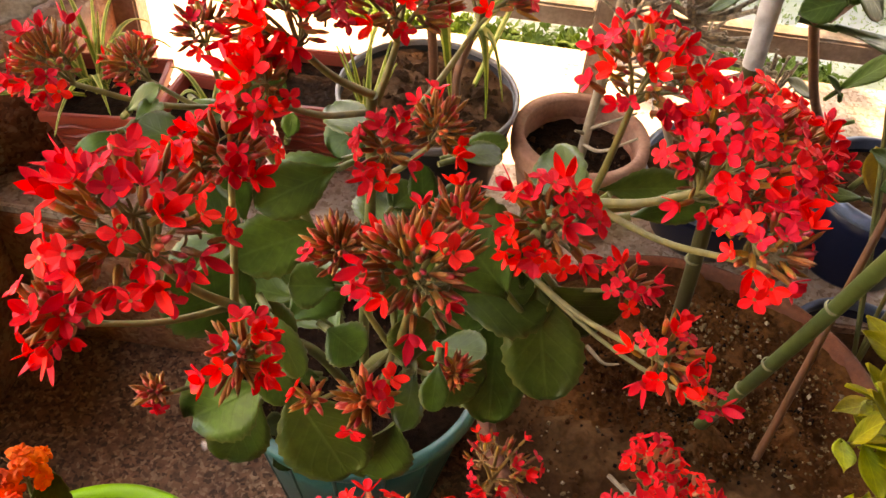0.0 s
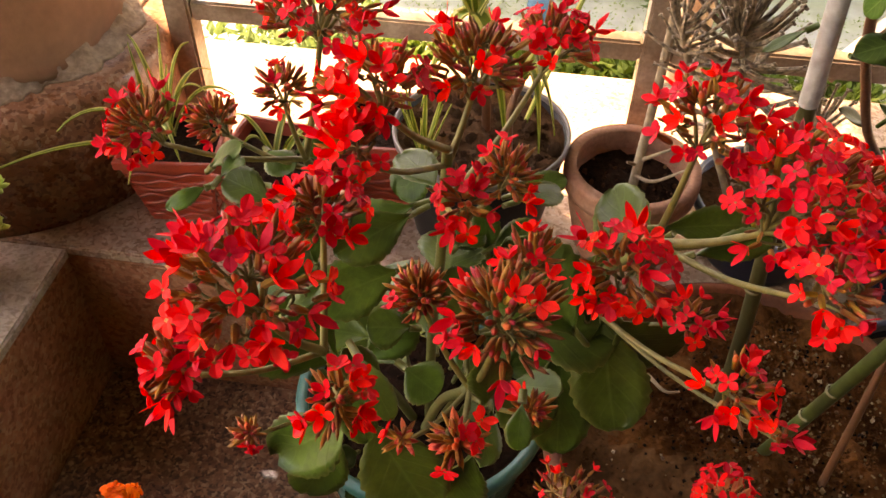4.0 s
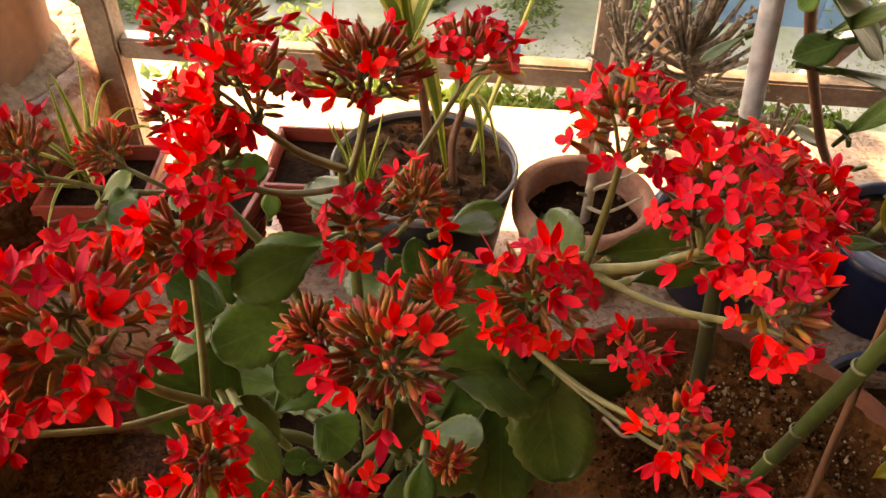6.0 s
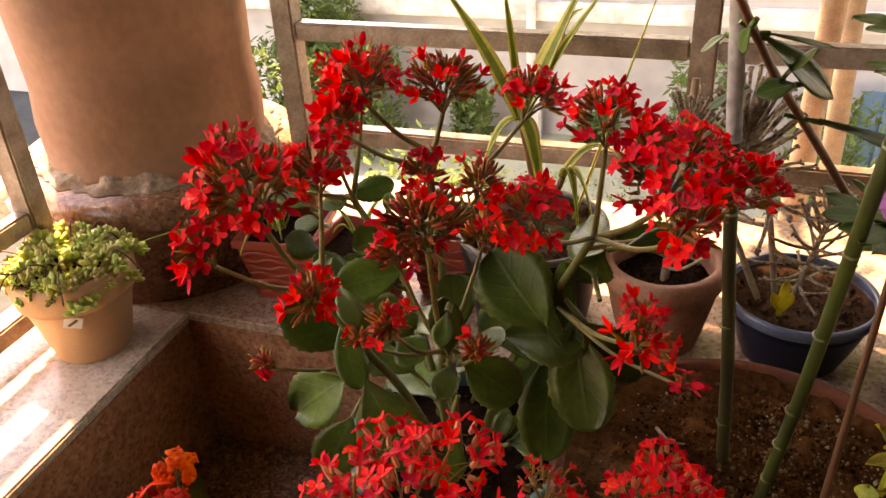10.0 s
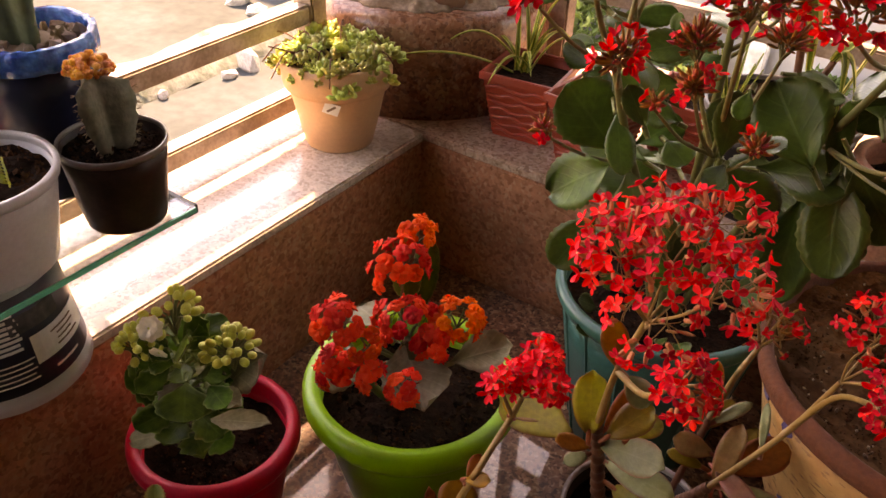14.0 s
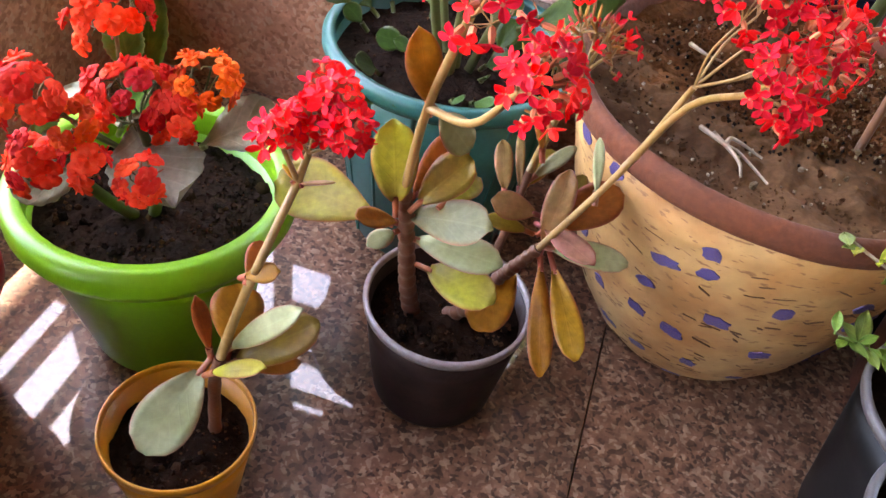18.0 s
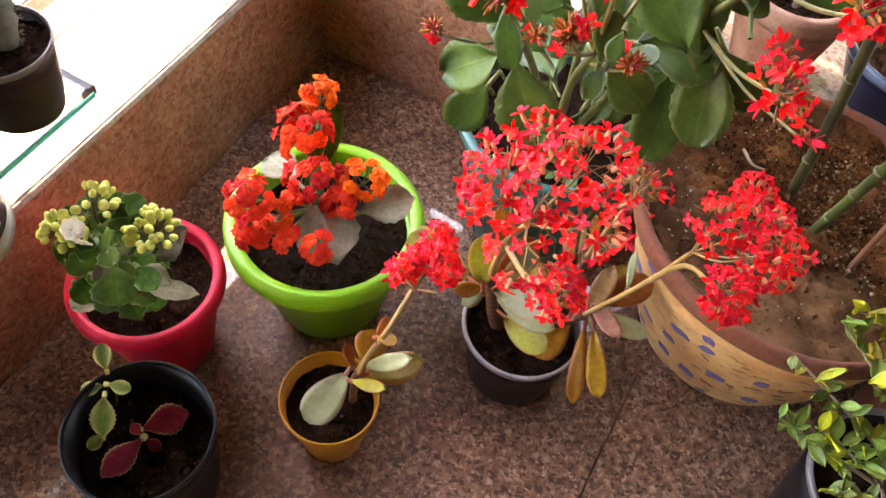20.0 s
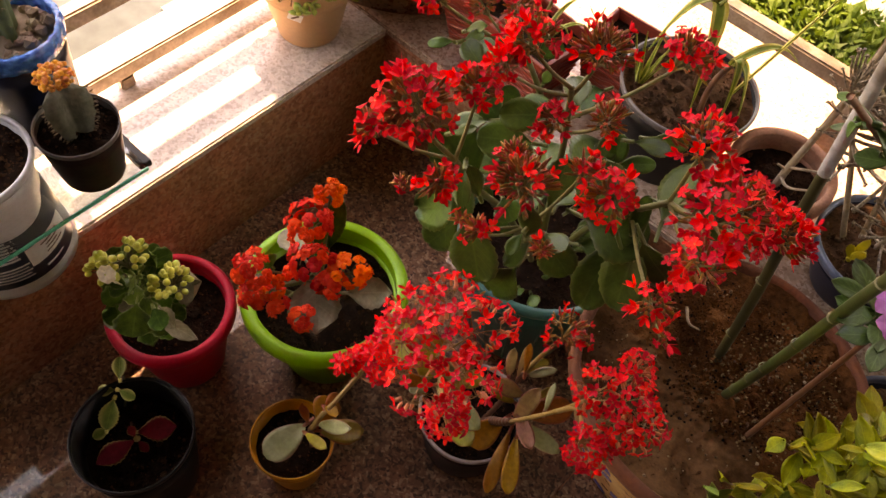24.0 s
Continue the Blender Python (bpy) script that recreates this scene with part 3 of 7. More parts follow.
# ---- pots ----
def crumbs(parent, center, r, z, n, smin, smax, material, seed, hole=0.0):
    """Loose grains lying on soil, too many to count."""
    rg = random.Random(seed)
    vs, fs = [], []
    for i in range(n):
        a, d = rg.uniform(0, 6.283), r * math.sqrt(rg.uniform(hole, 1))
        s = rg.uniform(smin, smax) * (1 if rg.random() < 0.85 else 1.7)
        c = Vector((center[0] + d * math.cos(a), center[1] + d * math.sin(a), z + 0.2 * s + rg.uniform(-0.001, 0.002))) - parent.location
        m = Euler((rg.uniform(0, 3), rg.uniform(0, 3), rg.uniform(0, 3))).to_matrix()
        k = len(vs)
        for q in ((1, 0, 0), (-1, 0, 0), (0, 1, 0), (0, -1, 0), (0, 0, 1), (0, 0, -1)):
            vs.append(c + m @ (Vector(q) * s * rg.uniform(0.6, 1.1)))
        fs += [(k + x, k + y, k + w) for x, y, w in ((0, 2, 4), (2, 1, 4), (1, 3, 4), (3, 0, 4), (2, 0, 5), (1, 2, 5), (3, 1, 5), (0, 3, 5))]
    me = bpy.data.meshes.new("grit"); me.from_pydata(vs, [], fs); me.materials.append(material)
    o = new("grit", me); o.parent = parent
    return tagged(o, kind="stuff")


def pot(name, at, label, r_rim, r_base, h, m_body, m_rim=None, lip=0.008, lip_h=0.014, soil=M_SOIL, soil_z=0.86, wall=0.004, seg=56, band=0.0, wobble=0.0, category="plant pot", group="", crinkle=0.0):
    """A turned pot: body, rolled rim and soil, standing at its base."""
    t = thing(name, at, label, category, group)
    k = lambda z: r_base + (r_rim - r_base) * z / h
    bm = bmesh.new()
    zr = h - lip_h
    prof = [(0, 0.004), (r_base * 0.86, 0.004), (r_base * 0.9, 0), (r_base * 0.98, 0.001), (r_base, 0.004)]
    if band:
        prof += [(k(h * 0.5), h * 0.5), (k(band * h), band * h), (k(band * h) + 0.003, band * h + 0.002)]
        prof += [(k(zr) + 0.003, zr)]
    else:
        prof += [(k(h * 0.35), h * 0.35), (k(h * 0.7), h * 0.7), (k(zr), zr)]
    prof += [(k(zr) - wall, zr), (k(h * 0.6) - wall, h * 0.6), (r_base - wall, 0.01), (0, 0.01)]
    lathe(bm, prof, seg, wobble=wobble)
    o = part("body", bm, m_body, t)
    bm = bmesh.new()
    ri, ro = k(zr) - wall * 1.02, k(zr) + lip
    lathe(bm, [(ri, zr - 0.001), (ro - lip * 0.35, zr - 0.003), (ro, zr + lip_h * 0.25), (ro, zr + lip_h * 0.72), (ro - lip * 0.3, h), (ri + 0.001, h), (ri, h - 0.003), (ri, zr - 0.001)], seg, wobble=wobble)
    if crinkle:
        for v in bm.verts:
            q = v.co.normalized() * 9
            v.co.xy *= 1 + crinkle * (noise.noise(q * 2.2) + 0.7 * math.sin(math.atan2(v.co.y, v.co.x) * 23))
            v.co.z += crinkle * 0.1 * noise.noise(q * 1.6)
    part("rim", bm, m_rim or m_body, t)
    bm = bmesh.new()
    zs = h * soil_z
    rs = k(zs) - wall * 1.05
    rings = lathe(bm, [(0, zs + 0.004)] + [(rs * f, zs + 0.004 * (1 - f)) for f in (0.15, 0.3, 0.45, 0.6, 0.75, 0.88, 1.0)], 40)
    for v in bm.verts:
        q = v.co * 60 + Vector(at) * 31
        v.co.z += 0.006 * noise.noise(q) + 0.004 * noise.noise(q * 2.3)
    part("soil", bm, soil, t)
    return t


teal_pot = pot("teal_pot", (0.447, -0.135, 0), "teal green plastic pot holding the large kalanchoe", 0.122, 0.085, 0.232, M_TEAL, soil_z=0.9)
for i in range(16):
    a = i * math.pi / 8
    bm = bmesh.new(); tube(bm, [(0.086 * math.cos(a), 0.086 * math.sin(a), 0.006), (0.1 * math.cos(a), 0.1 * math.sin(a), 0.1), (0.1185 * math.cos(a), 0.1185 * math.sin(a), 0.212)], 0.0022, 0.0022, 6, 3)
    part("rib", bm, M_TEAL, teal_pot)
green_pot = pot("green_pot", (0.269, -0.388, 0), "lime green plastic pot with a wide rolled rim", 0.110, 0.07, 0.178, M_GREEN, lip=0.014, lip_h=0.026, soil_z=0.8)
red_pot = pot("red_pot", (0.135, -0.552, 0), "dark red plastic pot with a rolled rim", 0.082, 0.055, 0.155, M_RED, lip=0.01, lip_h=0.02, soil_z=0.82)
black_pot = pot("black_pot", (0.25, -0.696, 0), "black plastic pot with coleus seedlings", 0.076, 0.058, 0.16, M_BLACK, lip=0.001, lip_h=0.005, soil_z=0.66, wall=0.0022)
yellow_pot = pot("yellow_pot", (0.381, -0.552, 0), "small yellow plastic pot", 0.056, 0.036, 0.113, M_YELLOW, lip=0.001, lip_h=0.005, soil_z=0.78, wall=0.002)
grey_pot = pot("grey_pot", (0.526, -0.356, 0), "small dark brown plastic pot with a whitish rim", 0.0725, 0.057, 0.116, M_BROWNPL, M_PALERIM, lip=0.002, lip_h=0.005, soil_z=0.8, wall=0.003)
peach_pot = pot("peach_pot", (-0.085, -0.092, H), "peach plastic flowerpot with a small white sticker", 0.078, 0.05, 0.13, M_PEACH, lip=0.008, lip_h=0.036, soil_z=0.9)
drac_pot = pot("nursery_pot", (0.47, 0.125, H), "black nursery pot with variegated spiky plants", 0.098, 0.075, 0.14, M_BLACK, M_GREYRIM, lip=0.002, lip_h=0.006, soil=M_LITSOIL, soil_z=0.91, wall=0.0025)
old_pot = pot("terracotta_pot", (0.639, 0.112, H), "weathered terracotta pot with bare dark soil and dry stick", 0.076, 0.05, 0.12, M_TERRAOLD, lip=0.004, lip_h=0.024, soil_z=0.75, wall=0.009)
blue_pot = pot("blue_bowl_pot", (0.80, 0.125, H), "navy blue glazed pot with grey rim", 0.09, 0.06, 0.088, M_BLUE, M_BLUEWHITE, lip=0.003, lip_h=0.01, soil=M_LITSOIL)

# ---- the painted tub and what grows in it ----
M_TUB = mat("yellow_ochre_paint", (0.62, 0.345, 0.13), 0.7, 0.35, 18, 0.6, color2=(0.47, 0.2, 0.058), fine=45)
nt = M_TUB.node_tree
nn, ll = nt.nodes, nt.links
bs = nn["Principled BSDF"]
src = bs.inputs["Base Color"].links[0].from_socket
cc = nn.new("ShaderNodeTexCoord")
mp = nn.new("ShaderNodeMapping"); mp.inputs["Scale"].default_value = (80, 80, 230)
mp.inputs["Rotation"].default_value = (0.25, 0.3, 0)
st = nn.new("ShaderNodeTexNoise"); st.inputs["Scale"].default_value = 1.0; st.inputs["Detail"].default_value = 3
rp = nn.new("ShaderNodeValToRGB"); rp.color_ramp.elements[0].position, rp.color_ramp.elements[1].position = 0.605, 0.665
mx = nn.new("ShaderNodeMix"); mx.data_type = "RGBA"; mx.inputs[7].default_value = (0.26, 0.11, 0.04, 1)
ll.new(cc.outputs["Object"], mp.inputs["Vector"]); ll.new(mp.outputs[0], st.inputs["Vector"]); ll.new(st.outputs["Fac"], rp.inputs[0])
ll.new(rp.outputs[0], mx.inputs[0]); ll.new(src, mx.inputs[6]); ll.new(mx.outputs[2], bs.inputs["Base Color"])
M_PURPLE = mat("purple_paint", (0.06, 0.045, 0.29), 0.6, 0.5, 90, 0.3, color2=(0.16, 0.1, 0.14), fine=300)
M_SCRATCH = mat("bare_brown_streak", (0.16, 0.07, 0.03), 0.85, 0.3, 60, 0.2)
M_PEBBLE = mat("pale_pebble", (0.165, 0.08, 0.036), 0.8, 0.3, 40, 0.2, random_hue=0.02)
M_CANE = mat("green_cane", (0.062, 0.088, 0.02), 0.45, 0.35, 14, 0.15, color2=(0.04, 0.052, 0.016), fine=90)
M_CANEBROWN = mat("brown_olive_cane", (0.06, 0.056, 0.018), 0.5, 0.35, 14, 0.15, color2=(0.035, 0.03, 0.012), fine=90)
M_NODE = mat("pale_node_ring", (0.25, 0.24, 0.13), 0.7, 0.3, 60, 0.2)
M_BARK = mat("grey_white_bark", (0.42, 0.39, 0.35), 0.85, 0.45, 40, 0.5, color2=(0.2, 0.17, 0.14), fine=120)
M_REDSTEM = mat("red_brown_stem", (0.17, 0.058, 0.022), 0.6, 0.3, 40, 0.2)
M_ROOT = mat("dry_root", (0.4, 0.28, 0.18), 0.85, 0.3, 50, 0.3)
TUB = (0.749, -0.178)
TUB_PROFILE = ((0.068, 0.0), (0.078, 0.005), (0.1, 0.03), (0.124, 0.07), (0.143, 0.12), (0.158, 0.18), (0.1705, 0.235), (0.1785, 0.272))


def tub_radius(z):
    for (r0, z0), (r1, z1) in zip(TUB_PROFILE, TUB_PROFILE[1:]):
        if z <= z1:
            return r0 + (r1 - r0) * (z - z0) / (z1 - z0)
    return TUB_PROFILE[-1][0]


clay_tub = thing("clay_tub", (*TUB, 0), "large terracotta tub painted ochre yellow with purple dabs", "plant pot")
b = bmesh.new()
lathe(b, [(0, 0.003), (0.06, 0.003)] + list(TUB_PROFILE) + [(0.169, 0.272), (0.134, 0.12), (0.07, 0.02), (0, 0.02)], 72, wobble=0.008)
part("body", b, M_TUB, clay_tub)
b = bmesh.new()
lathe(b, [(0.168, 0.266), (0.179, 0.267), (0.1835, 0.271), (0.1858, 0.279), (0.1852, 0.287), (0.182, 0.292), (0.1775, 0.2935), (0.1735, 0.291), (0.171, 0.284), (0.168, 0.266)], 72, wobble=0.014)
part("rim", b, M_TERRA, clay_tub, "bare reddish terracotta rim")
b = bmesh.new()
lathe(b, [(0, 0.283)] + [(0.1705 * k / 34, 0.283) for k in range(1, 35)], 150)
for v in b.verts:
    q = (v.co + Vector((*TUB, 0))) * 28
    v.co.z += 0.007 * noise.noise(q) + 0.005 * noise.noise(q * 2.7) + 0.003 * noise.noise(q * 7) - 0.007 * min(1, max(0, (0.17 - v.co.xy.length) / 0.02))
    d = (v.co.xy - Vector((-0.015, 0.03))).length
    v.co.z -= 0.014 * math.exp(-(d / 0.03) ** 2)
for f in b.faces:
    c = f.calc_center_median(); k = noise.noise(c * 22 + Vector((3, 1, 0))) * 0.03 + noise.noise(c * 60) * 0.012
    f.material_index = 1 if c.y + 0.25 * c.x < -0.03 + k else 0
part("soil", b, [M_CRUST, M_MUD], clay_tub)


def dab_mesh(seed):
    bm = bmesh.new(); r = random.Random(seed)
    top = [bm.verts.new((math.cos(a) * (0.5 + r.uniform(-0.1, 0.1)), math.sin(a) * (0.5 + r.uniform(-0.1, 0.1)), 0.0008)) for a in [i * 0.524 for i in range(12)]]
    for v in top:
        v.co.xy *= 1 + 0.35 * noise.noise(Vector((v.co.x * 3, v.co.y * 3, seed * 7.3)))
    low = [bm.verts.new((v.co.x * 1.02, v.co.y * 1.02, -0.0025)) for v in top]
    bm.faces.new(top)
    for i in range(12):
        bm.faces.new((top[i], low[i], low[(i + 1) % 12], top[(i + 1) % 12]))
    me = bpy.data.meshes.new("dab"); bm.normal_update(); bm.to_mesh(me); bm.free()
    me.materials.append(M_PURPLE)
    return me


DABS = [dab_mesh(s) for s in range(4)]
STREAK = DABS[1].copy(); STREAK.materials.clear(); STREAK.materials.append(M_SCRATCH)


def on_tub(me, name, a, z, w, h, tilt, lift=0.0):
    r = tub_radius(z) + lift
    slope = math.atan2(tub_radius(min(0.268, z + 0.01)) - tub_radius(max(0.0, z - 0.01)), 0.02)
    o = new(name, me); o.parent = clay_tub
    n = Vector((math.cos(a) * math.cos(slope), math.sin(a) * math.cos(slope), -math.sin(slope)))
    t = Vector((-math.sin(a), math.cos(a), 0)); u = n.cross(t)
    m = Matrix((t, u, n)).transposed().to_4x4()
    o.matrix_basis = Matrix.Translation((r * math.cos(a), r * math.sin(a), z)) @ m @ Matrix.Rotation(tilt, 4, "Z") @ Matrix.Diagonal((w, h, 1, 1))


rng = random.Random(11)
for row in range(6):
    z = 0.028 + row * 0.044
    n = 15
    for i in range(n):
        a = (i + 0.5 * (row % 2)) * 2 * math.pi / n + rng.uniform(-0.17, 0.17)
        if rng.random() < 0.2:
            continue
        on_tub(rng.choice(DABS), "dab", a, z + rng.uniform(-0.013, 0.013), rng.uniform(0.013, 0.025), rng.uniform(0.010, 0.016), rng.uniform(-0.6, 0.4))
for i in range(190):
    on_tub(STREAK, "streak", rng.uniform(-3.14, 3.14), rng.uniform(0.012, 0.255), rng.uniform(0.004, 0.017), rng.uniform(0.0007, 0.002), rng.uniform(-0.6, 0.35), -0.0003)

pb = bmesh.new(); bmesh.ops.create_icosphere(pb, subdivisions=1, radius=1)
for v in pb.verts:
    v.co *= 1 + 0.25 * noise.noise(v.co * 1.7)
PEB = bpy.data.meshes.new("pebble"); pb.to_mesh(PEB); pb.free(); PEB.materials.append(M_PEBBLE)
PEBC = PEB.copy(); PEBC.materials.clear(); PEBC.materials.append(M_CRUST)
PEBD = PEB.copy(); PEBD.materials.clear(); PEBD.materials.append(M_DRYSOIL)


def scatter(parent, center, r, z, n, smin, smax, meshes, seed, name="pebble", bias=None):
    rg = random.Random(seed)
    for i in range(n):
        a, d = rg.uniform(0, 6.283), r * math.sqrt(rg.random())
        o = new(name, rg.choice(meshes)); o.parent = parent
        s = rg.uniform(smin, smax) * (1 if rg.random() < 0.8 else 1.5)
        p = Vector((center[0] + d * math.cos(a), center[1] + d * math.sin(a), z + s * 0.3 + 0.004 * noise.noise(Vector((a, d * 40, 1)))))
        o.matrix_basis = Matrix.Translation(p - parent.location) @ Euler((rg.uniform(0, 3), rg.uniform(0, 3), rg.uniform(0, 3))).to_matrix().to_4x4() @ Matrix.Diagonal((s, s * rg.uniform(0.6, 1), s * rg.uniform(0.5, 0.8), 1))


scatter(clay_tub, TUB, 0.155, 0.278, 130, 0.0014, 0.0036, [PEB, PEBC, PEBC], 5)
scatter(clay_tub, (TUB[0] + 0.03, TUB[1] + 0.05), 0.09, 0.278, 90, 0.0012, 0.003, [PEB, PEBC], 6)


PEBS = PEB.copy(); PEBS.materials.clear(); PEBS.materials.append(M_SOIL)
for pt, c, r, z, n, sd in ((green_pot, (0.269, -0.388), 0.092, 0.143, 120, 61), (red_pot, (0.135, -0.552), 0.066, 0.128, 80, 62), (black_pot, (0.25, -0.696), 0.06, 0.107, 60, 63), (yellow_pot, (0.381, -0.552), 0.043, 0.089, 60, 64), (grey_pot, (0.526, -0.356), 0.059, 0.094, 90, 65), (teal_pot, (0.447, -0.135), 0.1, 0.21, 50, 66)):
    scatter(pt, c, r, z, n // 2, 0.0025, 0.006, [PEBS, PEBD], sd, "clod")
    crumbs(pt, c, r, z, n * 6, 0.0008, 0.0026, M_SOIL, sd)
    crumbs(pt, c, r, z + 0.001, n * 2, 0.0008, 0.0022, M_DRYSOIL, sd + 100)
crumbs(clay_tub, (TUB[0] + 0.02, TUB[1] + 0.055), 0.11, 0.277, 3600, 0.0008, 0.0026, M_CRUST, 71)
crumbs(clay_tub, (TUB[0], TUB[1] + 0.04), 0.12, 0.277, 500, 0.0008, 0.0026, M_SOIL, 79)
crumbs(clay_tub, TUB, 0.16, 0.279, 120, 0.0009, 0.002, M_ROOT, 72, 0.25)
crumbs(clay_tub, (TUB[0] + 0.06, TUB[1] + 0.03), 0.09, 0.279, 320, 0.001, 0.0024, M_PEBBLE, 80)
crumbs(clay_tub, TUB, 0.165, 0.277, 1500, 0.0007, 0.0018, M_MUD, 73, 0.5)


def cane(name, label, p0, d, length, r, m, nodes, bark_from=None, category="plant stem"):
    t = thing(name, p0, label, category)
    p0, d = Vector(p0), Vector(d).normalized()
    bm = bmesh.new()
    e = p0 + d * (length if bark_from is None else bark_from)
    tube(bm, [p0 - d * 0.02, p0.lerp(e, 0.35) + Vector((0.002, 0, 0)), p0.lerp(e, 0.7), e], r, r * 0.92, 14, 8)
    wpart("stalk", bm, m, t)
    for s in nodes:
        bm = bmesh.new()
        c = p0 + d * s
        lathe(bm, [(r * 0.9, -0.0018), (r * 1.06, -0.0008), (r * 1.07, 0.0003), (r * 0.9, 0.0013)], 16)
        bmesh.ops.transform(bm, matrix=orient(c, d, 0, 1), verts=bm.verts)
        wpart("node", bm, M_NODE, t)
    if bark_from is not None:
        bm = bmesh.new()
        tube(bm, [e - d * 0.006, p0 + d * (bark_from + length) * 0.5, p0 + d * length], r * 1.02, r * 0.95, 14, 8)
        wpart("dry_end", bm, M_BARK, t, "dry whitish upper stalk")
    return t


cane("leaning_cane", "thick green cane with pale node rings leaning over the tub", (0.761, -0.184, 0.272), (0.052, -0.224, 0.973), 0.52, 0.0056, M_CANE, (0.045, 0.1, 0.15, 0.245, 0.33, 0.42))
cane("upright_cane", "upright brown-olive cane with a dry whitish top", (0.727, -0.141, 0.268), (-0.087, -0.026, 0.996), 0.95, 0.0062, M_CANEBROWN, (0.06, 0.175, 0.29), 0.36)
redstem = thing("young_shrub", (0.8085, -0.21, 0.284), "thin red-brown shrub stem with a green shoot at its foot", "plant")
b = bmesh.new(); tube(b, [(0.8085, -0.21, 0.27), (0.815, -0.19, 0.345), (0.821, -0.171, 0.41), (0.832, -0.136, 0.53)], 0.0036, 0.003, 8, 6)
wpart("stalk", b, M_REDSTEM, redstem)
root = thing("dry_roots", (0.70, -0.27, 0.28), "pale dry roots lying on the tub soil", "root")
for pts in (((0.68, -0.25, 0.282), (0.7, -0.272, 0.286), (0.712, -0.275, 0.284), (0.735, -0.3, 0.281)), ((0.7, -0.27, 0.284), (0.705, -0.262, 0.287), (0.73, -0.268, 0.281)), ((0.69, -0.258, 0.285), (0.71, -0.285, 0.285), (0.715, -0.3, 0.28)), ((0.66, -0.12, 0.283), (0.675, -0.14, 0.287), (0.69, -0.135, 0.282))):
    b = bmesh.new(); tube(b, pts, 0.0022, 0.001, 5, 5); wpart("root", b, M_ROOT, root)

# ---- leaves and flowers ----
M_LEAF_DARK = mat("dark_green_leaf", (0.115, 0.215, 0.026), 0.42, 0.35, 40, 0.15, color2=(0.03, 0.078, 0.009), random_hue=0.02, vein=0.1, edge=(0.2, 0.27, 0.08), spec=0.16, trans=0.1)
M_LEAF_PALE = mat("pale_dusty_leaf", (0.37, 0.345, 0.23), 0.65, 0.35, 35, 0.2, color2=(0.25, 0.235, 0.14), random_hue=0.02, vein=0.15, spec=0.2)
M_LEAF_SAGE = mat("sage_leaf", (0.4, 0.4, 0.21), 0.36, 0.3, 30, 0.08, color2=(0.3, 0.3, 0.12), random_hue=0.02, vein=0.06, edge=(0.42, 0.16, 0.1), spec=0.3, trans=0.15)
M_LEAF_OLIVE = mat("olive_leaf", (0.44, 0.34, 0.036), 0.34, 0.4, 24, 0.12, color2=(0.33, 0.2, 0.04), random_hue=0.025, vein=0.06, edge=(0.42, 0.13, 0.06), trans=0.3, spec=0.3)
M_LEAF_BRONZE = mat("bronze_leaf", (0.5, 0.17, 0.013), 0.34, 0.45, 22, 0.12, color2=(0.36, 0.115, 0.018), random_hue=0.03, vein=0.05, edge=(0.46, 0.12, 0.07), trans=0.32, spec=0.28)
M_LEAF_BLUSH = mat("blushed_leaf", (0.47, 0.2, 0.105), 0.38, 0.4, 28, 0.1, color2=(0.38, 0.23, 0.08), random_hue=0.02, vein=0.05, edge=(0.45, 0.12, 0.1), trans=0.2, spec=0.28)
M_COLEUS = mat("cream_green_coleus", (0.2, 0.25, 0.03), 0.6, 0.4, 70, 0.2, color2=(0.12, 0.17, 0.02), random_hue=0.02, vein=0.2, edge=(0.78, 0.66, 0.22), edge_power=3.0)
M_COLEUS_RED = mat("crimson_coleus", (0.14, 0.005, 0.008), 0.6, 0.4, 70, 0.2, color2=(0.11, 0.004, 0.007), random_hue=0.01, vein=0.04, spec=0.08, edge=(0.34, 0.26, 0.1), edge_power=16.0)
M_ORANGE = mat("orange_red_petal", (1.0, 0.085, 0.036), 0.6, 0.15, 150, 0.05, color2=(1.0, 0.05, 0.024), random_hue=0.008, trans=0.28, spec=0.15)
M_ORANGE2 = mat("orange_petal", (1.0, 0.17, 0.018), 0.6, 0.2, 150, 0.05, color2=(1.0, 0.1, 0.014), random_hue=0.01, trans=0.28, spec=0.15)
M_WHITE = mat("cream_petal", (0.88, 0.8, 0.62), 0.6, 0.15, 120, 0.05, sss=0.1)
M_BUDGREEN = mat("yellow_green_bud", (0.68, 0.68, 0.14), 0.45, 0.3, 120, 0.05, color2=(0.44, 0.49, 0.09), sss=0.1)
leaf_seed = [0]


def leaf(plant, base, tip, width, normal, m, **kw):
    leaf_seed[0] += 1
    r = random.Random(leaf_seed[0])
    L = (Vector(tip) - Vector(base)).length
    kw.setdefault("cup", r.uniform(0.05, 0.28)); kw.setdefault("droop", r.uniform(0.0, 0.14)); kw.setdefault("petiole", min(0.03, L * 0.25))
    kw.setdefault("wave", 0.045); kw.setdefault("scallop", 9);
    if kw["scallop"]:
        kw.setdefault("nu", 25); kw.setdefault("taper", 0.55); kw.setdefault("blunt", 0.48)
    kw.setdefault("thick", 0.0035)
    bm = bmesh.new()
    leaf_mesh(bm, base, tip, normal, width, seed=leaf_seed[0], widest=r.uniform(0.56, 0.66), **kw)
    return wpart("leaf", bm, m, plant)


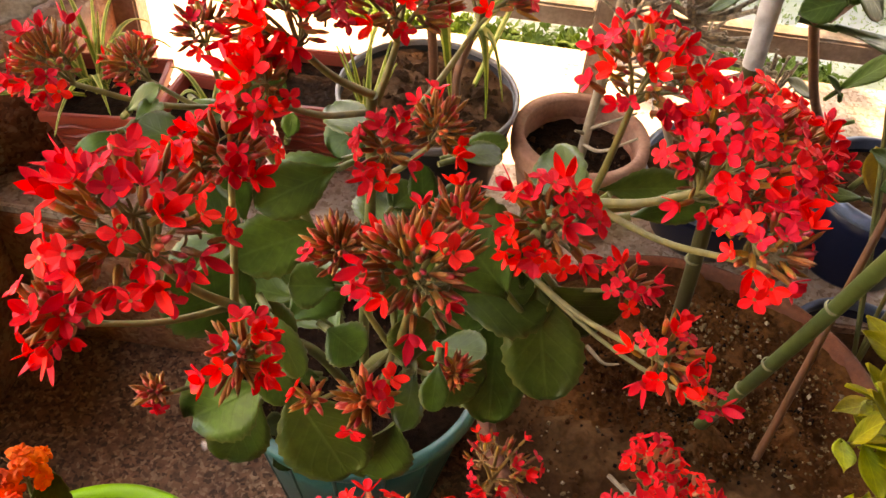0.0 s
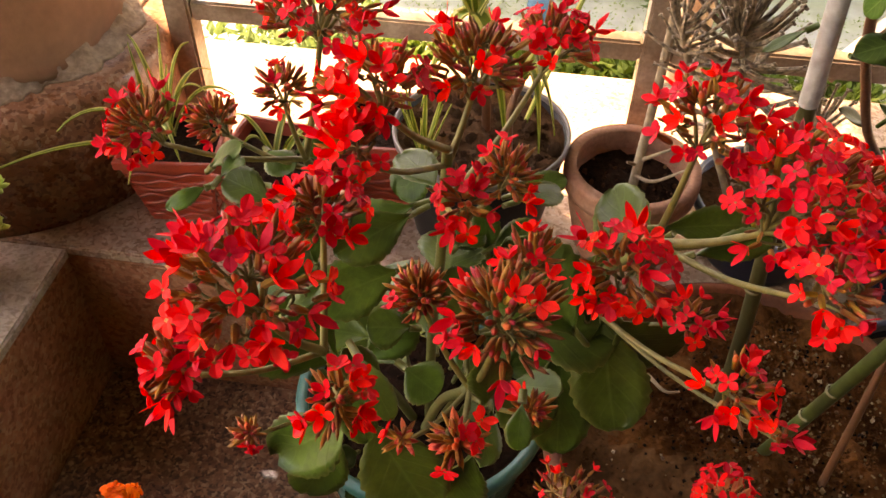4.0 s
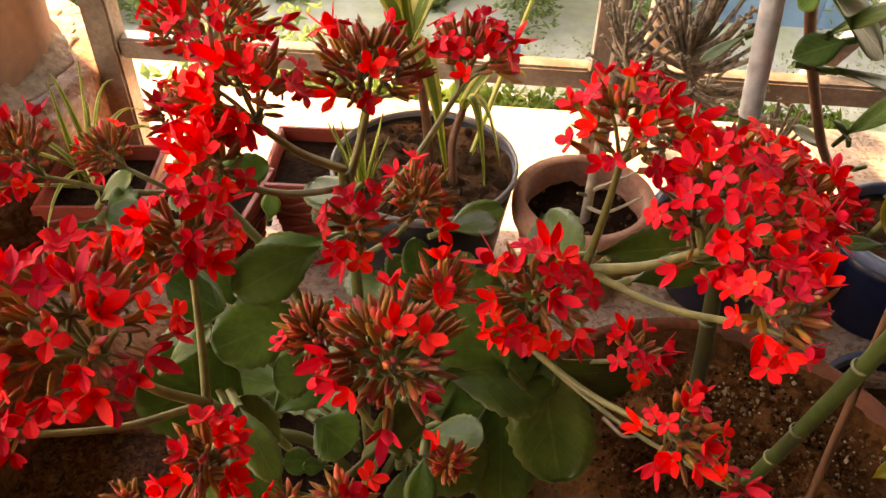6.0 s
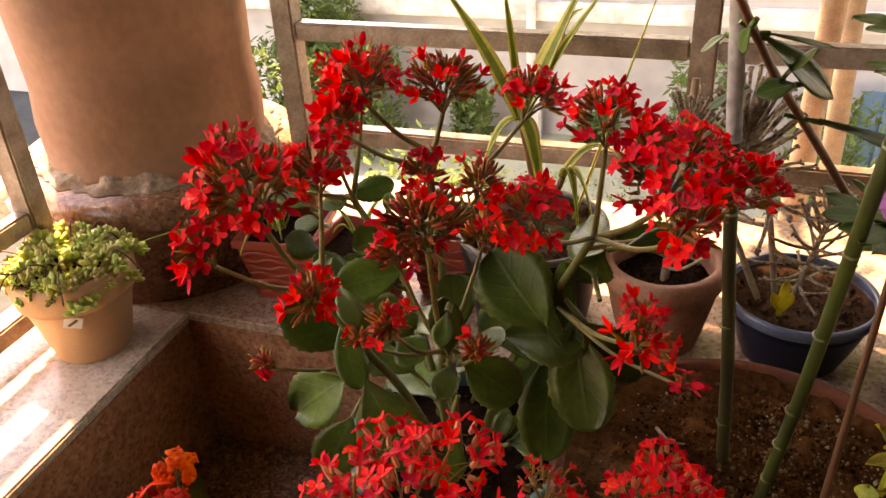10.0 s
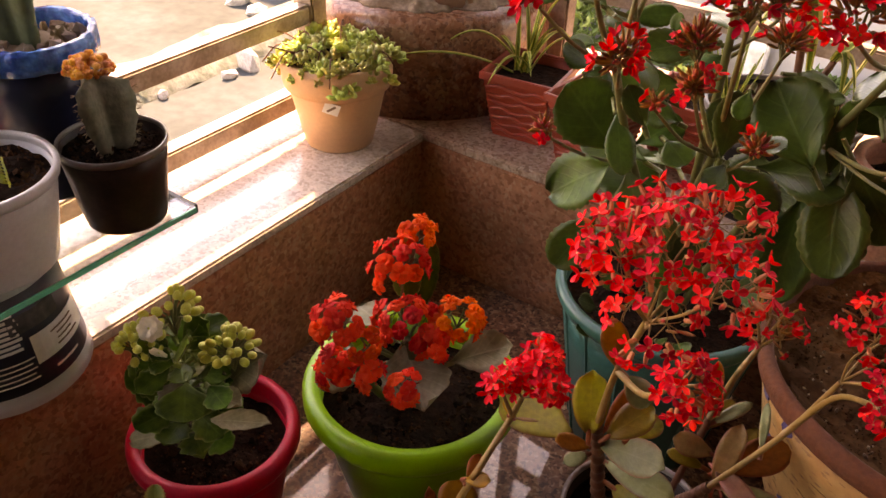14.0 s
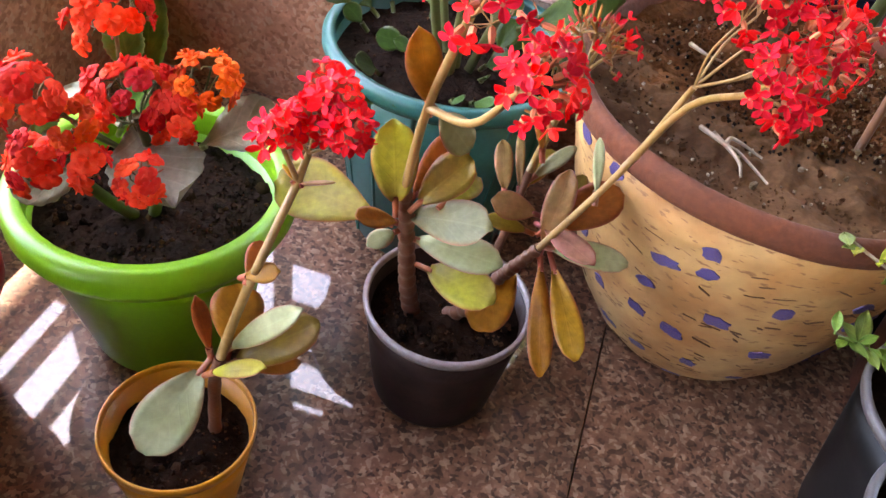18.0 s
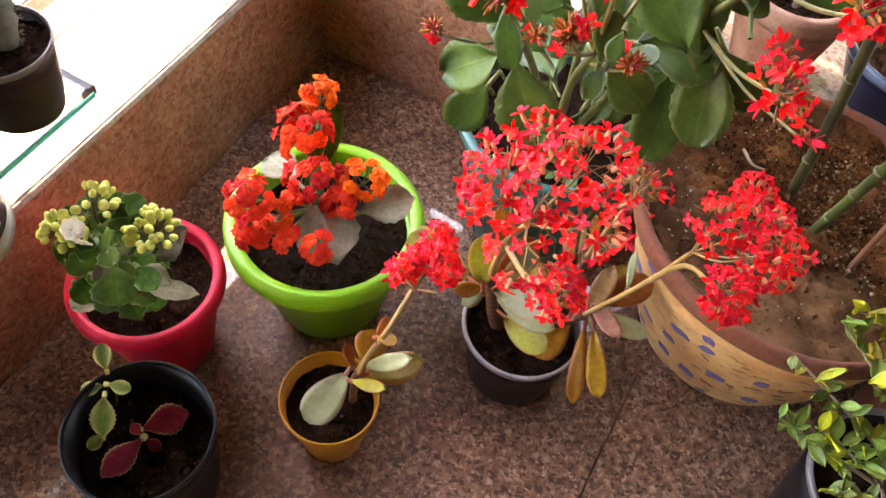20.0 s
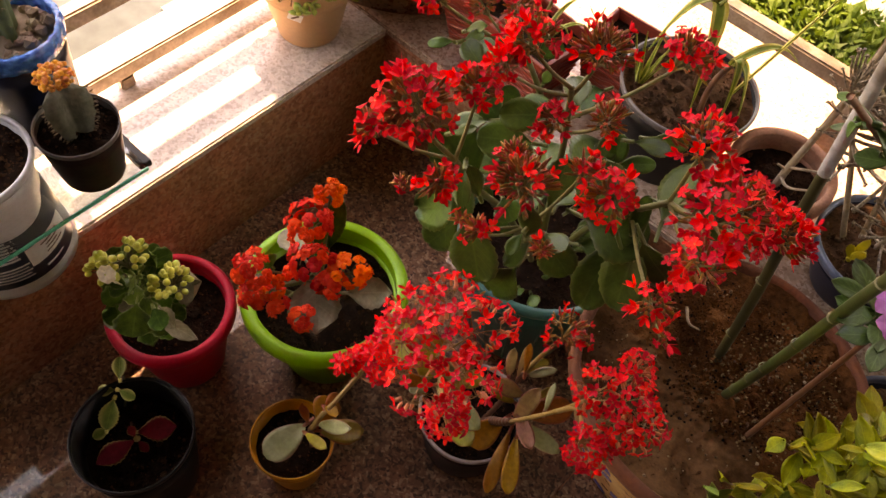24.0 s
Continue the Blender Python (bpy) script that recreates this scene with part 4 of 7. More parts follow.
FL_RED = flower_meshes("flower", 0.0070, 0.011, 0.0025, (0.1, 0.35, 0.6, 1.0, 1.5), 4, M_PETAL, M_CALYX)
M_TANSTEM = mat("tan_flower_stem", (0.36, 0.19, 0.062), 0.5, 0.3, 60, 0.15, color2=(0.27, 0.15, 0.04))
M_PALETUBE = mat("cream_tube", (0.66, 0.24, 0.1), 0.6, 0.3, 100, 0.05, color2=(0.66, 0.13, 0.07))
FL_STAR = flower_meshes("flower", 0.0074, 0.009, 0.0023, (0.15, 0.45, 0.8), 4, M_PETAL, M_PALETUBE)
kalanchoe = thing("kalanchoe", (0.45, -0.15, 0.21), "tall kalanchoe with red flower clusters and fleshy green leaves", "plant")
STEMS = {"A": [(0.455, -0.15, 0.2), (0.463, -0.19, 0.40), (0.473, -0.222, 0.523), (0.48, -0.258, 0.64)],
         "B": [(0.465, -0.15, 0.2), (0.52, -0.18, 0.38), (0.554, -0.2, 0.46), (0.605, -0.245, 0.575)],
         "C": [(0.44, -0.15, 0.2), (0.435, -0.24, 0.38), (0.43, -0.31, 0.49), (0.425, -0.345, 0.56)],
         "D": [(0.452, -0.16, 0.2), (0.48, -0.26, 0.40), (0.505, -0.315, 0.5)],
         "E": [(0.44, -0.13, 0.2), (0.40, -0.13, 0.42), (0.36, -0.15, 0.53)]}
for key, pts in STEMS.items():
    b = bmesh.new(); tube(b, pts, 0.0046, 0.0032, 10, 8); wpart("stem", b, M_STEM, kalanchoe)
head_seed = [100]


def kalanchoe_head(c, stem, R, h, nf, nb):
    head_seed[0] += 1
    c = Vector(c)
    line = smooth_line(STEMS[stem], 8)
    lim = c.z - h - 0.035
    cand = [p for p in line if p.z < lim and p.z > 0.36] or [line[len(line) // 2]]
    p = min(cand, key=lambda q: (q - c).length)
    up = (c - p).normalized() * 0.7 + Vector((0, -0.12, 0.75))
    o = c - up.normalized() * h * 1.25
    mid = p.lerp(o, 0.55) + Vector((0, 0, -0.06 * (o - p).length))
    flower_head(kalanchoe, c, R, h, up, [p, mid], nf, nb, FL_RED, (M_PETAL, M_BUD, M_STALK, M_STEM), head_seed[0], stem_r=0.0012 + 0.034 * R, budlen=0.0125)


for c, stem, R, h, nf, nb in (
        ((0.613, -0.259, 0.685), "B", 0.030, 0.026, 32, 26), ((0.666, -0.287, 0.662), "B", 0.044, 0.036, 92, 60), ((0.711, -0.242, 0.633), "B", 0.027, 0.024, 30, 24), ((0.676, -0.336, 0.648), "B", 0.025, 0.024, 26, 16),
        ((0.412, -0.400, 0.679), "C", 0.037, 0.032, 56, 66), ((0.383, -0.419, 0.639), "C", 0.018, 0.020, 16, 24), ((0.428, -0.331, 0.660), "C", 0.025, 0.020, 20, 34), ((0.448, -0.401, 0.601), "C", 0.020, 0.019, 15, 26), ((0.382, -0.372, 0.510), "C", 0.011, 0.013, 2, 32),
        ((0.382, -0.150, 0.665), "E", 0.042, 0.028, 22, 84), ((0.362, -0.188, 0.624), "E", 0.022, 0.018, 5, 40), ((0.272, -0.217, 0.604), "E", 0.029, 0.024, 20, 50), ((0.297, -0.162, 0.573), "E", 0.024, 0.020, 5, 52),
        ((0.446, -0.296, 0.710), "A", 0.028, 0.024, 30, 38), ((0.442, -0.323, 0.690), "A", 0.019, 0.018, 18, 14), ((0.493, -0.245, 0.696), "A", 0.032, 0.025, 16, 72), ((0.534, -0.137, 0.650), "A", 0.032, 0.025, 28, 60), ((0.496, -0.304, 0.648), "A", 0.018, 0.018, 15, 14), ((0.516, -0.233, 0.612), "A", 0.024, 0.020, 6, 48),
        ((0.522, -0.380, 0.656), "D", 0.030, 0.026, 12, 82), ((0.474, -0.321, 0.595), "D", 0.021, 0.020, 1, 72), ((0.533, -0.289, 0.600), "D", 0.020, 0.018, 6, 44), ((0.544, -0.349, 0.537), "D", 0.014, 0.014, 1, 46), ((0.507, -0.413, 0.599), "D", 0.016, 0.018, 4, 44), ((0.478, -0.400, 0.572), "D", 0.010, 0.012, 1, 24),
        ((0.576, -0.331, 0.641), "B", 0.026, 0.027, 32, 26), ((0.647, -0.241, 0.509), "B", 0.018, 0.016, 12, 16), ((0.657, -0.330, 0.554), "B", 0.025, 0.019, 18, 18), ((0.682, -0.343, 0.532), "B", 0.009, 0.009, 5, 4)):
    kalanchoe_head(c, stem, R * 0.94, h, round(nf * 0.9), round(nb * 1.1))
for base, tip, width, face in (
        ((0.409, -0.271, 0.450), (0.366, -0.294, 0.512), 0.064, (0.35, -0.75, 0.55)), ((0.430, -0.330, 0.472), (0.380, -0.346, 0.433), 0.050, (0.2, -0.7, 0.6)), ((0.412, -0.300, 0.400), (0.385, -0.322, 0.340), 0.044, (0.2, -0.8, 0.3)),
        ((0.444, -0.330, 0.474), (0.484, -0.348, 0.402), 0.060, (0.1, -0.85, 0.4)), ((0.511, -0.320, 0.440), (0.494, -0.335, 0.370), 0.046, (0.15, -0.85, 0.2)), ((0.570, -0.236, 0.474), (0.517, -0.220, 0.535), 0.068, (0.1, -0.9, 0.35)),
        ((0.514, -0.305, 0.491), (0.560, -0.300, 0.452), 0.042, (0.2, -0.75, 0.65)), ((0.598, -0.235, 0.490), (0.650, -0.215, 0.415), 0.056, (0.05, -0.9, 0.35)), ((0.590, -0.222, 0.474), (0.611, -0.264, 0.396), 0.058, (0.0, -0.85, 0.15)),
        ((0.566, -0.210, 0.440), (0.574, -0.262, 0.350), 0.052, (0.1, -0.85, 0.1)), ((0.497, -0.262, 0.468), (0.484, -0.222, 0.510), 0.036, (0.4, -0.75, 0.4)), ((0.612, -0.226, 0.556), (0.585, -0.200, 0.500), 0.044, (0.3, -0.85, 0.3)),
        ((0.606, -0.235, 0.530), (0.583, -0.160, 0.547), 0.042, (-0.3, -0.8, 0.5)), ((0.628, -0.250, 0.573), (0.674, -0.240, 0.585), 0.020, (0.0, -0.7, 0.7)), ((0.452, -0.218, 0.550), (0.408, -0.255, 0.542), 0.036, (0.2, -0.6, 0.8)),
        ((0.446, -0.237, 0.515), (0.396, -0.272, 0.512), 0.042, (0.2, -0.65, 0.75)), ((0.429, -0.283, 0.470), (0.460, -0.262, 0.496), 0.034, (0.2, -0.7, 0.7)), ((0.466, -0.200, 0.560), (0.436, -0.165, 0.562), 0.030, (0.1, -0.3, 1.0)),
        ((0.520, -0.160, 0.520), (0.555, -0.126, 0.508), 0.022, (0.1, -0.5, 0.9)), ((0.519, -0.330, 0.502), (0.519, -0.366, 0.500), 0.020, (0.3, -0.6, 0.7)), ((0.419, -0.315, 0.512), (0.448, -0.350, 0.480), 0.026, (0.5, -0.6, 0.6)),
        ((0.389, -0.309, 0.540), (0.413, -0.300, 0.563), 0.012, (0.2, -0.7, 0.7)), ((0.326, -0.226, 0.570), (0.332, -0.196, 0.568), 0.014, (0.3, -0.5, 0.8)), ((0.318, -0.230, 0.565), (0.296, -0.248, 0.560), 0.013, (0.2, -0.4, 0.9)), ((0.366, -0.238, 0.566), (0.332, -0.230, 0.578), 0.026, (0.2, -0.5, 0.9))):
    leaf(kalanchoe, base, tip, width, face, M_LEAF)
leaf(kalanchoe, (0.451, -0.330, 0.513), (0.431, -0.330, 0.544), 0.022, (0.27, -0.64, 0.85), M_LEAF)
leaf(kalanchoe, (0.439, -0.240, 0.500), (0.399, -0.250, 0.514), 0.028, (0.26, -0.65, 0.83), M_LEAF)
leaf(kalanchoe, (0.515, -0.330, 0.507), (0.518, -0.340, 0.568), 0.026, (0.19, -0.66, 0.86), M_LEAF)
leaf(kalanchoe, (0.613, -0.210, 0.555), (0.672, -0.200, 0.558), 0.027, (0.02, -0.73, 0.79), M_LEAF)
leaf(kalanchoe, (0.580, -0.220, 0.466), (0.579, -0.220, 0.534), 0.020, (0.09, -0.69, 0.84), M_LEAF)
leaf(kalanchoe, (0.334, -0.180, 0.482), (0.310, -0.200, 0.507), 0.030, (0.33, -0.64, 0.80), M_LEAF)
leaf(kalanchoe, (0.347, -0.140, 0.526), (0.391, -0.120, 0.535), 0.027, (0.28, -0.68, 0.76), M_LEAF)
leaf(kalanchoe, (0.452, -0.200, 0.542), (0.405, -0.220, 0.527), 0.033, (0.18, -0.56, 0.99), M_LEAF)
leaf(kalanchoe, (0.460, -0.270, 0.496), (0.433, -0.280, 0.504), 0.031, (0.16, -0.49, 1.07), M_LEAF)
leaf(kalanchoe, (0.448, -0.360, 0.581), (0.472, -0.390, 0.574), 0.016, (0.18, -0.44, 1.10), M_LEAF)
leaf(kalanchoe, (0.535, -0.380, 0.588), (0.535, -0.400, 0.576), 0.014, (0.04, -0.43, 1.12), M_LEAF)
leaf(kalanchoe, (0.530, -0.320, 0.517), (0.559, -0.330, 0.532), 0.023, (0.02, -0.46, 1.10), M_LEAF)
leaf(kalanchoe, (0.446, -0.100, 0.499), (0.423, -0.120, 0.475), 0.035, (0.15, -0.59, 0.97), M_LEAF)
leaf(kalanchoe, (0.517, -0.100, 0.474), (0.558, -0.080, 0.480), 0.024, (0.02, -0.61, 0.97), M_LEAF)
leaf(kalanchoe, (0.500, -0.130, 0.434), (0.494, -0.120, 0.474), 0.024, (0.07, -0.57, 1.00), M_LEAF)
leaf(kalanchoe, (0.504, -0.130, 0.440), (0.538, -0.100, 0.445), 0.023, (0.04, -0.57, 1.01), M_LEAF)
leaf(kalanchoe, (0.491, -0.130, 0.433), (0.470, -0.120, 0.448), 0.022, (0.09, -0.56, 1.01), M_LEAF)
leaf(kalanchoe, (0.371, -0.190, 0.446), (0.341, -0.200, 0.494), 0.034, (0.25, -0.51, 1.01), M_LEAF)
leaf(kalanchoe, (0.362, -0.160, 0.427), (0.348, -0.150, 0.466), 0.029, (0.24, -0.53, 1.00), M_LEAF)
leaf(kalanchoe, (0.317, -0.140, 0.490), (0.285, -0.140, 0.488), 0.021, (0.30, -0.54, 0.95), M_LEAF)
leaf(kalanchoe, (0.310, -0.200, 0.557), (0.334, -0.200, 0.581), 0.014, (0.32, -0.55, 0.93), M_LEAF)
leaf(kalanchoe, (0.408, -0.180, 0.536), (0.413, -0.180, 0.557), 0.013, (0.20, -0.58, 0.96), M_LEAF)
leaf(kalanchoe, (0.364, -0.200, 0.455), (0.323, -0.220, 0.428), 0.029, (0.26, -0.48, 1.03), M_LEAF)
leaf(kalanchoe, (0.461, -0.300, 0.492), (0.485, -0.310, 0.483), 0.032, (0.13, -0.45, 1.10), M_LEAF)
leaf(kalanchoe, (0.475, -0.140, 0.445), (0.491, -0.120, 0.453), 0.030, (0.19, -0.51, 1.04), M_LEAF)
leaf(kalanchoe, (0.328, -0.140, 0.525), (0.350, -0.160, 0.524), 0.026, (0.27, -0.57, 0.94), M_LEAF)
rng = random.Random(52)
for i in range(22):
    a = i * 2.4; z = 0.3 + 0.0075 * i
    c0 = Vector((0.475 + 0.05 * math.cos(a), -0.2 + 0.05 * math.sin(a) - 0.25 * (z - 0.3), z)); d = Vector((math.cos(a), math.sin(a), rng.uniform(-0.25, 0.45))).normalized()
    Lf = rng.uniform(0.055, 0.085)
    if d.y < -0.15:
        continue
    leaf(kalanchoe, c0, c0 + d * Lf, Lf * rng.uniform(0.72, 0.9), (0.1, -0.4, 0.9), M_LEAF)

for i in range(22):
    a = i * 2.4 + 0.4; rr = rng.uniform(0.03, 0.1)
    c0 = Vector((0.447 + rr * math.cos(a), -0.135 + rr * math.sin(a), 0.214)); d = Vector((math.cos(a + rng.uniform(-.8, .8)), math.sin(a), rng.uniform(0.3, 1.2))).normalized()
    Lf = rng.uniform(0.018, 0.038)
    leaf(kalanchoe, c0 + d * 0.008, c0 + d * (0.008 + Lf), Lf * rng.uniform(0.6, 0.85), (0.1, -0.5, 0.8), M_LEAF, petiole=0.01)

# the white one in the red pot
white_kalanchoe = thing("white_kalanchoe", (0.135, -0.56, 0.127), "small kalanchoe with yellow-green buds and one cream flower", "plant")
FL_WHITE = flower_meshes("flower", 0.0125, 0.012, 0.006, (0.15, 0.3), 7, M_WHITE, M_BUDGREEN)
for pts in (((0.135, -0.56, 0.12), (0.145, -0.58, 0.2), (0.157, -0.59, 0.3)), ((0.135, -0.56, 0.12), (0.13, -0.585, 0.22), (0.122, -0.6, 0.27)), ((0.14, -0.556, 0.12), (0.165, -0.56, 0.2), (0.19, -0.557, 0.265))):
    b = bmesh.new(); tube(b, pts, 0.004, 0.0025, 8, 6); wpart("stem", b, M_STEM, white_kalanchoe)


ib = bmesh.new(); bmesh.ops.create_icosphere(ib, subdivisions=2, radius=1)
ROUND_BUD = bpy.data.meshes.new("bud"); ib.to_mesh(ROUND_BUD); ib.free(); ROUND_BUD.materials.append(M_BUDGREEN)
for p in ROUND_BUD.polygons:
    p.use_smooth = True


def round_buds(plant, c, R, n, seed, m, size=0.0047):
    rg = random.Random(seed); bm = bmesh.new(); c = Vector(c); ends = []
    for i in range(n):
        d = Vector((rg.gauss(0, 1), rg.gauss(0, 1), abs(rg.gauss(0.3, 0.9)))).normalized()
        p = c + d * R * rg.uniform(0.7, 1.0)
        tube(bm, [c - Vector((0, 0, R * 0.8)), c.lerp(p, 0.4), p], 0.0009, 0.0008, 4, 2)
        ends.append((p, d))
    s = wpart("flower_stalk", bm, M_STEM, plant)
    for p, d in ends:
        o = new("bud", ROUND_BUD); o.parent = s
        o.matrix_basis = orient(p, d, 0, size * rg.uniform(0.75, 1.15)) @ Matrix.Diagonal((0.85, 0.85, 1.15, 1))


round_buds(white_kalanchoe, (0.164, -0.583, 0.337), 0.027, 26, 1, M_BUDGREEN)
round_buds(white_kalanchoe, (0.128, -0.602, 0.292), 0.022, 26, 2, M_BUDGREEN)
round_buds(white_kalanchoe, (0.205, -0.558, 0.298), 0.026, 40, 3, M_BUDGREEN)
fl = new("flower", FL_WHITE[0]); fl.parent = white_kalanchoe
fl.matrix_basis = orient(Vector((0.174, -0.613, 0.349)) - white_kalanchoe.location, Vector((0.45, -0.6, 0.65)), 0.4, 0.95)
fl = new("flower", FL_WHITE[1]); fl.parent = white_kalanchoe
fl.matrix_basis = orient(Vector((0.1745, -0.6145, 0.3505)) - white_kalanchoe.location, Vector((0.45, -0.6, 0.65)), 0.85, 0.7)
fl = new("flower", FL_WHITE[1]); fl.parent = white_kalanchoe
fl.matrix_basis = orient(Vector((0.165, -0.604, 0.31)) - white_kalanchoe.location, Vector((0.4, -0.8, -0.2)), 0.9, 0.7)
leaf(white_kalanchoe, (0.138, -0.560, 0.265), (0.168, -0.550, 0.312), 0.034, (0.49, -0.36, 0.97), M_LEAF_DARK, scallop=5)
leaf(white_kalanchoe, (0.166, -0.590, 0.293), (0.202, -0.600, 0.339), 0.024, (0.49, -0.34, 0.98), M_LEAF_DARK, scallop=5)
leaf(white_kalanchoe, (0.125, -0.580, 0.262), (0.111, -0.600, 0.232), 0.040, (0.51, -0.31, 0.99), M_LEAF_DARK, scallop=5)
leaf(white_kalanchoe, (0.191, -0.600, 0.288), (0.220, -0.630, 0.283), 0.048, (0.47, -0.32, 1.01), M_LEAF_DARK, scallop=5)
leaf(white_kalanchoe, (0.179, -0.600, 0.301), (0.159, -0.610, 0.304), 0.026, (0.50, -0.33, 0.98), M_LEAF_DARK, scallop=5)
leaf(white_kalanchoe, (0.160, -0.570, 0.260), (0.195, -0.570, 0.294), 0.028, (0.48, -0.35, 0.99), M_LEAF_DARK, scallop=5)
leaf(white_kalanchoe, (0.132, -0.580, 0.294), (0.142, -0.590, 0.320), 0.025, (0.52, -0.34, 0.96), M_LEAF_DARK, scallop=5)
leaf(white_kalanchoe, (0.124, -0.580, 0.224), (0.097, -0.600, 0.246), 0.035, (0.50, -0.31, 0.99), M_LEAF_DARK, scallop=5)
leaf(white_kalanchoe, (0.208, -0.590, 0.283), (0.240, -0.600, 0.286), 0.026, (0.45, -0.34, 1.01), M_LEAF_DARK, scallop=5)
leaf(white_kalanchoe, (0.162, -0.540, 0.215), (0.211, -0.530, 0.279), 0.051, (0.45, -0.37, 1.00), M_LEAF_PALE, scallop=5, cup=0.4)
leaf(white_kalanchoe, (0.168, -0.600, 0.209), (0.123, -0.630, 0.194), 0.024, (0.48, -0.29, 1.03), M_LEAF_PALE, scallop=5, cup=0.4)
leaf(white_kalanchoe, (0.186, -0.580, 0.217), (0.260, -0.580, 0.268), 0.021, (0.43, -0.34, 1.03), M_LEAF_PALE, scallop=5, cup=0.4)
leaf(white_kalanchoe, (0.200, -0.580, 0.259), (0.243, -0.590, 0.287), 0.024, (0.45, -0.35, 1.01), M_LEAF_PALE, scallop=5, cup=0.4)
rng = random.Random(51)
for i in range(46):
    a = i * 2.4; z = 0.185 + 0.0025 * i
    c0 = Vector((0.155 + 0.012 * math.cos(a), -0.577 + 0.012 * math.sin(a), z)); d = Vector((math.cos(a), math.sin(a), rng.uniform(0.0, 0.8))).normalized()
    Lf = rng.uniform(0.03, 0.046) * (1.1 - 0.006 * i)
    leaf(white_kalanchoe, c0, c0 + d * Lf, Lf * 0.72, (0.2, -0.3, 1), M_LEAF_DARK if rng.random() < 0.94 else M_LEAF_PALE, scallop=4, wave=0.1)
white_kalanchoe.location += Vector((-0.010, -0.004, 0))

# the orange one in the green pot
orange_kalanchoe = thing("orange_kalanchoe", (0.262, -0.39, 0.142), "kalanchoe with crowded orange-red double flowers", "plant")
def double_flower(name, R, m_petal, m_tube, turn):
    """Mesh data of a small double flower: three whorls of blunt petals, the inner ones upright."""
    bm = bmesh.new(); rg = random.Random(turn)
    for n, r, up, z0 in ((6, 1.0, 0.12, 0.0), (5, 0.66, 0.45, 0.06), (3, 0.36, 1.1, 0.12)):
        for p in range(n):
            a = 6.283 * (p + rg.uniform(-0.2, 0.2)) / n + turn; d = Vector((math.cos(a), math.sin(a), 0)); q = Vector((-math.sin(a), math.cos(a), 0))
            w = R * r * rg.uniform(0.36, 0.46); lf = up * rg.uniform(0.7, 1.3)
            at = lambda u, v, h: d * (u * R * r) + q * (v * w) + Vector((0, 0, R * (z0 + h + lf * r * u ** 1.4 - 0.28 * r * u ** 4 - 0.1 * v * v)))
            top = [[bm.verts.new(at(u, k * v, 0)) for k in (-1, 0, 1)] for u, v in ((0.1, 0.35), (0.5, 0.85), (0.82, 1.0), (1.0, 0.5))]
            low = [[bm.verts.new(at(u, k * v, -0.08)) for k in (-1, 0, 1)] for u, v in ((0.1, 0.35), (0.5, 0.85), (0.82, 1.0), (1.0, 0.5))]
            for i in range(3):
                for k in (0, 1):
                    bm.faces.new((top[i][k], top[i + 1][k], top[i + 1][k + 1], top[i][k + 1])); bm.faces.new((low[i][k], low[i][k + 1], low[i + 1][k + 1], low[i + 1][k]))
                bm.faces.new((top[i][0], low[i][0], low[i + 1][0], top[i + 1][0])); bm.faces.new((top[i][2], top[i + 1][2], low[i + 1][2], low[i][2]))
            for k in (0, 1):
                bm.faces.new((top[3][k], low[3][k], low[3][k + 1], top[3][k + 1]))
    lathe(bm, [(0.0, 0.1 * R), (0.2 * R, 0.02 * R), (0.24 * R, -0.3 * R), (0.0, -0.7 * R)], 6, 1)
    me = bpy.data.meshes.new(name); bm.normal_update(); bm.to_mesh(me); bm.free()
    me.materials.append(m_petal); me.materials.append(m_tube)
    return me


FL_OR = [double_flower("flower", 0.0092, M_ORANGE, M_CALYX, k) for k in (1, 2, 3)]
FL_OR2 = [double_flower("flower", 0.0084, M_ORANGE2, M_CALYX, k) for k in (4, 5)]
for pts in (((0.262, -0.39, 0.13), (0.266, -0.39, 0.22), (0.252, -0.36, 0.31)), ((0.265, -0.39, 0.13), (0.29, -0.41, 0.2), (0.29, -0.425, 0.27)), ((0.26, -0.395, 0.13), (0.25, -0.44, 0.2), (0.25, -0.47, 0.27))):
    b = bmesh.new(); tube(b, pts, 0.0055, 0.0035, 9, 6); wpart("stem", b, M_STEM, orange_kalanchoe)
for i, (c, R, n, fm) in enumerate((((0.244, -0.351, 0.343), 0.020, 9, FL_OR2), ((0.257, -0.399, 0.337), 0.029, 16, FL_OR), ((0.283, -0.420, 0.285), 0.035, 20, FL_OR), ((0.332, -0.394, 0.298), 0.026, 13, FL_OR2), ((0.317, -0.417, 0.278), 0.021, 9, FL_OR), ((0.250, -0.487, 0.317), 0.024, 12, FL_OR), ((0.252, -0.494, 0.264), 0.023, 11, FL_OR), ((0.286, -0.483, 0.270), 0.019, 7, FL_OR), ((0.318, -0.470, 0.255), 0.018, 7, FL_OR), ((0.278, -0.480, 0.296), 0.016, 6, FL_OR2))):
    c = Vector(c)
    up = (c - Vector((0.265, -0.39, 0.2))).normalized() * 0.8 + Vector((0.05, -0.3, 0.5))
    flower_head(orange_kalanchoe, c, R, R * 0.85, up, [(0.265, -0.395, 0.2), tuple(c.lerp(Vector((0.265, -0.395, 0.2)), 0.5))], n, max(2, n // 7), fm, (M_ORANGE, M_BUD, M_STEM, M_STEM), 300 + i, stem_r=0.0018, fsize=1.08, budlen=0.008, spread=1.3)
leaf(orange_kalanchoe, (0.272, -0.405, 0.238), (0.338, -0.465, 0.244), 0.068, (0.34, -0.47, 1.00), M_LEAF_PALE, scallop=6, cup=0.3)
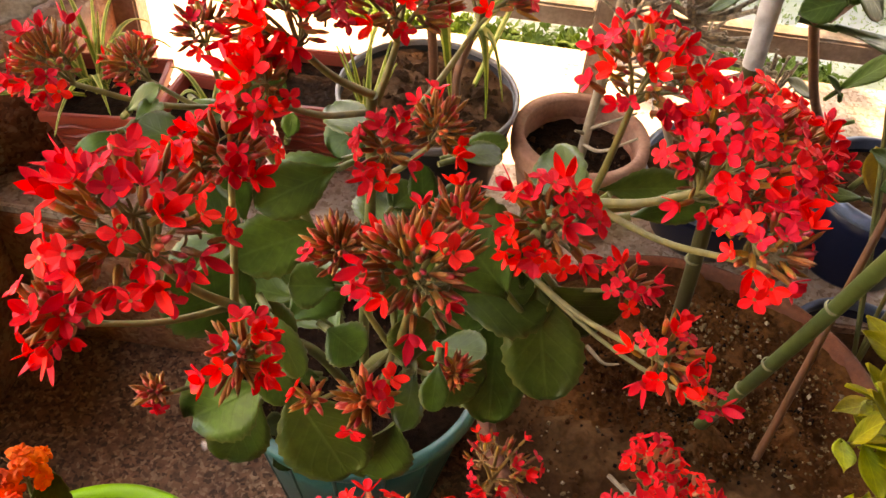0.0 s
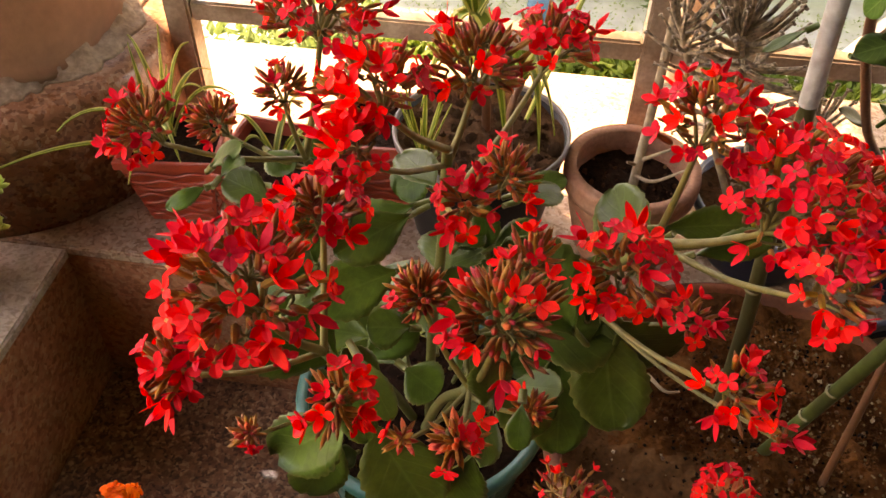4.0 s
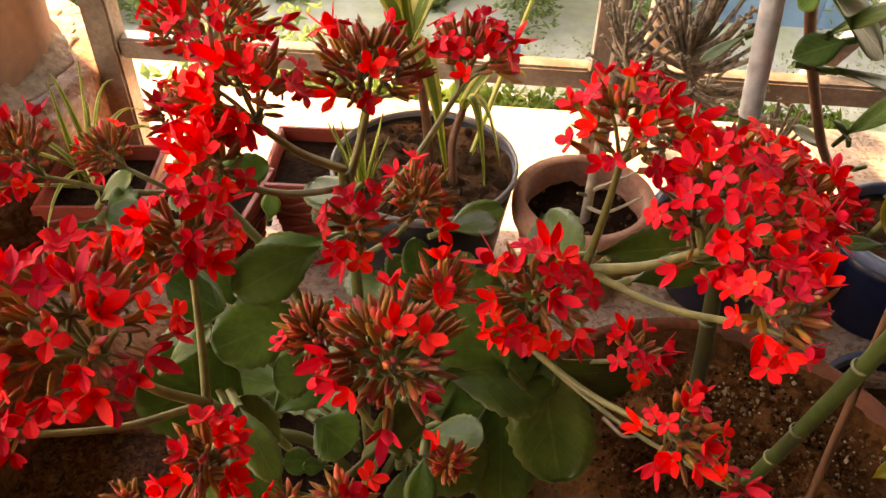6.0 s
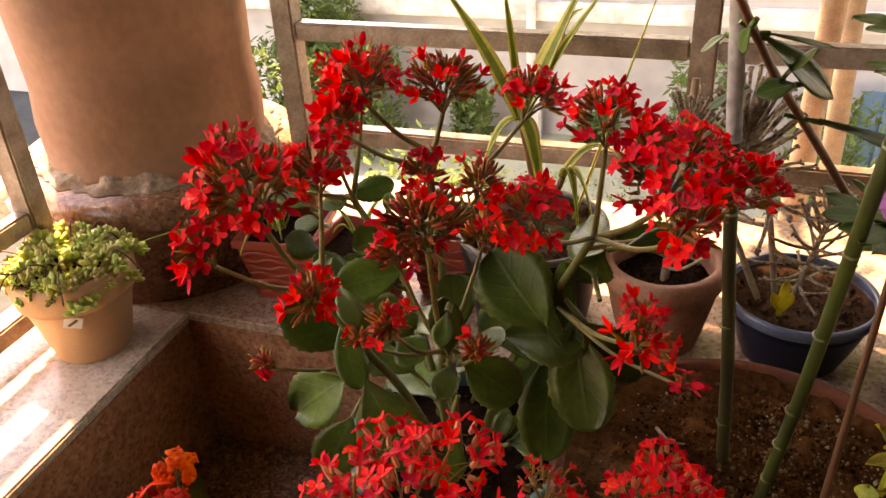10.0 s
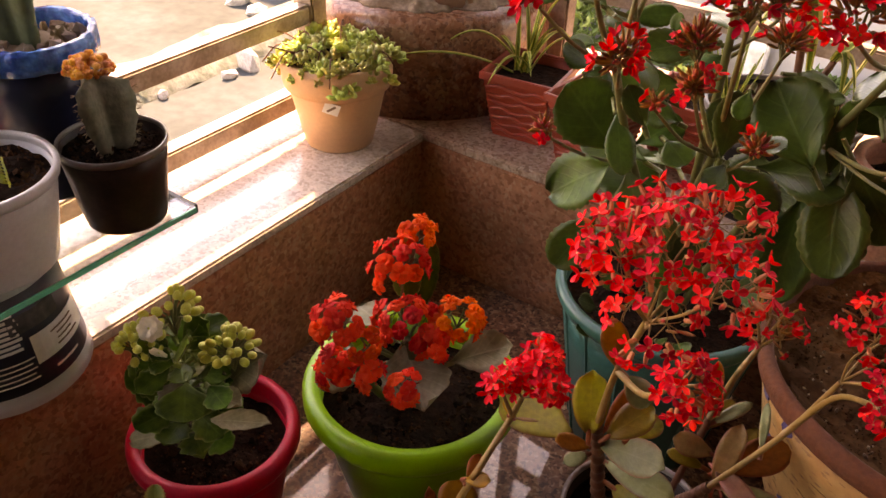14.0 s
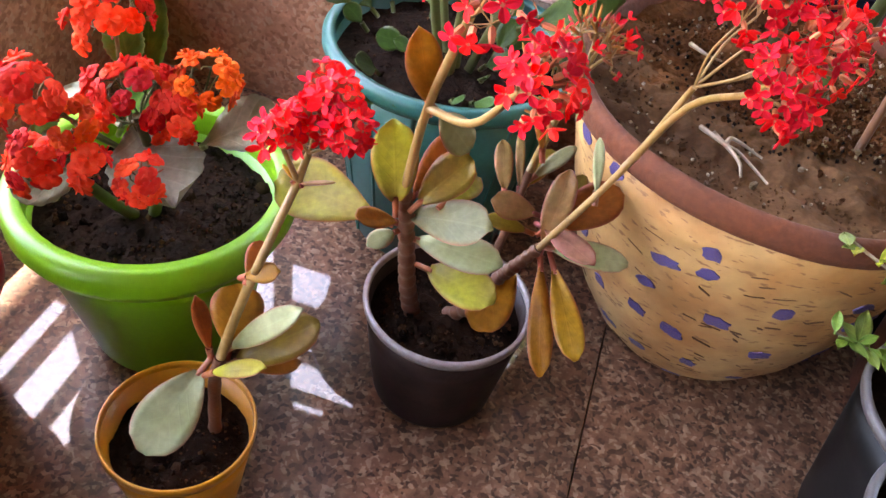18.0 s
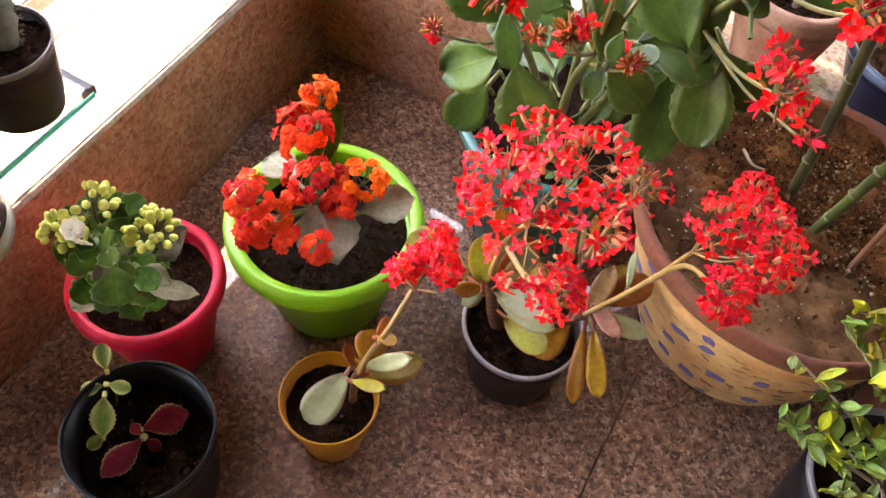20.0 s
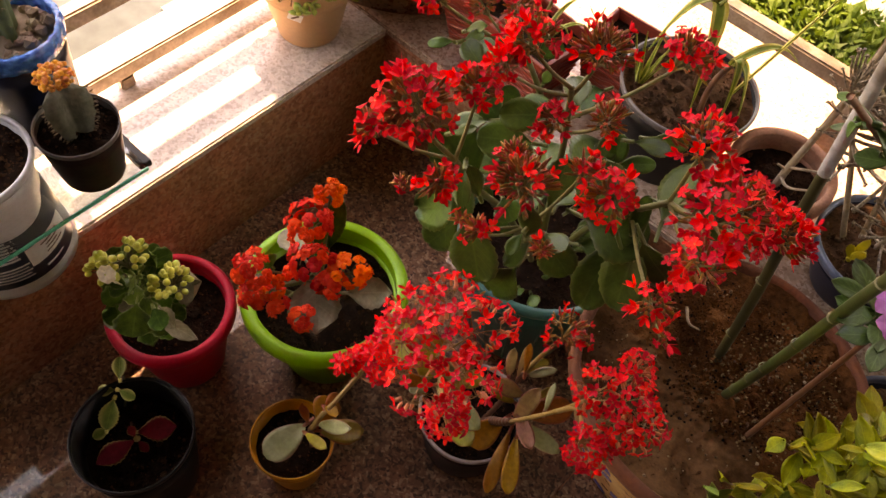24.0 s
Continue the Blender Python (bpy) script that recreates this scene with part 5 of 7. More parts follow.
leaf(orange_kalanchoe, (0.322, -0.394, 0.232), (0.374, -0.372, 0.270), 0.042, (0.29, -0.51, 0.99), M_LEAF_PALE, scallop=6, cup=0.3)
leaf(orange_kalanchoe, (0.245, -0.400, 0.238), (0.194, -0.385, 0.236), 0.042, (0.37, -0.25, 1.12), M_LEAF_PALE, scallop=6)
leaf(orange_kalanchoe, (0.250, -0.430, 0.215), (0.215, -0.480, 0.212), 0.036, (0.39, -0.47, 0.97), M_LEAF_PALE, scallop=6)
leaf(orange_kalanchoe, (0.266, -0.390, 0.277), (0.251, -0.380, 0.315), 0.029, (0.37, -0.51, 0.94), M_LEAF_DARK)
leaf(orange_kalanchoe, (0.259, -0.370, 0.243), (0.262, -0.350, 0.330), 0.029, (0.34, -0.30, 1.11), M_LEAF_DARK)
leaf(orange_kalanchoe, (0.248, -0.390, 0.222), (0.273, -0.390, 0.266), 0.029, (0.36, -0.49, 0.97), M_LEAF_DARK)
leaf(orange_kalanchoe, (0.228, -0.440, 0.239), (0.213, -0.440, 0.247), 0.029, (0.40, -0.44, 0.98), M_LEAF_DARK)

# seedlings in the black pot
coleus_seedling = thing("coleus_seedling", (0.178, -0.668, 0.105), "cream and green coleus seedling in the black pot", "plant")
b = bmesh.new(); tube(b, [(0.19, -0.68, 0.1), (0.184, -0.665, 0.13), (0.184, -0.658, 0.17)], 0.0018, 0.0012, 6, 5); wpart("stem", b, M_STEM, coleus_seedling)
leaf(coleus_seedling, (0.183, -0.664, 0.165), (0.165, -0.647, 0.180), 0.019, (0.30, -0.40, 0.90), M_COLEUS, scallop=9, wave=0.1, thick=0.0012, petiole=0.004)
leaf(coleus_seedling, (0.189, -0.673, 0.155), (0.212, -0.666, 0.155), 0.015, (0.30, -0.40, 0.90), M_COLEUS, scallop=9, wave=0.1, thick=0.0012, petiole=0.004)
leaf(coleus_seedling, (0.187, -0.675, 0.155), (0.168, -0.692, 0.150), 0.015, (0.30, -0.40, 0.90), M_COLEUS, scallop=9, wave=0.1, thick=0.0012, petiole=0.004)
leaf(coleus_seedling, (0.192, -0.683, 0.150), (0.211, -0.715, 0.135), 0.026, (0.30, -0.40, 0.90), M_COLEUS, scallop=9, wave=0.1, thick=0.0012, petiole=0.004)
leaf(coleus_seedling, (0.208, -0.712, 0.125), (0.203, -0.731, 0.120), 0.015, (0.30, -0.40, 0.90), M_COLEUS, scallop=9, wave=0.1, thick=0.0012, petiole=0.004)
leaf(coleus_seedling, (0.209, -0.714, 0.125), (0.201, -0.704, 0.135), 0.015, (0.30, -0.40, 0.90), M_COLEUS, scallop=9, wave=0.1, thick=0.0012, petiole=0.004)
red_coleus = thing("red_coleus", (0.222, -0.7, 0.105), "dark crimson coleus seedling with pale leaf edges", "plant")
b = bmesh.new(); tube(b, [(0.222, -0.69, 0.1), (0.224, -0.686, 0.13)], 0.002, 0.0014, 6, 3); wpart("stem", b, M_REDSTEM, red_coleus)
leaf(red_coleus, (0.240, -0.689, 0.130), (0.271, -0.650, 0.135), 0.033, (0.20, -0.30, 0.90), M_COLEUS_RED, scallop=9, wave=0.08, thick=0.0012, petiole=0.006, blunt=0.95, taper=0.0)
leaf(red_coleus, (0.247, -0.696, 0.130), (0.241, -0.749, 0.135), 0.029, (0.20, -0.30, 0.90), M_COLEUS_RED, scallop=9, wave=0.08, thick=0.0012, petiole=0.006, blunt=0.95, taper=0.0)
leaf(red_coleus, (0.246, -0.694, 0.135), (0.231, -0.692, 0.140), 0.013, (0.20, -0.30, 0.90), M_COLEUS_RED, scallop=9, wave=0.08, thick=0.0012, petiole=0.006, blunt=0.95, taper=0.0)
leaf(red_coleus, (0.248, -0.694, 0.125), (0.267, -0.694, 0.120), 0.013, (0.20, -0.30, 0.90), M_COLEUS_RED, scallop=9, wave=0.08, thick=0.0012, petiole=0.006, blunt=0.95, taper=0.0)

# the young plant in the yellow pot
young_kalanchoe = thing("young_kalanchoe", (0.405, -0.555, 0.088), "young kalanchoe stem with pale leaves and a red cluster", "plant")
YS = [(0.400, -0.534, 0.097), (0.406, -0.539, 0.160), (0.414, -0.542, 0.193), (0.422, -0.533, 0.230), (0.436, -0.528, 0.277), (0.444, -0.492, 0.317)]
b = bmesh.new(); tube(b, [(YS[0][0], YS[0][1], 0.08)] + YS[:3], 0.0054, 0.004, 9, 8, bulge=lambda u: 1 + 0.07 * math.cos(u * 40)); wpart("stem", b, M_BROWNSTEM, young_kalanchoe)
b = bmesh.new(); tube(b, YS[2:], 0.0036, 0.0026, 9, 8); wpart("flower_stem", b, M_TANSTEM, young_kalanchoe)
umbel(young_kalanchoe, (0.460, -0.478, 0.368), 0.029, 0.03, (0.15, -0.15, 1), [YS[-1], (0.449, -0.488, 0.338)], 84, 10, FL_STAR, (M_PETAL, M_BUD, M_TANSTEM, M_STEM), 401, 0.0024, 0.95, 4)
flower_head(young_kalanchoe, (0.436, -0.503, 0.362), 0.014, 0.013, (-0.2, -0.1, 1), [YS[-1]], 17, 4, FL_STAR, (M_PETAL, M_BUD, M_TANSTEM, M_STEM), 402, stem_r=0.0018, fsize=0.95)
leaf(young_kalanchoe, (0.396, -0.541, 0.165), (0.385, -0.599, 0.145), 0.042, (0.28, -0.33, 0.83), M_LEAF_SAGE, scallop=0, thick=0.0048, blunt=0.42)
leaf(young_kalanchoe, (0.415, -0.531, 0.193), (0.412, -0.507, 0.228), 0.034, (0.36, -0.46, 0.77), M_LEAF_BRONZE, scallop=0, thick=0.0048, blunt=0.42)
leaf(young_kalanchoe, (0.406, -0.542, 0.198), (0.405, -0.547, 0.246), 0.011, (0.40, -0.48, 0.75), M_LEAF_BRONZE, scallop=0, thick=0.0048, blunt=0.42)
leaf(young_kalanchoe, (0.418, -0.534, 0.197), (0.460, -0.527, 0.246), 0.018, (0.25, -0.33, 0.84), M_LEAF_SAGE, scallop=0, thick=0.0048, blunt=0.42)
leaf(young_kalanchoe, (0.423, -0.535, 0.186), (0.468, -0.507, 0.216), 0.030, (0.26, -0.35, 0.83), M_LEAF_OLIVE, scallop=0, thick=0.0048, blunt=0.42)
leaf(young_kalanchoe, (0.430, -0.533, 0.179), (0.459, -0.515, 0.179), 0.014, (0.26, -0.35, 0.83), M_LEAF_BRONZE, scallop=0, thick=0.0048, blunt=0.42)
leaf(young_kalanchoe, (0.413, -0.551, 0.187), (0.449, -0.554, 0.217), 0.014, (0.17, -0.21, 0.90), M_LEAF_OLIVE, scallop=0, thick=0.0048, blunt=0.42)
leaf(young_kalanchoe, (0.430, -0.530, 0.266), (0.431, -0.514, 0.282), 0.013, (0.35, -0.48, 0.73), M_LEAF_BRONZE, scallop=0, thick=0.0048, blunt=0.42)
leaf(young_kalanchoe, (0.429, -0.531, 0.266), (0.449, -0.529, 0.278), 0.013, (0.31, -0.42, 0.77), M_LEAF_BRONZE, scallop=0, thick=0.0048, blunt=0.42)
leaf(young_kalanchoe, (0.446, -0.492, 0.316), (0.466, -0.489, 0.323), 0.003, (0.21, -0.34, 0.80), M_LEAF_BLUSH, scallop=0, thick=0.0048, blunt=0.42)
leaf(young_kalanchoe, (0.442, -0.493, 0.318), (0.434, -0.491, 0.326), 0.003, (0.30, -0.48, 0.71), M_LEAF_BRONZE, scallop=0, thick=0.0048, blunt=0.42)

# the bronze plant in the grey pot
bronze_kalanchoe = thing("bronze_kalanchoe", (0.51, -0.36, 0.093), "kalanchoe with bronze leaves, ringed stems and red clusters", "plant")
ring = lambda u: 1 + 0.13 * math.cos(u * 85)
B1 = [(0.499, -0.361, 0.08), (0.493, -0.378, 0.14), (0.492, -0.401, 0.215), (0.489, -0.413, 0.268)]
b = bmesh.new(); tube(b, B1, 0.0078, 0.0052, 10, 26, bulge=ring); wpart("stem", b, M_BROWNSTEM, bronze_kalanchoe)
B2 = [(0.522, -0.352, 0.086), (0.545, -0.362, 0.118), (0.563, -0.366, 0.165), (0.575, -0.37, 0.19), (0.588, -0.37, 0.214)]
b = bmesh.new(); tube(b, B2, 0.0066, 0.0046, 10, 22, bulge=ring); wpart("stem", b, M_BROWNSTEM, bronze_kalanchoe)
B3 = [(0.54, -0.345, 0.08), (0.556, -0.34, 0.18), (0.563, -0.32, 0.244)]
b = bmesh.new(); tube(b, B3, 0.004, 0.0032, 10, 12, bulge=ring); wpart("stem", b, M_BROWNSTEM, bronze_kalanchoe)
bh = (M_PETAL, M_BUD, M_TANSTEM, M_STEM)
umbel(bronze_kalanchoe, (0.536, -0.478, 0.515), 0.07, 0.045, (0.1, -0.25, 1), [B1[-1], (0.499, -0.422, 0.345), (0.522, -0.452, 0.43)], 168, 26, FL_STAR, bh, 501, 0.0031, 1.0, 7)
flower_head(bronze_kalanchoe, (0.574, -0.502, 0.436), 0.023, 0.022, (0.5, -0.5, 0.7), [(0.499, -0.422, 0.345), (0.535, -0.46, 0.37)], 36, 4, FL_STAR, bh, 502, stem_r=0.0026, fsize=0.95)
umbel(bronze_kalanchoe, (0.69, -0.365, 0.446), 0.056, 0.036, (0.3, -0.2, 1), [B2[-1], (0.628, -0.36, 0.299), (0.652, -0.36, 0.374)], 108, 20, FL_STAR, bh, 503, 0.0026, 1.0, 5)
flower_head(bronze_kalanchoe, (0.692, -0.424, 0.425), 0.025, 0.02, (0.6, -0.5, 0.7), [(0.628, -0.36, 0.3), (0.652, -0.37, 0.365)], 40, 5, FL_STAR, bh, 504, stem_r=0.0026, fsize=0.95)
flower_head(bronze_kalanchoe, (0.585, -0.297, 0.36), 0.03, 0.03, (0.1, -0.1, 1), [B3[-1], (0.573, -0.31, 0.298)], 18, 30, FL_RED, bh, 505, stem_r=0.003, fsize=0.8)
leaf(bronze_kalanchoe, (0.485, -0.419, 0.262), (0.473, -0.404, 0.315), 0.033, (0.26, -0.62, 0.67), M_LEAF_OLIVE, scallop=0, thick=0.0048, blunt=0.42)
leaf(bronze_kalanchoe, (0.495, -0.403, 0.259), (0.514, -0.363, 0.290), 0.030, (0.23, -0.60, 0.68), M_LEAF_BRONZE, scallop=0, thick=0.0048, blunt=0.42)
leaf(bronze_kalanchoe, (0.508, -0.421, 0.342), (0.531, -0.415, 0.318), 0.023, (0.20, -0.56, 0.67), M_LEAF_SAGE, scallop=0, thick=0.0048, blunt=0.42)
leaf(bronze_kalanchoe, (0.502, -0.413, 0.262), (0.527, -0.388, 0.292), 0.029, (0.19, -0.52, 0.73), M_LEAF_OLIVE, scallop=0, thick=0.0048, blunt=0.42)
leaf(bronze_kalanchoe, (0.517, -0.399, 0.257), (0.532, -0.369, 0.265), 0.022, (0.20, -0.60, 0.69), M_LEAF_OLIVE, scallop=0, thick=0.0048, blunt=0.42)
leaf(bronze_kalanchoe, (0.496, -0.405, 0.239), (0.555, -0.418, 0.262), 0.033, (0.19, -0.51, 0.74), M_LEAF_SAGE, scallop=0, thick=0.0048, blunt=0.42)
leaf(bronze_kalanchoe, (0.501, -0.400, 0.213), (0.566, -0.410, 0.226), 0.028, (0.16, -0.43, 0.79), M_LEAF_SAGE, scallop=0, thick=0.0048, blunt=0.42)
leaf(bronze_kalanchoe, (0.515, -0.403, 0.189), (0.570, -0.421, 0.197), 0.035, (0.16, -0.49, 0.77), M_LEAF_OLIVE, scallop=0, thick=0.0048, blunt=0.42)
leaf(bronze_kalanchoe, (0.484, -0.408, 0.231), (0.465, -0.440, 0.256), 0.018, (0.15, -0.36, 0.82), M_LEAF_BRONZE, scallop=0, thick=0.0048, blunt=0.42)
leaf(bronze_kalanchoe, (0.485, -0.413, 0.225), (0.473, -0.433, 0.226), 0.015, (0.15, -0.35, 0.82), M_LEAF_SAGE, scallop=0, thick=0.0048, blunt=0.42)
leaf(bronze_kalanchoe, (0.460, -0.398, 0.221), (0.379, -0.384, 0.218), 0.051, (0.24, -0.53, 0.72), M_LEAF_OLIVE, scallop=0, thick=0.0048, blunt=0.42)
leaf(bronze_kalanchoe, (0.591, -0.364, 0.217), (0.594, -0.339, 0.269), 0.022, (0.11, -0.69, 0.67), M_LEAF_BLUSH, scallop=0, thick=0.0048, blunt=0.42)
leaf(bronze_kalanchoe, (0.593, -0.349, 0.217), (0.605, -0.312, 0.250), 0.019, (0.08, -0.54, 0.74), M_LEAF_OLIVE, scallop=0, thick=0.0048, blunt=0.42)
leaf(bronze_kalanchoe, (0.594, -0.355, 0.227), (0.636, -0.318, 0.250), 0.035, (0.08, -0.54, 0.73), M_LEAF_BRONZE, scallop=0, thick=0.0048, blunt=0.42)
leaf(bronze_kalanchoe, (0.589, -0.358, 0.225), (0.629, -0.386, 0.234), 0.020, (0.06, -0.39, 0.81), M_LEAF_BLUSH, scallop=0, thick=0.0048, blunt=0.42)
leaf(bronze_kalanchoe, (0.598, -0.365, 0.214), (0.656, -0.360, 0.219), 0.024, (0.05, -0.38, 0.82), M_LEAF_SAGE, scallop=0, thick=0.0048, blunt=0.42)
leaf(bronze_kalanchoe, (0.594, -0.376, 0.201), (0.618, -0.443, 0.160), 0.019, (0.11, -0.74, 0.66), M_LEAF_BRONZE, scallop=0, thick=0.0048, blunt=0.42)
leaf(bronze_kalanchoe, (0.605, -0.375, 0.201), (0.639, -0.430, 0.175), 0.023, (0.10, -0.74, 0.66), M_LEAF_BRONZE, scallop=0, thick=0.0048, blunt=0.42)
leaf(bronze_kalanchoe, (0.616, -0.352, 0.267), (0.607, -0.332, 0.300), 0.009, (0.07, -0.73, 0.62), M_LEAF_SAGE, scallop=0, thick=0.0048, blunt=0.42)
leaf(bronze_kalanchoe, (0.573, -0.358, 0.169), (0.559, -0.404, 0.143), 0.038, (0.10, -0.51, 0.77), M_LEAF_BRONZE, scallop=0, thick=0.0048, blunt=0.42)
leaf(bronze_kalanchoe, (0.548, -0.329, 0.227), (0.536, -0.311, 0.259), 0.015, (0.16, -0.70, 0.64), M_LEAF_BLUSH, scallop=0, thick=0.0048, blunt=0.42)
leaf(bronze_kalanchoe, (0.559, -0.325, 0.229), (0.547, -0.303, 0.267), 0.008, (0.15, -0.71, 0.63), M_LEAF_BLUSH, scallop=0, thick=0.0048, blunt=0.42)
leaf(bronze_kalanchoe, (0.575, -0.333, 0.215), (0.544, -0.349, 0.229), 0.024, (0.10, -0.54, 0.73), M_LEAF_BLUSH, scallop=0, thick=0.0048, blunt=0.42)
leaf(bronze_kalanchoe, (0.568, -0.317, 0.239), (0.592, -0.298, 0.263), 0.013, (0.10, -0.56, 0.71), M_LEAF_SAGE, scallop=0, thick=0.0048, blunt=0.42)
leaf(bronze_kalanchoe, (0.563, -0.316, 0.228), (0.575, -0.288, 0.248), 0.016, (0.11, -0.56, 0.71), M_LEAF_OLIVE, scallop=0, thick=0.0048, blunt=0.42)
leaf(bronze_kalanchoe, (0.573, -0.343, 0.204), (0.542, -0.354, 0.215), 0.015, (0.07, -0.38, 0.82), M_LEAF_OLIVE, scallop=0, thick=0.0048, blunt=0.42)
leaf(bronze_kalanchoe, (0.569, -0.336, 0.278), (0.556, -0.319, 0.311), 0.010, (0.14, -0.74, 0.60), M_LEAF_BRONZE, scallop=0, thick=0.0048, blunt=0.42)
leaf(bronze_kalanchoe, (0.499, -0.422, 0.350), (0.490, -0.430, 0.401), 0.022, (0.20, -0.64, 0.60), M_LEAF_BRONZE, scallop=0, thick=0.0045)
# ---- things on the sunny ledge and the glass shelf ----
M_LIME = mat("lime_succulent", (0.64, 0.62, 0.16), 0.45, 0.4, 60, 0.1, color2=(0.36, 0.42, 0.09), random_hue=0.045, sss=0.12)
M_STICKER = mat("white_paper", (0.75, 0.72, 0.68), 0.7, 0.1, 80, 0.05)
M_STICKMARK = mat("brown_print", (0.2, 0.12, 0.08), 0.7, 0.2, 80, 0.05)
M_CACTUS = mat("grey_green_cactus", (0.22, 0.215, 0.16), 0.75, 0.45, 60, 0.4, color2=(0.12, 0.135, 0.085))
M_CACTUS2 = mat("green_cactus", (0.1, 0.14, 0.05), 0.6, 0.35, 40, 0.3)
M_ORCAP = mat("orange_cactus_cap", (0.95, 0.46, 0.06), 0.6, 0.3, 90, 0.4, color2=(0.8, 0.17, 0.02), sss=0.1, random_hue=0.02)
M_BLUEPL = mat("deep_blue_plastic", (0.01, 0.016, 0.045), 0.3, 0.3, 14, 0.05)
M_BLUEWRAP = mat("bright_blue_wrap", (0.03, 0.26, 0.72), 0.18, 0.6, 90, 0.8, color2=(0.01, 0.09, 0.42), bumpscale=110, bdist=0.004)
M_WHITEPL = mat("white_plastic", (0.55, 0.52, 0.5), 0.4, 0.15, 14, 0.05)
M_GRAVEL = mat("buff_gravel", (0.36, 0.24, 0.14), 0.85, 0.3, 30, 0.2, random_hue=0.02)
M_GREYPRINT = mat("faded_grey_print", (0.09, 0.088, 0.085), 0.5, 0.6, 60, 0.05, color2=(0.03, 0.03, 0.035))
M_NAVYLABEL = mat("navy_label", (0.02, 0.025, 0.045), 0.35, 0.3, 30, 0.03)
M_VARIEG = mat("cream_leaf_edge", (0.75, 0.68, 0.2), 0.5, 0.2, 60, 0.08, trans=0.4)
M_STRAP = mat("strap_leaf_green", (0.26, 0.36, 0.05), 0.5, 0.3, 60, 0.08, trans=0.4)
M_PENCIL = mat("mottled_pencil_leaf", (0.4, 0.29, 0.2), 0.6, 0.5, 160, 0.1, color2=(0.1, 0.075, 0.05))
M_TWIG = mat("dry_twig", (0.36, 0.26, 0.17), 0.85, 0.35, 60, 0.3)
M_BIGLEAF = mat("broad_green_leaf", (0.085, 0.16, 0.03), 0.4, 0.35, 14, 0.1, color2=(0.055, 0.11, 0.022), random_hue=0.03, vein=0.35, trans=0.25)
M_YELLEAF = mat("yellow_leaf", (0.6, 0.42, 0.04), 0.5, 0.3, 40, 0.1, random_hue=0.02)
M_BUSH = mat("bright_bush_leaf", (0.62, 0.54, 0.03), 0.42, 0.35, 40, 0.1, color2=(0.3, 0.34, 0.025), random_hue=0.035, vein=0.25, trans=0.35)
M_BUSHLOW = mat("mid_green_bush_leaf", (0.24, 0.32, 0.045), 0.45, 0.35, 40, 0.1, color2=(0.13, 0.21, 0.03), random_hue=0.03, vein=0.25, trans=0.3)
M_PINK = mat("pink_petal", (0.62, 0.2, 0.5), 0.6, 0.2, 120, 0.05, sss=0.1)
M_PINKEYE = mat("magenta_eye", (0.4, 0.02, 0.16), 0.6, 0.2, 120, 0.05)
M_GLASS = bpy.data.materials.new("shelf_glass"); M_GLASS.use_nodes = True
g = M_GLASS.node_tree.nodes["Principled BSDF"]
g.inputs["Base Color"].default_value, g.inputs["Roughness"].default_value = (0.86, 0.97, 0.93, 1), 0.02
g.inputs["Transmission Weight"].default_value, g.inputs["IOR"].default_value = 1.0, 1.5
M_CLEARPL = bpy.data.materials.new("cloudy_plastic"); M_CLEARPL.use_nodes = True
g = M_CLEARPL.node_tree.nodes["Principled BSDF"]
g.inputs["Base Color"].default_value, g.inputs["Roughness"].default_value = (0.72, 0.7, 0.66, 1), 0.3
g.inputs["Transmission Weight"].default_value = 0.55
M_GLASSEDGE = mat("green_glass_edge", (0.03, 0.5, 0.32), 0.15, 0.1, 30, 0.0, spec=0.8)

# succulents in the peach pot
succulent = thing("trailing_succulent", (-0.085, -0.092, H + 0.12), "dense lime green trailing succulent filling the pot", "plant")
def rosette(seed, n):
    bm = bmesh.new(); rg = random.Random(seed)
    for i in range(n):
        a = i * 2.4; e = 0.15 + 0.9 * (1 - i / n)
        d = Vector((math.cos(a) * e, math.sin(a) * e, 1.1 - e * 0.6)).normalized()
        bmesh.ops.create_icosphere(bm, subdivisions=1, radius=1, matrix=orient(d * 0.0075, d, a, 1) @ Matrix.Diagonal((0.0052 * rg.uniform(0.6, 1.15), 0.0024 * rg.uniform(0.7, 1.3), 0.0072 * rg.uniform(0.6, 1.25), 1)))
    bm.verts.ensure_lookup_table()
    k = len(bm.verts) // n
    feet = [min(bm.verts[i * k:(i + 1) * k], key=lambda v: v.co.length) for i in range(n)]
    bmesh.ops.pointmerge(bm, verts=feet, merge_co=(0, 0, 0))
    me = bpy.data.meshes.new("rosette"); bm.to_mesh(me); bm.free(); me.materials.append(M_LIME)
    for p in me.polygons:
        p.use_smooth = True
    return me
ROS = [rosette(s, n) for s, n in ((1, 7), (2, 6), (3, 8))]
rng = random.Random(21)
for i in range(112):
    a, d = i * 2.39996, 0.08 * math.sqrt((i + 0.5) / 112)
    z = 0.006 + 0.008 * (1 - (d / 0.08) ** 2) + rng.uniform(-0.008, 0.011)
    out = Vector((math.cos(a), math.sin(a), 0))
    if d > 0.073:
        z -= rng.uniform(0.0, 0.026)
    o = new("rosette", rng.choice(ROS)); o.parent = succulent
    o.matrix_basis = orient(out * d * rng.uniform(0.95, 1.1) + Vector((0, 0, z)), (Vector((0, 0, 1)) + out * (1.6 * d / 0.08 * rng.random())).normalized(), rng.uniform(0, 6), rng.uniform(0.6, 1.5))
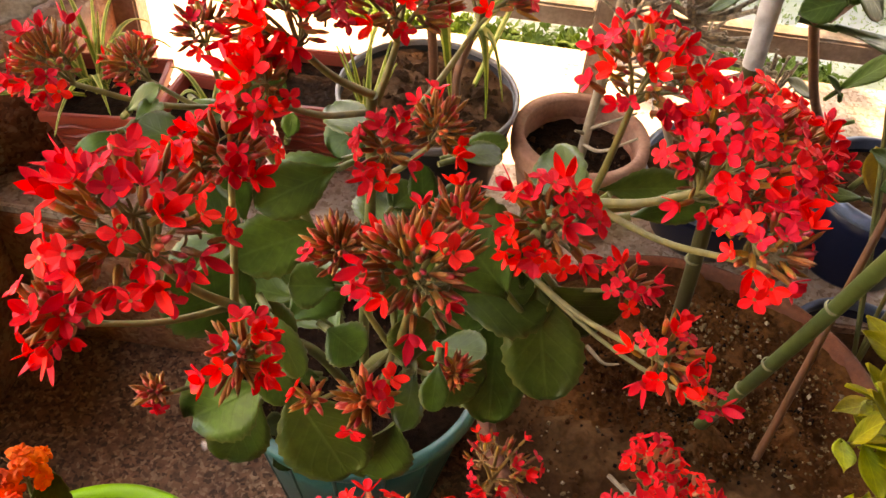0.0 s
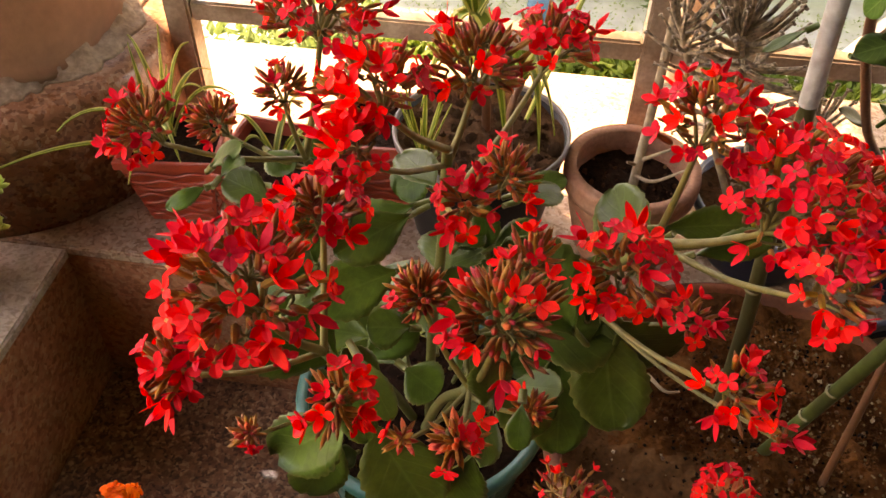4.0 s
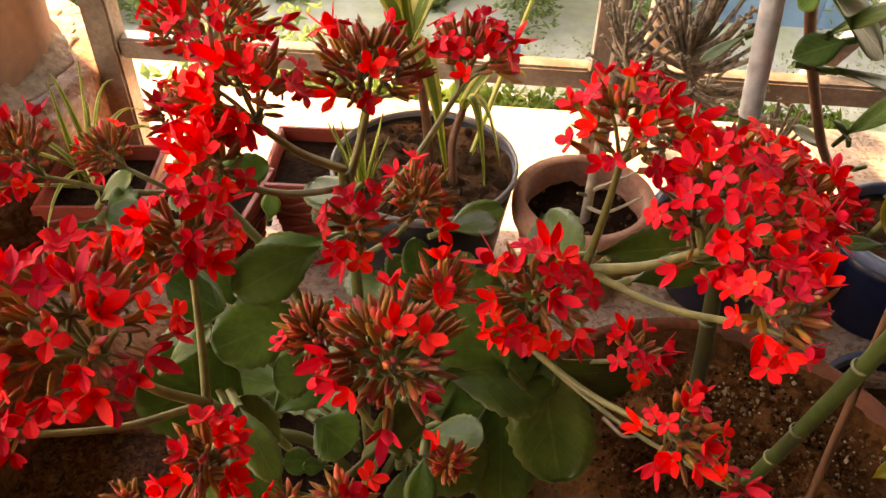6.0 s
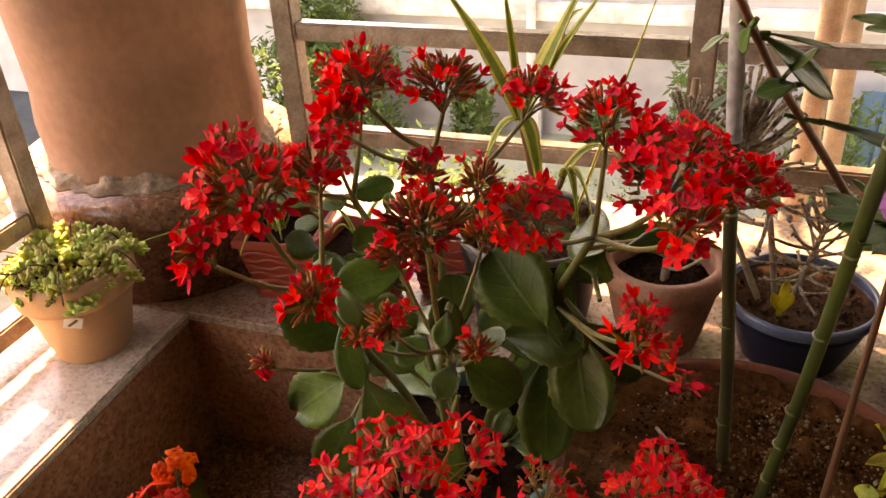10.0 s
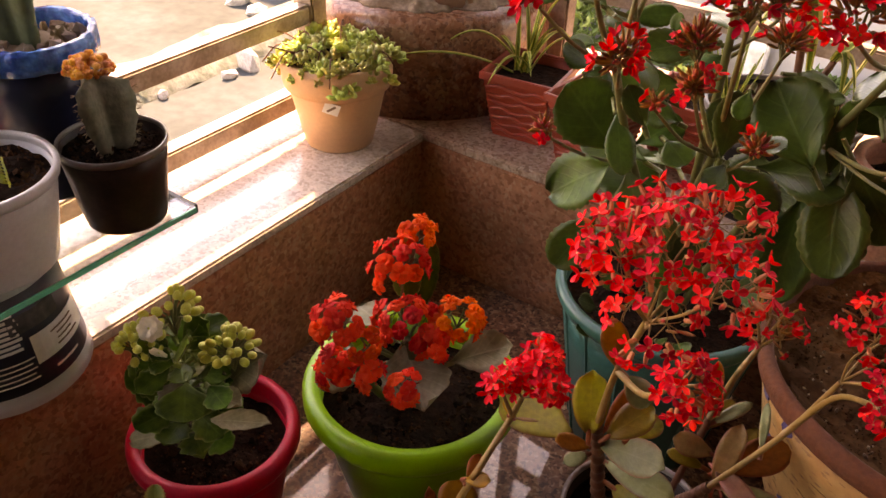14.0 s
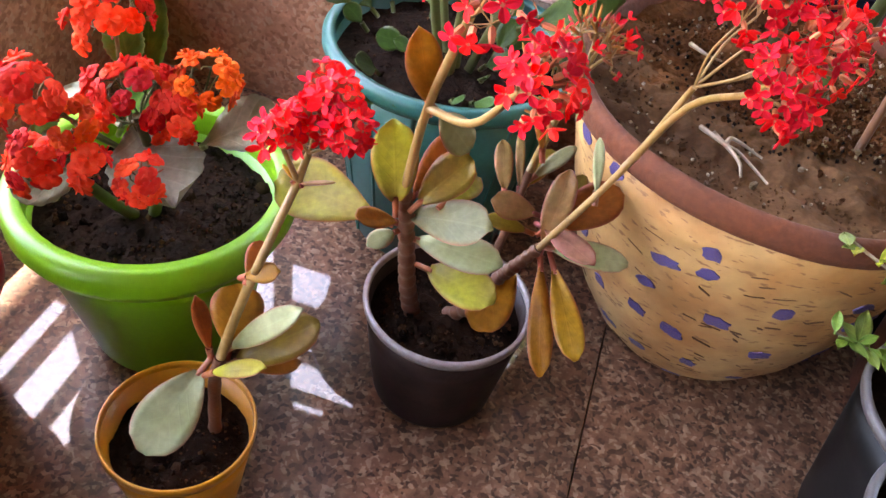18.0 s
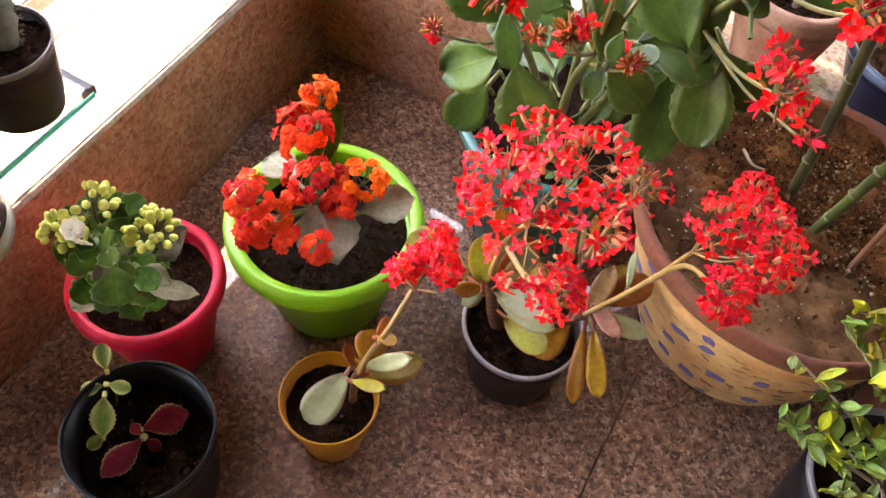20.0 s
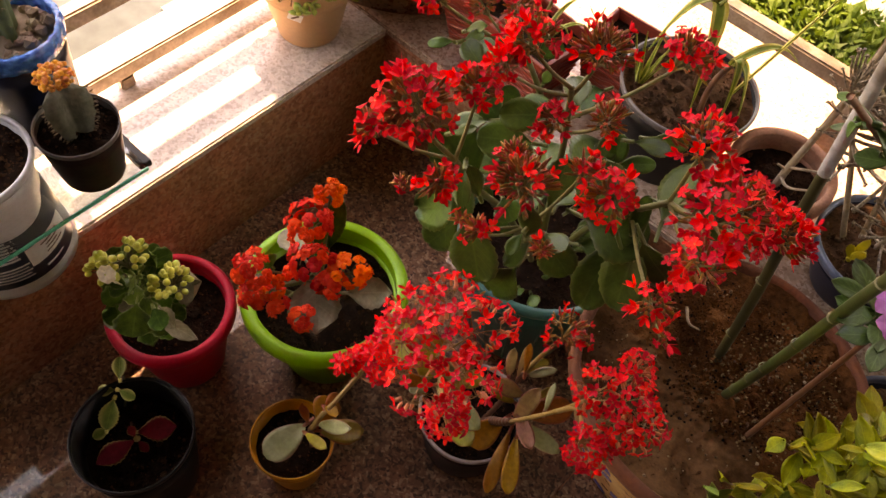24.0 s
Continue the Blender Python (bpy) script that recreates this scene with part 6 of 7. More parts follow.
for i in range(14):
    a = rng.uniform(0, 6.28); p = Vector((math.cos(a), math.sin(a), 0)) * rng.uniform(0.05, 0.1)
    b = bmesh.new(); tube(b, [succulent.location + Vector((p.x * 0.3, p.y * 0.3, 0.0)), succulent.location + p * 0.8 + Vector((0, 0, 0.03)), succulent.location + p * 1.12 + Vector((0, 0, rng.uniform(-0.01, 0.045)))], 0.0013, 0.001, 5, 4)
    wpart("runner", b, M_BROWNSTEM, succulent)
# the sticker: a small tilted square with a printed mark
sd = Vector((0.55, -0.83, 0.0)).normalized(); su = Vector((0.1, -0.15, 1)).normalized()
def decal(parent, name, c, n, u, w, h, m, depth=0.0012):
    n, u = Vector(n).normalized(), Vector(u).normalized(); s = u.cross(n).normalized(); u = n.cross(s)
    bm = bmesh.new(); box(bm, (-w / 2, -h / 2, 0), (w / 2, h / 2, depth))
    bmesh.ops.transform(bm, matrix=Matrix.Translation(c) @ Matrix((s, u, n)).transposed().to_4x4(), verts=bm.verts)
    return wpart(name, bm, m, parent, smooth=False)
sc = Vector((-0.085, -0.092, 0.308)) + sd * 0.0685
decal(peach_pot, "sticker", sc, sd + Vector((0, 0, -0.2)), su + Vector((0.3, 0.2, 0)), 0.022, 0.018, M_STICKER)
decal(peach_pot, "mark", sc + sd * 0.0012, sd + Vector((0, 0, -0.2)), su + Vector((-0.5, -0.4, 0)), 0.014, 0.003, M_STICKMARK)

# glass shelf on the upturned tub
GZ = 0.386
shelf = thing("glass_shelf", (-0.02, -0.7, GZ), "clear glass sheet with a green edge carried over the ledge", "glass shelf")
b = bmesh.new(); box(b, (-0.135, -1.3, GZ - 0.005), (0.0975, -0.503, GZ)); o = wpart("sheet", b, M_GLASS, shelf, smooth=False); o.visible_shadow = False
b = bmesh.new(); box(b, (0.098, -1.3, GZ - 0.005), (0.0995, -0.503, GZ)); wpart("edge", b, M_GLASSEDGE, shelf, "bright green polished edge", smooth=False)
clip = thing("shelf_bracket", (0.02, -0.492, GZ - 0.012), "short dark metal bracket under the glass end", "bracket")
b = bmesh.new(); box(b, (-0.15, -0.508, GZ - 0.016), (0.088, -0.492, GZ - 0.0055), bevel=0.001); wpart("arm", b, M_BLACK, clip, smooth=False)
tub = thing("upturned_tub", (-0.035, -0.655, H), "upturned plastic tub with a dark printed label", "tub")
b = bmesh.new(); lathe(b, [(0, GZ - H - 0.006), (0.062, GZ - H - 0.006), (0.0655, GZ - H - 0.01), (0.077, 0.012), (0.08, 0.01), (0.081, 0.0), (0.078, 0.0), (0.062, 0.14), (0, 0.14)], 56); part("body", b, M_CLEARPL, tub, "cloudy translucent plastic")
b = bmesh.new(); lathe(b, [(0.0775, 0.018), (0.0783, 0.018), (0.0685, 0.115), (0.0677, 0.115)], 56); part("label_band", b, M_NAVYLABEL, tub, "dark navy label band")
def band_print(a0, z, w, h, m, lift=0.0012, name="print"):
    r = 0.0785 - 0.101 * (z - 0.018) + 0.0002
    n = max(2, int(w / 0.008))
    bm = bmesh.new()
    top, low = [], []
    for s in range(n + 1):
        t = a0 - w / r / 2 + w / r * s / n
        for row, dz in ((low, -h / 2), (top, h / 2)):
            row.append([bm.verts.new((math.cos(t) * (r + dr - 0.101 * dz), math.sin(t) * (r + dr - 0.101 * dz), z + dz)) for dr in (lift, lift - 0.0008)])
    for s in range(n):
        bm.faces.new((low[s][0], low[s + 1][0], top[s + 1][0], top[s][0]))
        bm.faces.new((low[s][1], top[s][1], top[s + 1][1], low[s + 1][1]))
        bm.faces.new((top[s][0], top[s + 1][0], top[s + 1][1], top[s][1])); bm.faces.new((low[s][0], low[s][1], low[s + 1][1], low[s + 1][0]))
    part(name, bm, m, tub, smooth=False)
band_print(0.42, 0.058, 0.07, 0.03, M_STICKER, name="paper_label")
for i in range(8):
    band_print(-0.47, 0.102 - 0.0052 * i, 0.044 + 0.003 * (i % 3), 0.0026, M_STICKER)
for i in range(5):
    band_print(-0.4, 0.052 - 0.0054 * i, 0.05 - 0.006 * (i % 2), 0.001, M_STICKER)
band_print(0.1, 0.09, 0.05, 0.018, M_GREYPRINT, name="faded_picture")
for i in range(4):
    band_print(0.42 + 0.04 * (i % 2), 0.067 - 0.0055 * i, 0.03 - 0.005 * (i % 3), 0.0011, M_STICKMARK, 0.0024)
band_print(0.35, 0.03, 0.03, 0.002, M_STICKER)
white_pot = pot("white_pot", (0.032, -0.662, GZ), "white plastic pot with a leafy young plant", 0.067, 0.052, 0.088, M_WHITEPL, lip=0.003, lip_h=0.006, soil_z=0.86, wall=0.0025)
cactus_pot = pot("cactus_pot", (0.06, -0.549, GZ), "black plastic pot with a grafted cactus", 0.0465, 0.036, 0.079, M_BROWNPL, M_GREYRIM, lip=0.0006, lip_h=0.0035, soil_z=0.86, wall=0.0018)
scatter(cactus_pot, (0.06, -0.549), 0.037, GZ + 0.07, 50, 0.0012, 0.0026, [PEBD], 31, "grit")
tall_pot = pot("blue_pot", (-0.042, -0.545, GZ), "tall dark blue pot edged with bright blue wrap", 0.0565, 0.046, 0.15, M_BLUEPL, M_BLUEWRAP, lip=0.0035, lip_h=0.018, soil=M_GRAVEL, soil_z=0.88, seg=140, crinkle=0.016)
PEBG = PEB.copy(); PEBG.materials.clear(); PEBG.materials.append(M_GRAVEL)
scatter(tall_pot, (-0.042, -0.545), 0.046, GZ + 0.135, 60, 0.004, 0.0075, [PEBG], 32, "stone")


SPINE = bud_mesh("spine", 1.0, 0.065, M_TWIG, M_TWIG)


def cactus(name, label, at, h, r, ribs, m, lean, foot=0.72, valley=0.42, turn=0.0):
    t = thing(name, at, label, "cactus")
    bm = bmesh.new()
    rings = []
    for i in range(12):
        u = i / 11
        prof = (foot + (1.22 - foot) * math.sin(math.pi * min(1, u * 0.9 + 0.12) * (1 if foot > 0.5 else 0.62))) * (1 if u < 0.86 else math.sqrt(max(0.02, 1 - ((u - 0.86) / 0.145) ** 2)))
        ring = []
        for k in range(ribs * 6):
            a = 2 * math.pi * k / (ribs * 6)
            rr = r * prof * (valley + (1.14 - valley) * abs(math.cos(a * ribs / 2)) ** (1.1 / valley)) * (1 + 0.05 * math.sin(u * 44)); a += turn
            ring.append(bm.verts.new(Vector((rr * math.cos(a), rr * math.sin(a), h * u)) + Vector(lean) * u))
        if rings:
            p = rings[-1]; n = len(ring)
            for k in range(n):
                bm.faces.new((p[k], p[(k + 1) % n], ring[(k + 1) % n], ring[k]))
        rings.append(ring)
    bm.faces.new(rings[-1])
    part("stem", bm, m, t)
    if ribs:
        rg = random.Random(5)
        for k in range(ribs):
            for i in range(1, 11):
                a = 2 * math.pi * k / ribs + turn; u = i / 11; w = r * 1.12 * (foot + (1.2 - foot) * math.sin(math.pi * min(1, u * 0.9 + 0.12) * (1 if foot > 0.5 else 0.62)))
                p = Vector((w * math.cos(a), w * math.sin(a), h * u)) + Vector(lean) * u
                for s in range(3):
                    d = Vector((math.cos(a) + rg.uniform(-.5, .5), math.sin(a) + rg.uniform(-.5, .5), rg.uniform(-.4, .6))).normalized()
                    o = new("spine", SPINE); o.parent = t
                    o.matrix_basis = orient(p, d, 0, 0.006)
    return t


graft = cactus("grafted_cactus", "grey-green cactus stock grafted with an orange cap", (0.064, -0.551, GZ + 0.064), 0.07, 0.021, 3, M_CACTUS, (-0.014, 0.003, 0), 0.34, 0.2, 0.9)
rng = random.Random(8)
kb = bmesh.new(); bmesh.ops.create_icosphere(kb, subdivisions=2, radius=1)
KNOB = bpy.data.meshes.new("knob"); kb.to_mesh(KNOB); kb.free(); KNOB.materials.append(M_ORCAP)
for p in KNOB.polygons:
    p.use_smooth = True
for i in range(150):
    d = Vector((rng.gauss(0, 1), rng.gauss(0, 1), abs(rng.gauss(0.2, 0.7)))).normalized()
    o = new("knob", KNOB); o.parent = graft
    o.matrix_basis = Matrix.Translation(Vector((-0.018, 0.004, 0.073)) + Vector((d.x * 0.022, d.y * 0.02, d.z * 0.014)) * rng.uniform(0.6, 1)) @ Matrix.Scale(rng.uniform(0.0017, 0.0034), 4)
cactus("column_cactus", "tall green ribbed cactus with dark thorns", (-0.047, -0.545, GZ + 0.13), 0.3, 0.02, 3, M_CACTUS2, (-0.01, 0.0, 0))
rng = random.Random(3)
young = thing("seedling", (-0.005, -0.69, GZ + 0.074), "leafy dark green seedling in the white pot", "plant")
for i in range(26):
    a = rng.uniform(0, 6.28); s = rng.uniform(0.015, 0.04); bz = rng.uniform(0.0, 0.05)
    c0 = Vector((-0.005, -0.69, GZ + 0.074 + bz)) + Vector((rng.uniform(-.02, .02), rng.uniform(-.02, .02), 0))
    d = Vector((math.cos(a), math.sin(a), rng.uniform(0.2, 1.2))).normalized()
    leaf(young, c0, c0 + d * s, s * 0.5, (rng.uniform(-.3, .3), rng.uniform(-.3, .3), 1), M_BIGLEAF, scallop=0, thick=0.0015, petiole=0.004)
fern = thing("fern_sprig", (0.06, -0.645, GZ + 0.076), "tiny yellow-green fern sprig in dark soil", "plant")
for i in range(9):
    for sgn in (-1, 1):
        p = Vector((0.06, -0.645, GZ + 0.078 + i * 0.003))
        leaf(fern, p, p + Vector((0.009 * sgn, -0.004, 0.002)), 0.003, (0.2, -0.8, 0.5), M_BUSH, scallop=0, thick=0.0006, petiole=0)
red_trough = thing("red_trough", (-0.115, -0.72, GZ), "red rectangular plastic pot with dark soil", "plant pot")
b = bmesh.new(); box(b, (-0.04, -0.1, 0), (0.02, 0.06, 0.1), bevel=0.003); part("body", b, M_RED, red_trough, smooth=False)
b = bmesh.new(); box(b, (-0.043, -0.103, 0.1005), (0.023, 0.063, 0.106), bevel=0.002); part("rim", b, M_WHITEPL, red_trough, smooth=False)
b = bmesh.new(); box(b, (-0.036, -0.096, 0.1065), (0.016, 0.056, 0.109)); part("soil", b, M_SOIL, red_trough, smooth=False)


# ---- along the back ledge ----
def basket(at, turn, first=None):
    """A square ribbed pot, wider at the top."""
    t = thing("red_square_pot", at, "red square plastic pot with a woven relief", "plant pot", "red square pots on the back ledge")
    w0, w1, h = 0.038, 0.054, 0.1
    sq = lambda w: [Vector((x * w, y * w, 0)) for x, y in ((-1, -1), (1, -1), (1, 1), (-1, 1))]
    bm = bmesh.new()
    def ring(w, z):
        return [bm.verts.new(v + Vector((0, 0, z))) for v in sq(w)]
    rs = [ring(w0, 0), ring(w1, h), ring(w1 - 0.003, h), ring(w0 - 0.003, 0.006)]
    for p, q in zip(rs, rs[1:]):
        for k in range(4):
            bm.faces.new((p[k], p[(k + 1) % 4], q[(k + 1) % 4], q[k]))
    bm.faces.new(list(reversed(rs[0]))); bm.faces.new(rs[-1])
    part("body", bm, M_REDCLAY, t, smooth=False)
    bm = bmesh.new()
    for lo, hi in (((-w1 - 0.004, -w1 - 0.004, h - 0.008), (w1 + 0.004, -w1 + 0.002, h + 0.003)), ((-w1 - 0.004, w1 - 0.002, h - 0.008), (w1 + 0.004, w1 + 0.004, h + 0.003)), ((-w1 - 0.004, -w1 + 0.0021, h - 0.008), (-w1 + 0.002, w1 - 0.0021, h + 0.003)), ((w1 - 0.002, -w1 + 0.0021, h - 0.008), (w1 + 0.004, w1 - 0.0021, h + 0.003))):
        box(bm, lo, hi, bevel=0.001)
    part("rim", bm, M_REDCLAY, t, smooth=False)
    rg = random.Random(2)
    for side in range(4):
        for row in range(7):
            z = 0.01 + row * 0.012; w = w0 + (w1 - w0) * z / h
            bm = bmesh.new()
            tube(bm, [(-w + 0.003 + (2 * w - 0.006) * i / 5, -w - 0.0006, z + 0.003 * math.sin(i * 2.2 + row * 1.9)) for i in range(6)], 0.0028, 0.0028, 5, 3)
            o = part("rib", bm, M_REDCLAY, t)
            o.rotation_euler = (0, 0, side * math.pi / 2)
    bm = bmesh.new(); box(bm, (-w1 + 0.006, -w1 + 0.006, h - 0.02), (w1 - 0.006, w1 - 0.006, h - 0.012)); part("soil", bm, M_SOIL, t, smooth=False)
    t.rotation_euler = (0, 0, turn)
    return t


bk = basket((0.118, 0.105, H), 0.12)
for p, tn in (((0.238, 0.09, H), -0.1), ((0.345, 0.17, H), 0.05)):
    c = copy_thing(bk, Matrix.Translation(p) @ Matrix.Rotation(tn, 4, "Z"))


def strap(plant, base, tip, width, arch, variegated=True, seed=0):
    """A long arching leaf, channelled, with cream edges."""
    base, tip = Vector(base), Vector(tip)
    bm = bmesh.new(); n = 12
    mid = (base + tip) / 2 + Vector((0, 0, arch))
    side = (tip - base).cross(Vector((0, 0, 1)))
    side = side.normalized() if side.length > 1e-4 else Vector((1, 0, 0))
    rows = []
    for i in range(n):
        u = i / (n - 1)
        c = base * (1 - u) ** 2 + mid * 2 * u * (1 - u) + tip * u * u
        d = ((mid - base) * (1 - u) + (tip - mid) * u).normalized()
        up = side.cross(d).normalized()
        w = width / 2 * (0.55 + 0.45 * math.sin(math.pi * min(1, u + 0.25))) * (1 - u ** 4) + 0.0004
        row = []
        for v in (-1, -0.5, 0, 0.5, 1):
            row.append((bm.verts.new(c + side * (v * w) + up * (abs(v) * w * 0.35 + 0.0006)), bm.verts.new(c + side * (v * w) + up * (abs(v) * w * 0.35 - 0.0006))))
        rows.append(row)
    for p, q in zip(rows, rows[1:]):
        for k in range(4):
            f = bm.faces.new((p[k][0], q[k][0], q[k + 1][0], p[k + 1][0])); f2 = bm.faces.new((p[k][1], p[k + 1][1], q[k + 1][1], q[k][1]))
            f.material_index = f2.material_index = 1 if variegated and k in (0, 3) else 0
        bm.faces.new((p[0][0], p[0][1], q[0][1], q[0][0])); bm.faces.new((p[4][0], q[4][0], q[4][1], p[4][1]))
    return wpart("leaf", bm, [M_STRAP, M_VARIEG], plant)


rng = random.Random(17)
for k, (cx, cy, n, hgt, sp) in enumerate(((0.1, 0.115, 9, 0.13, 0.12), (0.24, 0.1, 6, 0.08, 0.07))):
    sp_plant = thing("spider_plant", (cx, cy, H + 0.085), "spider plant with thin striped leaves in a red pot", "plant")
    for i in range(n):
        a = i * 2.4 + 0.5; r = sp * rng.uniform(0.4, 1.0)
        strap(sp_plant, (cx + rng.uniform(-.01, .01), cy + rng.uniform(-.01, .01), H + 0.085), (cx + r * math.cos(a), cy + r * math.sin(a), H + 0.085 + hgt * rng.uniform(0.25, 1.1) * (1 - 0.5 * r / sp)), rng.uniform(0.005, 0.009), hgt * 0.5)
for p0, p1, ar in (((0.09, 0.1, 0.315), (-0.06, -0.02, 0.335), 0.04), ((0.1, 0.12, 0.315), (0.11, 0.14, 0.45), 0.0), ((0.1, 0.12, 0.315), (0.125, 0.11, 0.42), 0.0), ((0.09, 0.11, 0.315), (0.075, 0.13, 0.43), 0.0)):
    strap(sp_plant, p0, p1, 0.007, ar)

drac = thing("striped_dracaena", (0.475, 0.14, H + 0.12), "small dracaena with yellow-striped arching leaves", "plant")
b = bmesh.new(); tube(b, [(0.475, 0.14, 0.33), (0.47, 0.135, 0.42), (0.457, 0.125, 0.505)], 0.0055, 0.0045, 9, 5); wpart("stem", b, M_BROWNSTEM, drac)
b = bmesh.new(); tube(b, [(0.505, 0.1, 0.33), (0.5, 0.11, 0.4), (0.51, 0.12, 0.44)], 0.0045, 0.004, 8, 5); wpart("stem", b, M_BROWNSTEM, drac)
TOP, SIDE = (0.457, 0.125, 0.505), (0.51, 0.12, 0.44)
for p0, p1, w, ar in ((TOP, (0.33, 0.22, 0.64), 0.022, 0.02), (TOP, (0.525, 0.2, 0.68), 0.024, 0.0), (TOP, (0.55, 0.19, 0.66), 0.018, 0.02), (TOP, (0.425, 0.16, 0.68), 0.011, 0.0), (TOP, (0.5, 0.065, 0.39), 0.02, 0.08), (TOP, (0.41, 0.08, 0.42), 0.014, 0.07), (TOP, (0.50, 0.28, 0.6), 0.018, 0.06), (SIDE, (0.55, 0.12, 0.37), 0.015, 0.07), (SIDE, (0.535, 0.1, 0.36), 0.012, 0.09), (SIDE, (0.57, 0.2, 0.43), 0.013, 0.06), ((0.515, 0.155, 0.345), (0.605, 0.165, 0.66), 0.015, 0.0)):
    strap(drac, p0, p1, w, ar)
for i in range(8):
    a = i * 0.8; strap(drac, (0.41, 0.09, 0.335), (0.41 + 0.03 * math.cos(a), 0.09 + 0.03 * math.sin(a), 0.42 + 0.012 * (i % 3)), 0.006, 0.0)
PEBLIT = PEB.copy(); PEBLIT.materials.clear(); PEBLIT.materials.append(M_LITSOIL)
scatter(drac_pot, (0.47, 0.125), 0.085, H + 0.129, 90, 0.003, 0.0075, [PEBLIT], 41, "clod")
crumbs(drac_pot, (0.47, 0.125), 0.085, H + 0.129, 500, 0.001, 0.003, M_LITSOIL, 74)
crumbs(old_pot, (0.639, 0.112), 0.056, H + 0.092, 300, 0.001, 0.0024, M_SOIL, 75)
crumbs(blue_pot, (0.80, 0.125), 0.07, H + 0.077, 400, 0.001, 0.0024, M_LITSOIL, 76)
crumbs(cactus_pot, (0.06, -0.549), 0.038, GZ + 0.07, 250, 0.0008, 0.002, M_SOIL, 77)
crumbs(white_pot, (0.032, -0.662), 0.058, GZ + 0.077, 350, 0.001, 0.0026, M_DRYSOIL, 78)

stake = thing("dry_stick", (0.641, 0.1, 0.32), "dry brown stick with side twigs stuck in soil", "stick")
b = bmesh.new(); tube(b, [(0.641, 0.1, 0.3), (0.644, 0.112, 0.36), (0.65, 0.14, 0.45), (0.652, 0.16, 0.56)], 0.0055, 0.0045, 8, 5); wpart("stick", b, M_TWIG, stake)
for q in (((0.645, 0.112, 0.355), (0.655, 0.1, 0.372), (0.685, 0.09, 0.40)), ((0.642, 0.104, 0.34), (0.66, 0.085, 0.35), (0.69, 0.075, 0.38)), ((0.643, 0.11, 0.35), (0.63, 0.1, 0.36))):
    b = bmesh.new(); tube(b, q, 0.0025, 0.0015, 6, 4); wpart("twig", b, M_TWIG, stake)
scatter(old_pot, (0.639, 0.112), 0.055, H + 0.093, 50, 0.0015, 0.004, [PEBD, PEBD, PEB], 42, "clod")
scatter(blue_pot, (0.80, 0.125), 0.07, H + 0.078, 70, 0.0015, 0.004, [PEBD, PEBD, PEB], 43, "clod")
sprout = thing("pale_sprout", (0.775, 0.08, 0.31), "pale yellow-green sprout in the blue pot", "plant")
for p1, w in (((0.785, 0.07, 0.345), 0.014), ((0.765, 0.075, 0.34), 0.012), ((0.78, 0.085, 0.352), 0.012)):
    leaf(sprout, (0.775, 0.08, 0.312), p1, w, (0.2, -0.8, 0.5), M_YELLEAF, scallop=0, thick=0.0015)

# mother-of-millions: stems ringed with thin rod-like leaves
rb = bmesh.new(); tube(rb, [(0, 0, 0), (0.03, 0, 0.004), (0.062, 0, 0.016)], 0.0029, 0.002, 6, 4)
for k in range(4):
    bmesh.ops.create_icosphere(rb, subdivisions=1, radius=0.0022, matrix=Matrix.Translation((0.062 + 0.001 * k, 0.002 * math.cos(k * 1.6), 0.016 + 0.002 * math.sin(k * 1.6))))
ROD = bpy.data.meshes.new("rod_leaf"); rb.to_mesh(ROD); rb.free(); ROD.materials.append(M_PENCIL)
for k, (pts, n, s0) in enumerate(((((0.775, 0.125, 0.29), (0.748, 0.14, 0.42), (0.722, 0.128, 0.48), (0.708, 0.115, 0.53)), 74, 1.25), (((0.76, 0.11, 0.29), (0.7, 0.115, 0.42), (0.665, 0.105, 0.49), (0.65, 0.1, 0.53)), 40, 0.85), (((0.79, 0.13, 0.29), (0.8, 0.12, 0.35), (0.815, 0.12, 0.43)), 40, 0.9))):
    mm = thing("pencil_plant", pts[0], "greyish succulent with many rod-shaped mottled leaves", "plant")
    b = bmesh.new(); line = tube(b, pts, 0.0042, 0.003, 8, 8); wpart("stem", b, M_TWIG, mm)
    rg = random.Random(60 + k)
    for i in range(n):
        u = 0.2 + 0.8 * (i / n) ** 0.55
        p = line[min(len(line) - 1, int(u * (len(line) - 1)))]
        o = new("rod_leaf", ROD); o.parent = mm
        o.matrix_basis = Matrix.Translation(p - Vector(pts[0])) @ Euler((rg.uniform(-.3, .3), 0.35 - 1.35 * max(0, u - 0.45) / 0.55 + rg.uniform(-0.2, 0.2), i * 2.4 + rg.uniform(-.3, .3))).to_matrix().to_4x4() @ Matrix.Scale(s0 * rg.uniform(0.8, 1.1) * (1 - 0.2 * u), 4)

# second and third blue pots with leafy plants
blue2 = pot("blue_glazed_pot", (0.968, 0.11, H), "blue glazed pot with pale worn rim", 0.074, 0.058, 0.115, M_BLUE, M_BLUEWHITE, lip=0.004, lip_h=0.012, soil=M_DRYSOIL)
scatter(blue2, (0.968, 0.11), 0.06, H + 0.1, 40, 0.0015, 0.004, [PEBD, PEB], 44, "clod")
plumeria = thing("broad_leaf_shrub", (0.96, 0.12, 0.32), "shrub with brown stem and broad green leaves", "plant")
b = bmesh.new(); tube(b, [(0.925, 0.114, 0.31), (0.892, 0.114, 0.374), (0.831, 0.050, 0.464), (0.760, -0.060, 0.593), (0.716, -0.140, 0.677), (0.681, -0.220, 0.760)], 0.0052, 0.003, 9, 6); wpart("stem", b, M_BROWNSTEM, plumeria)
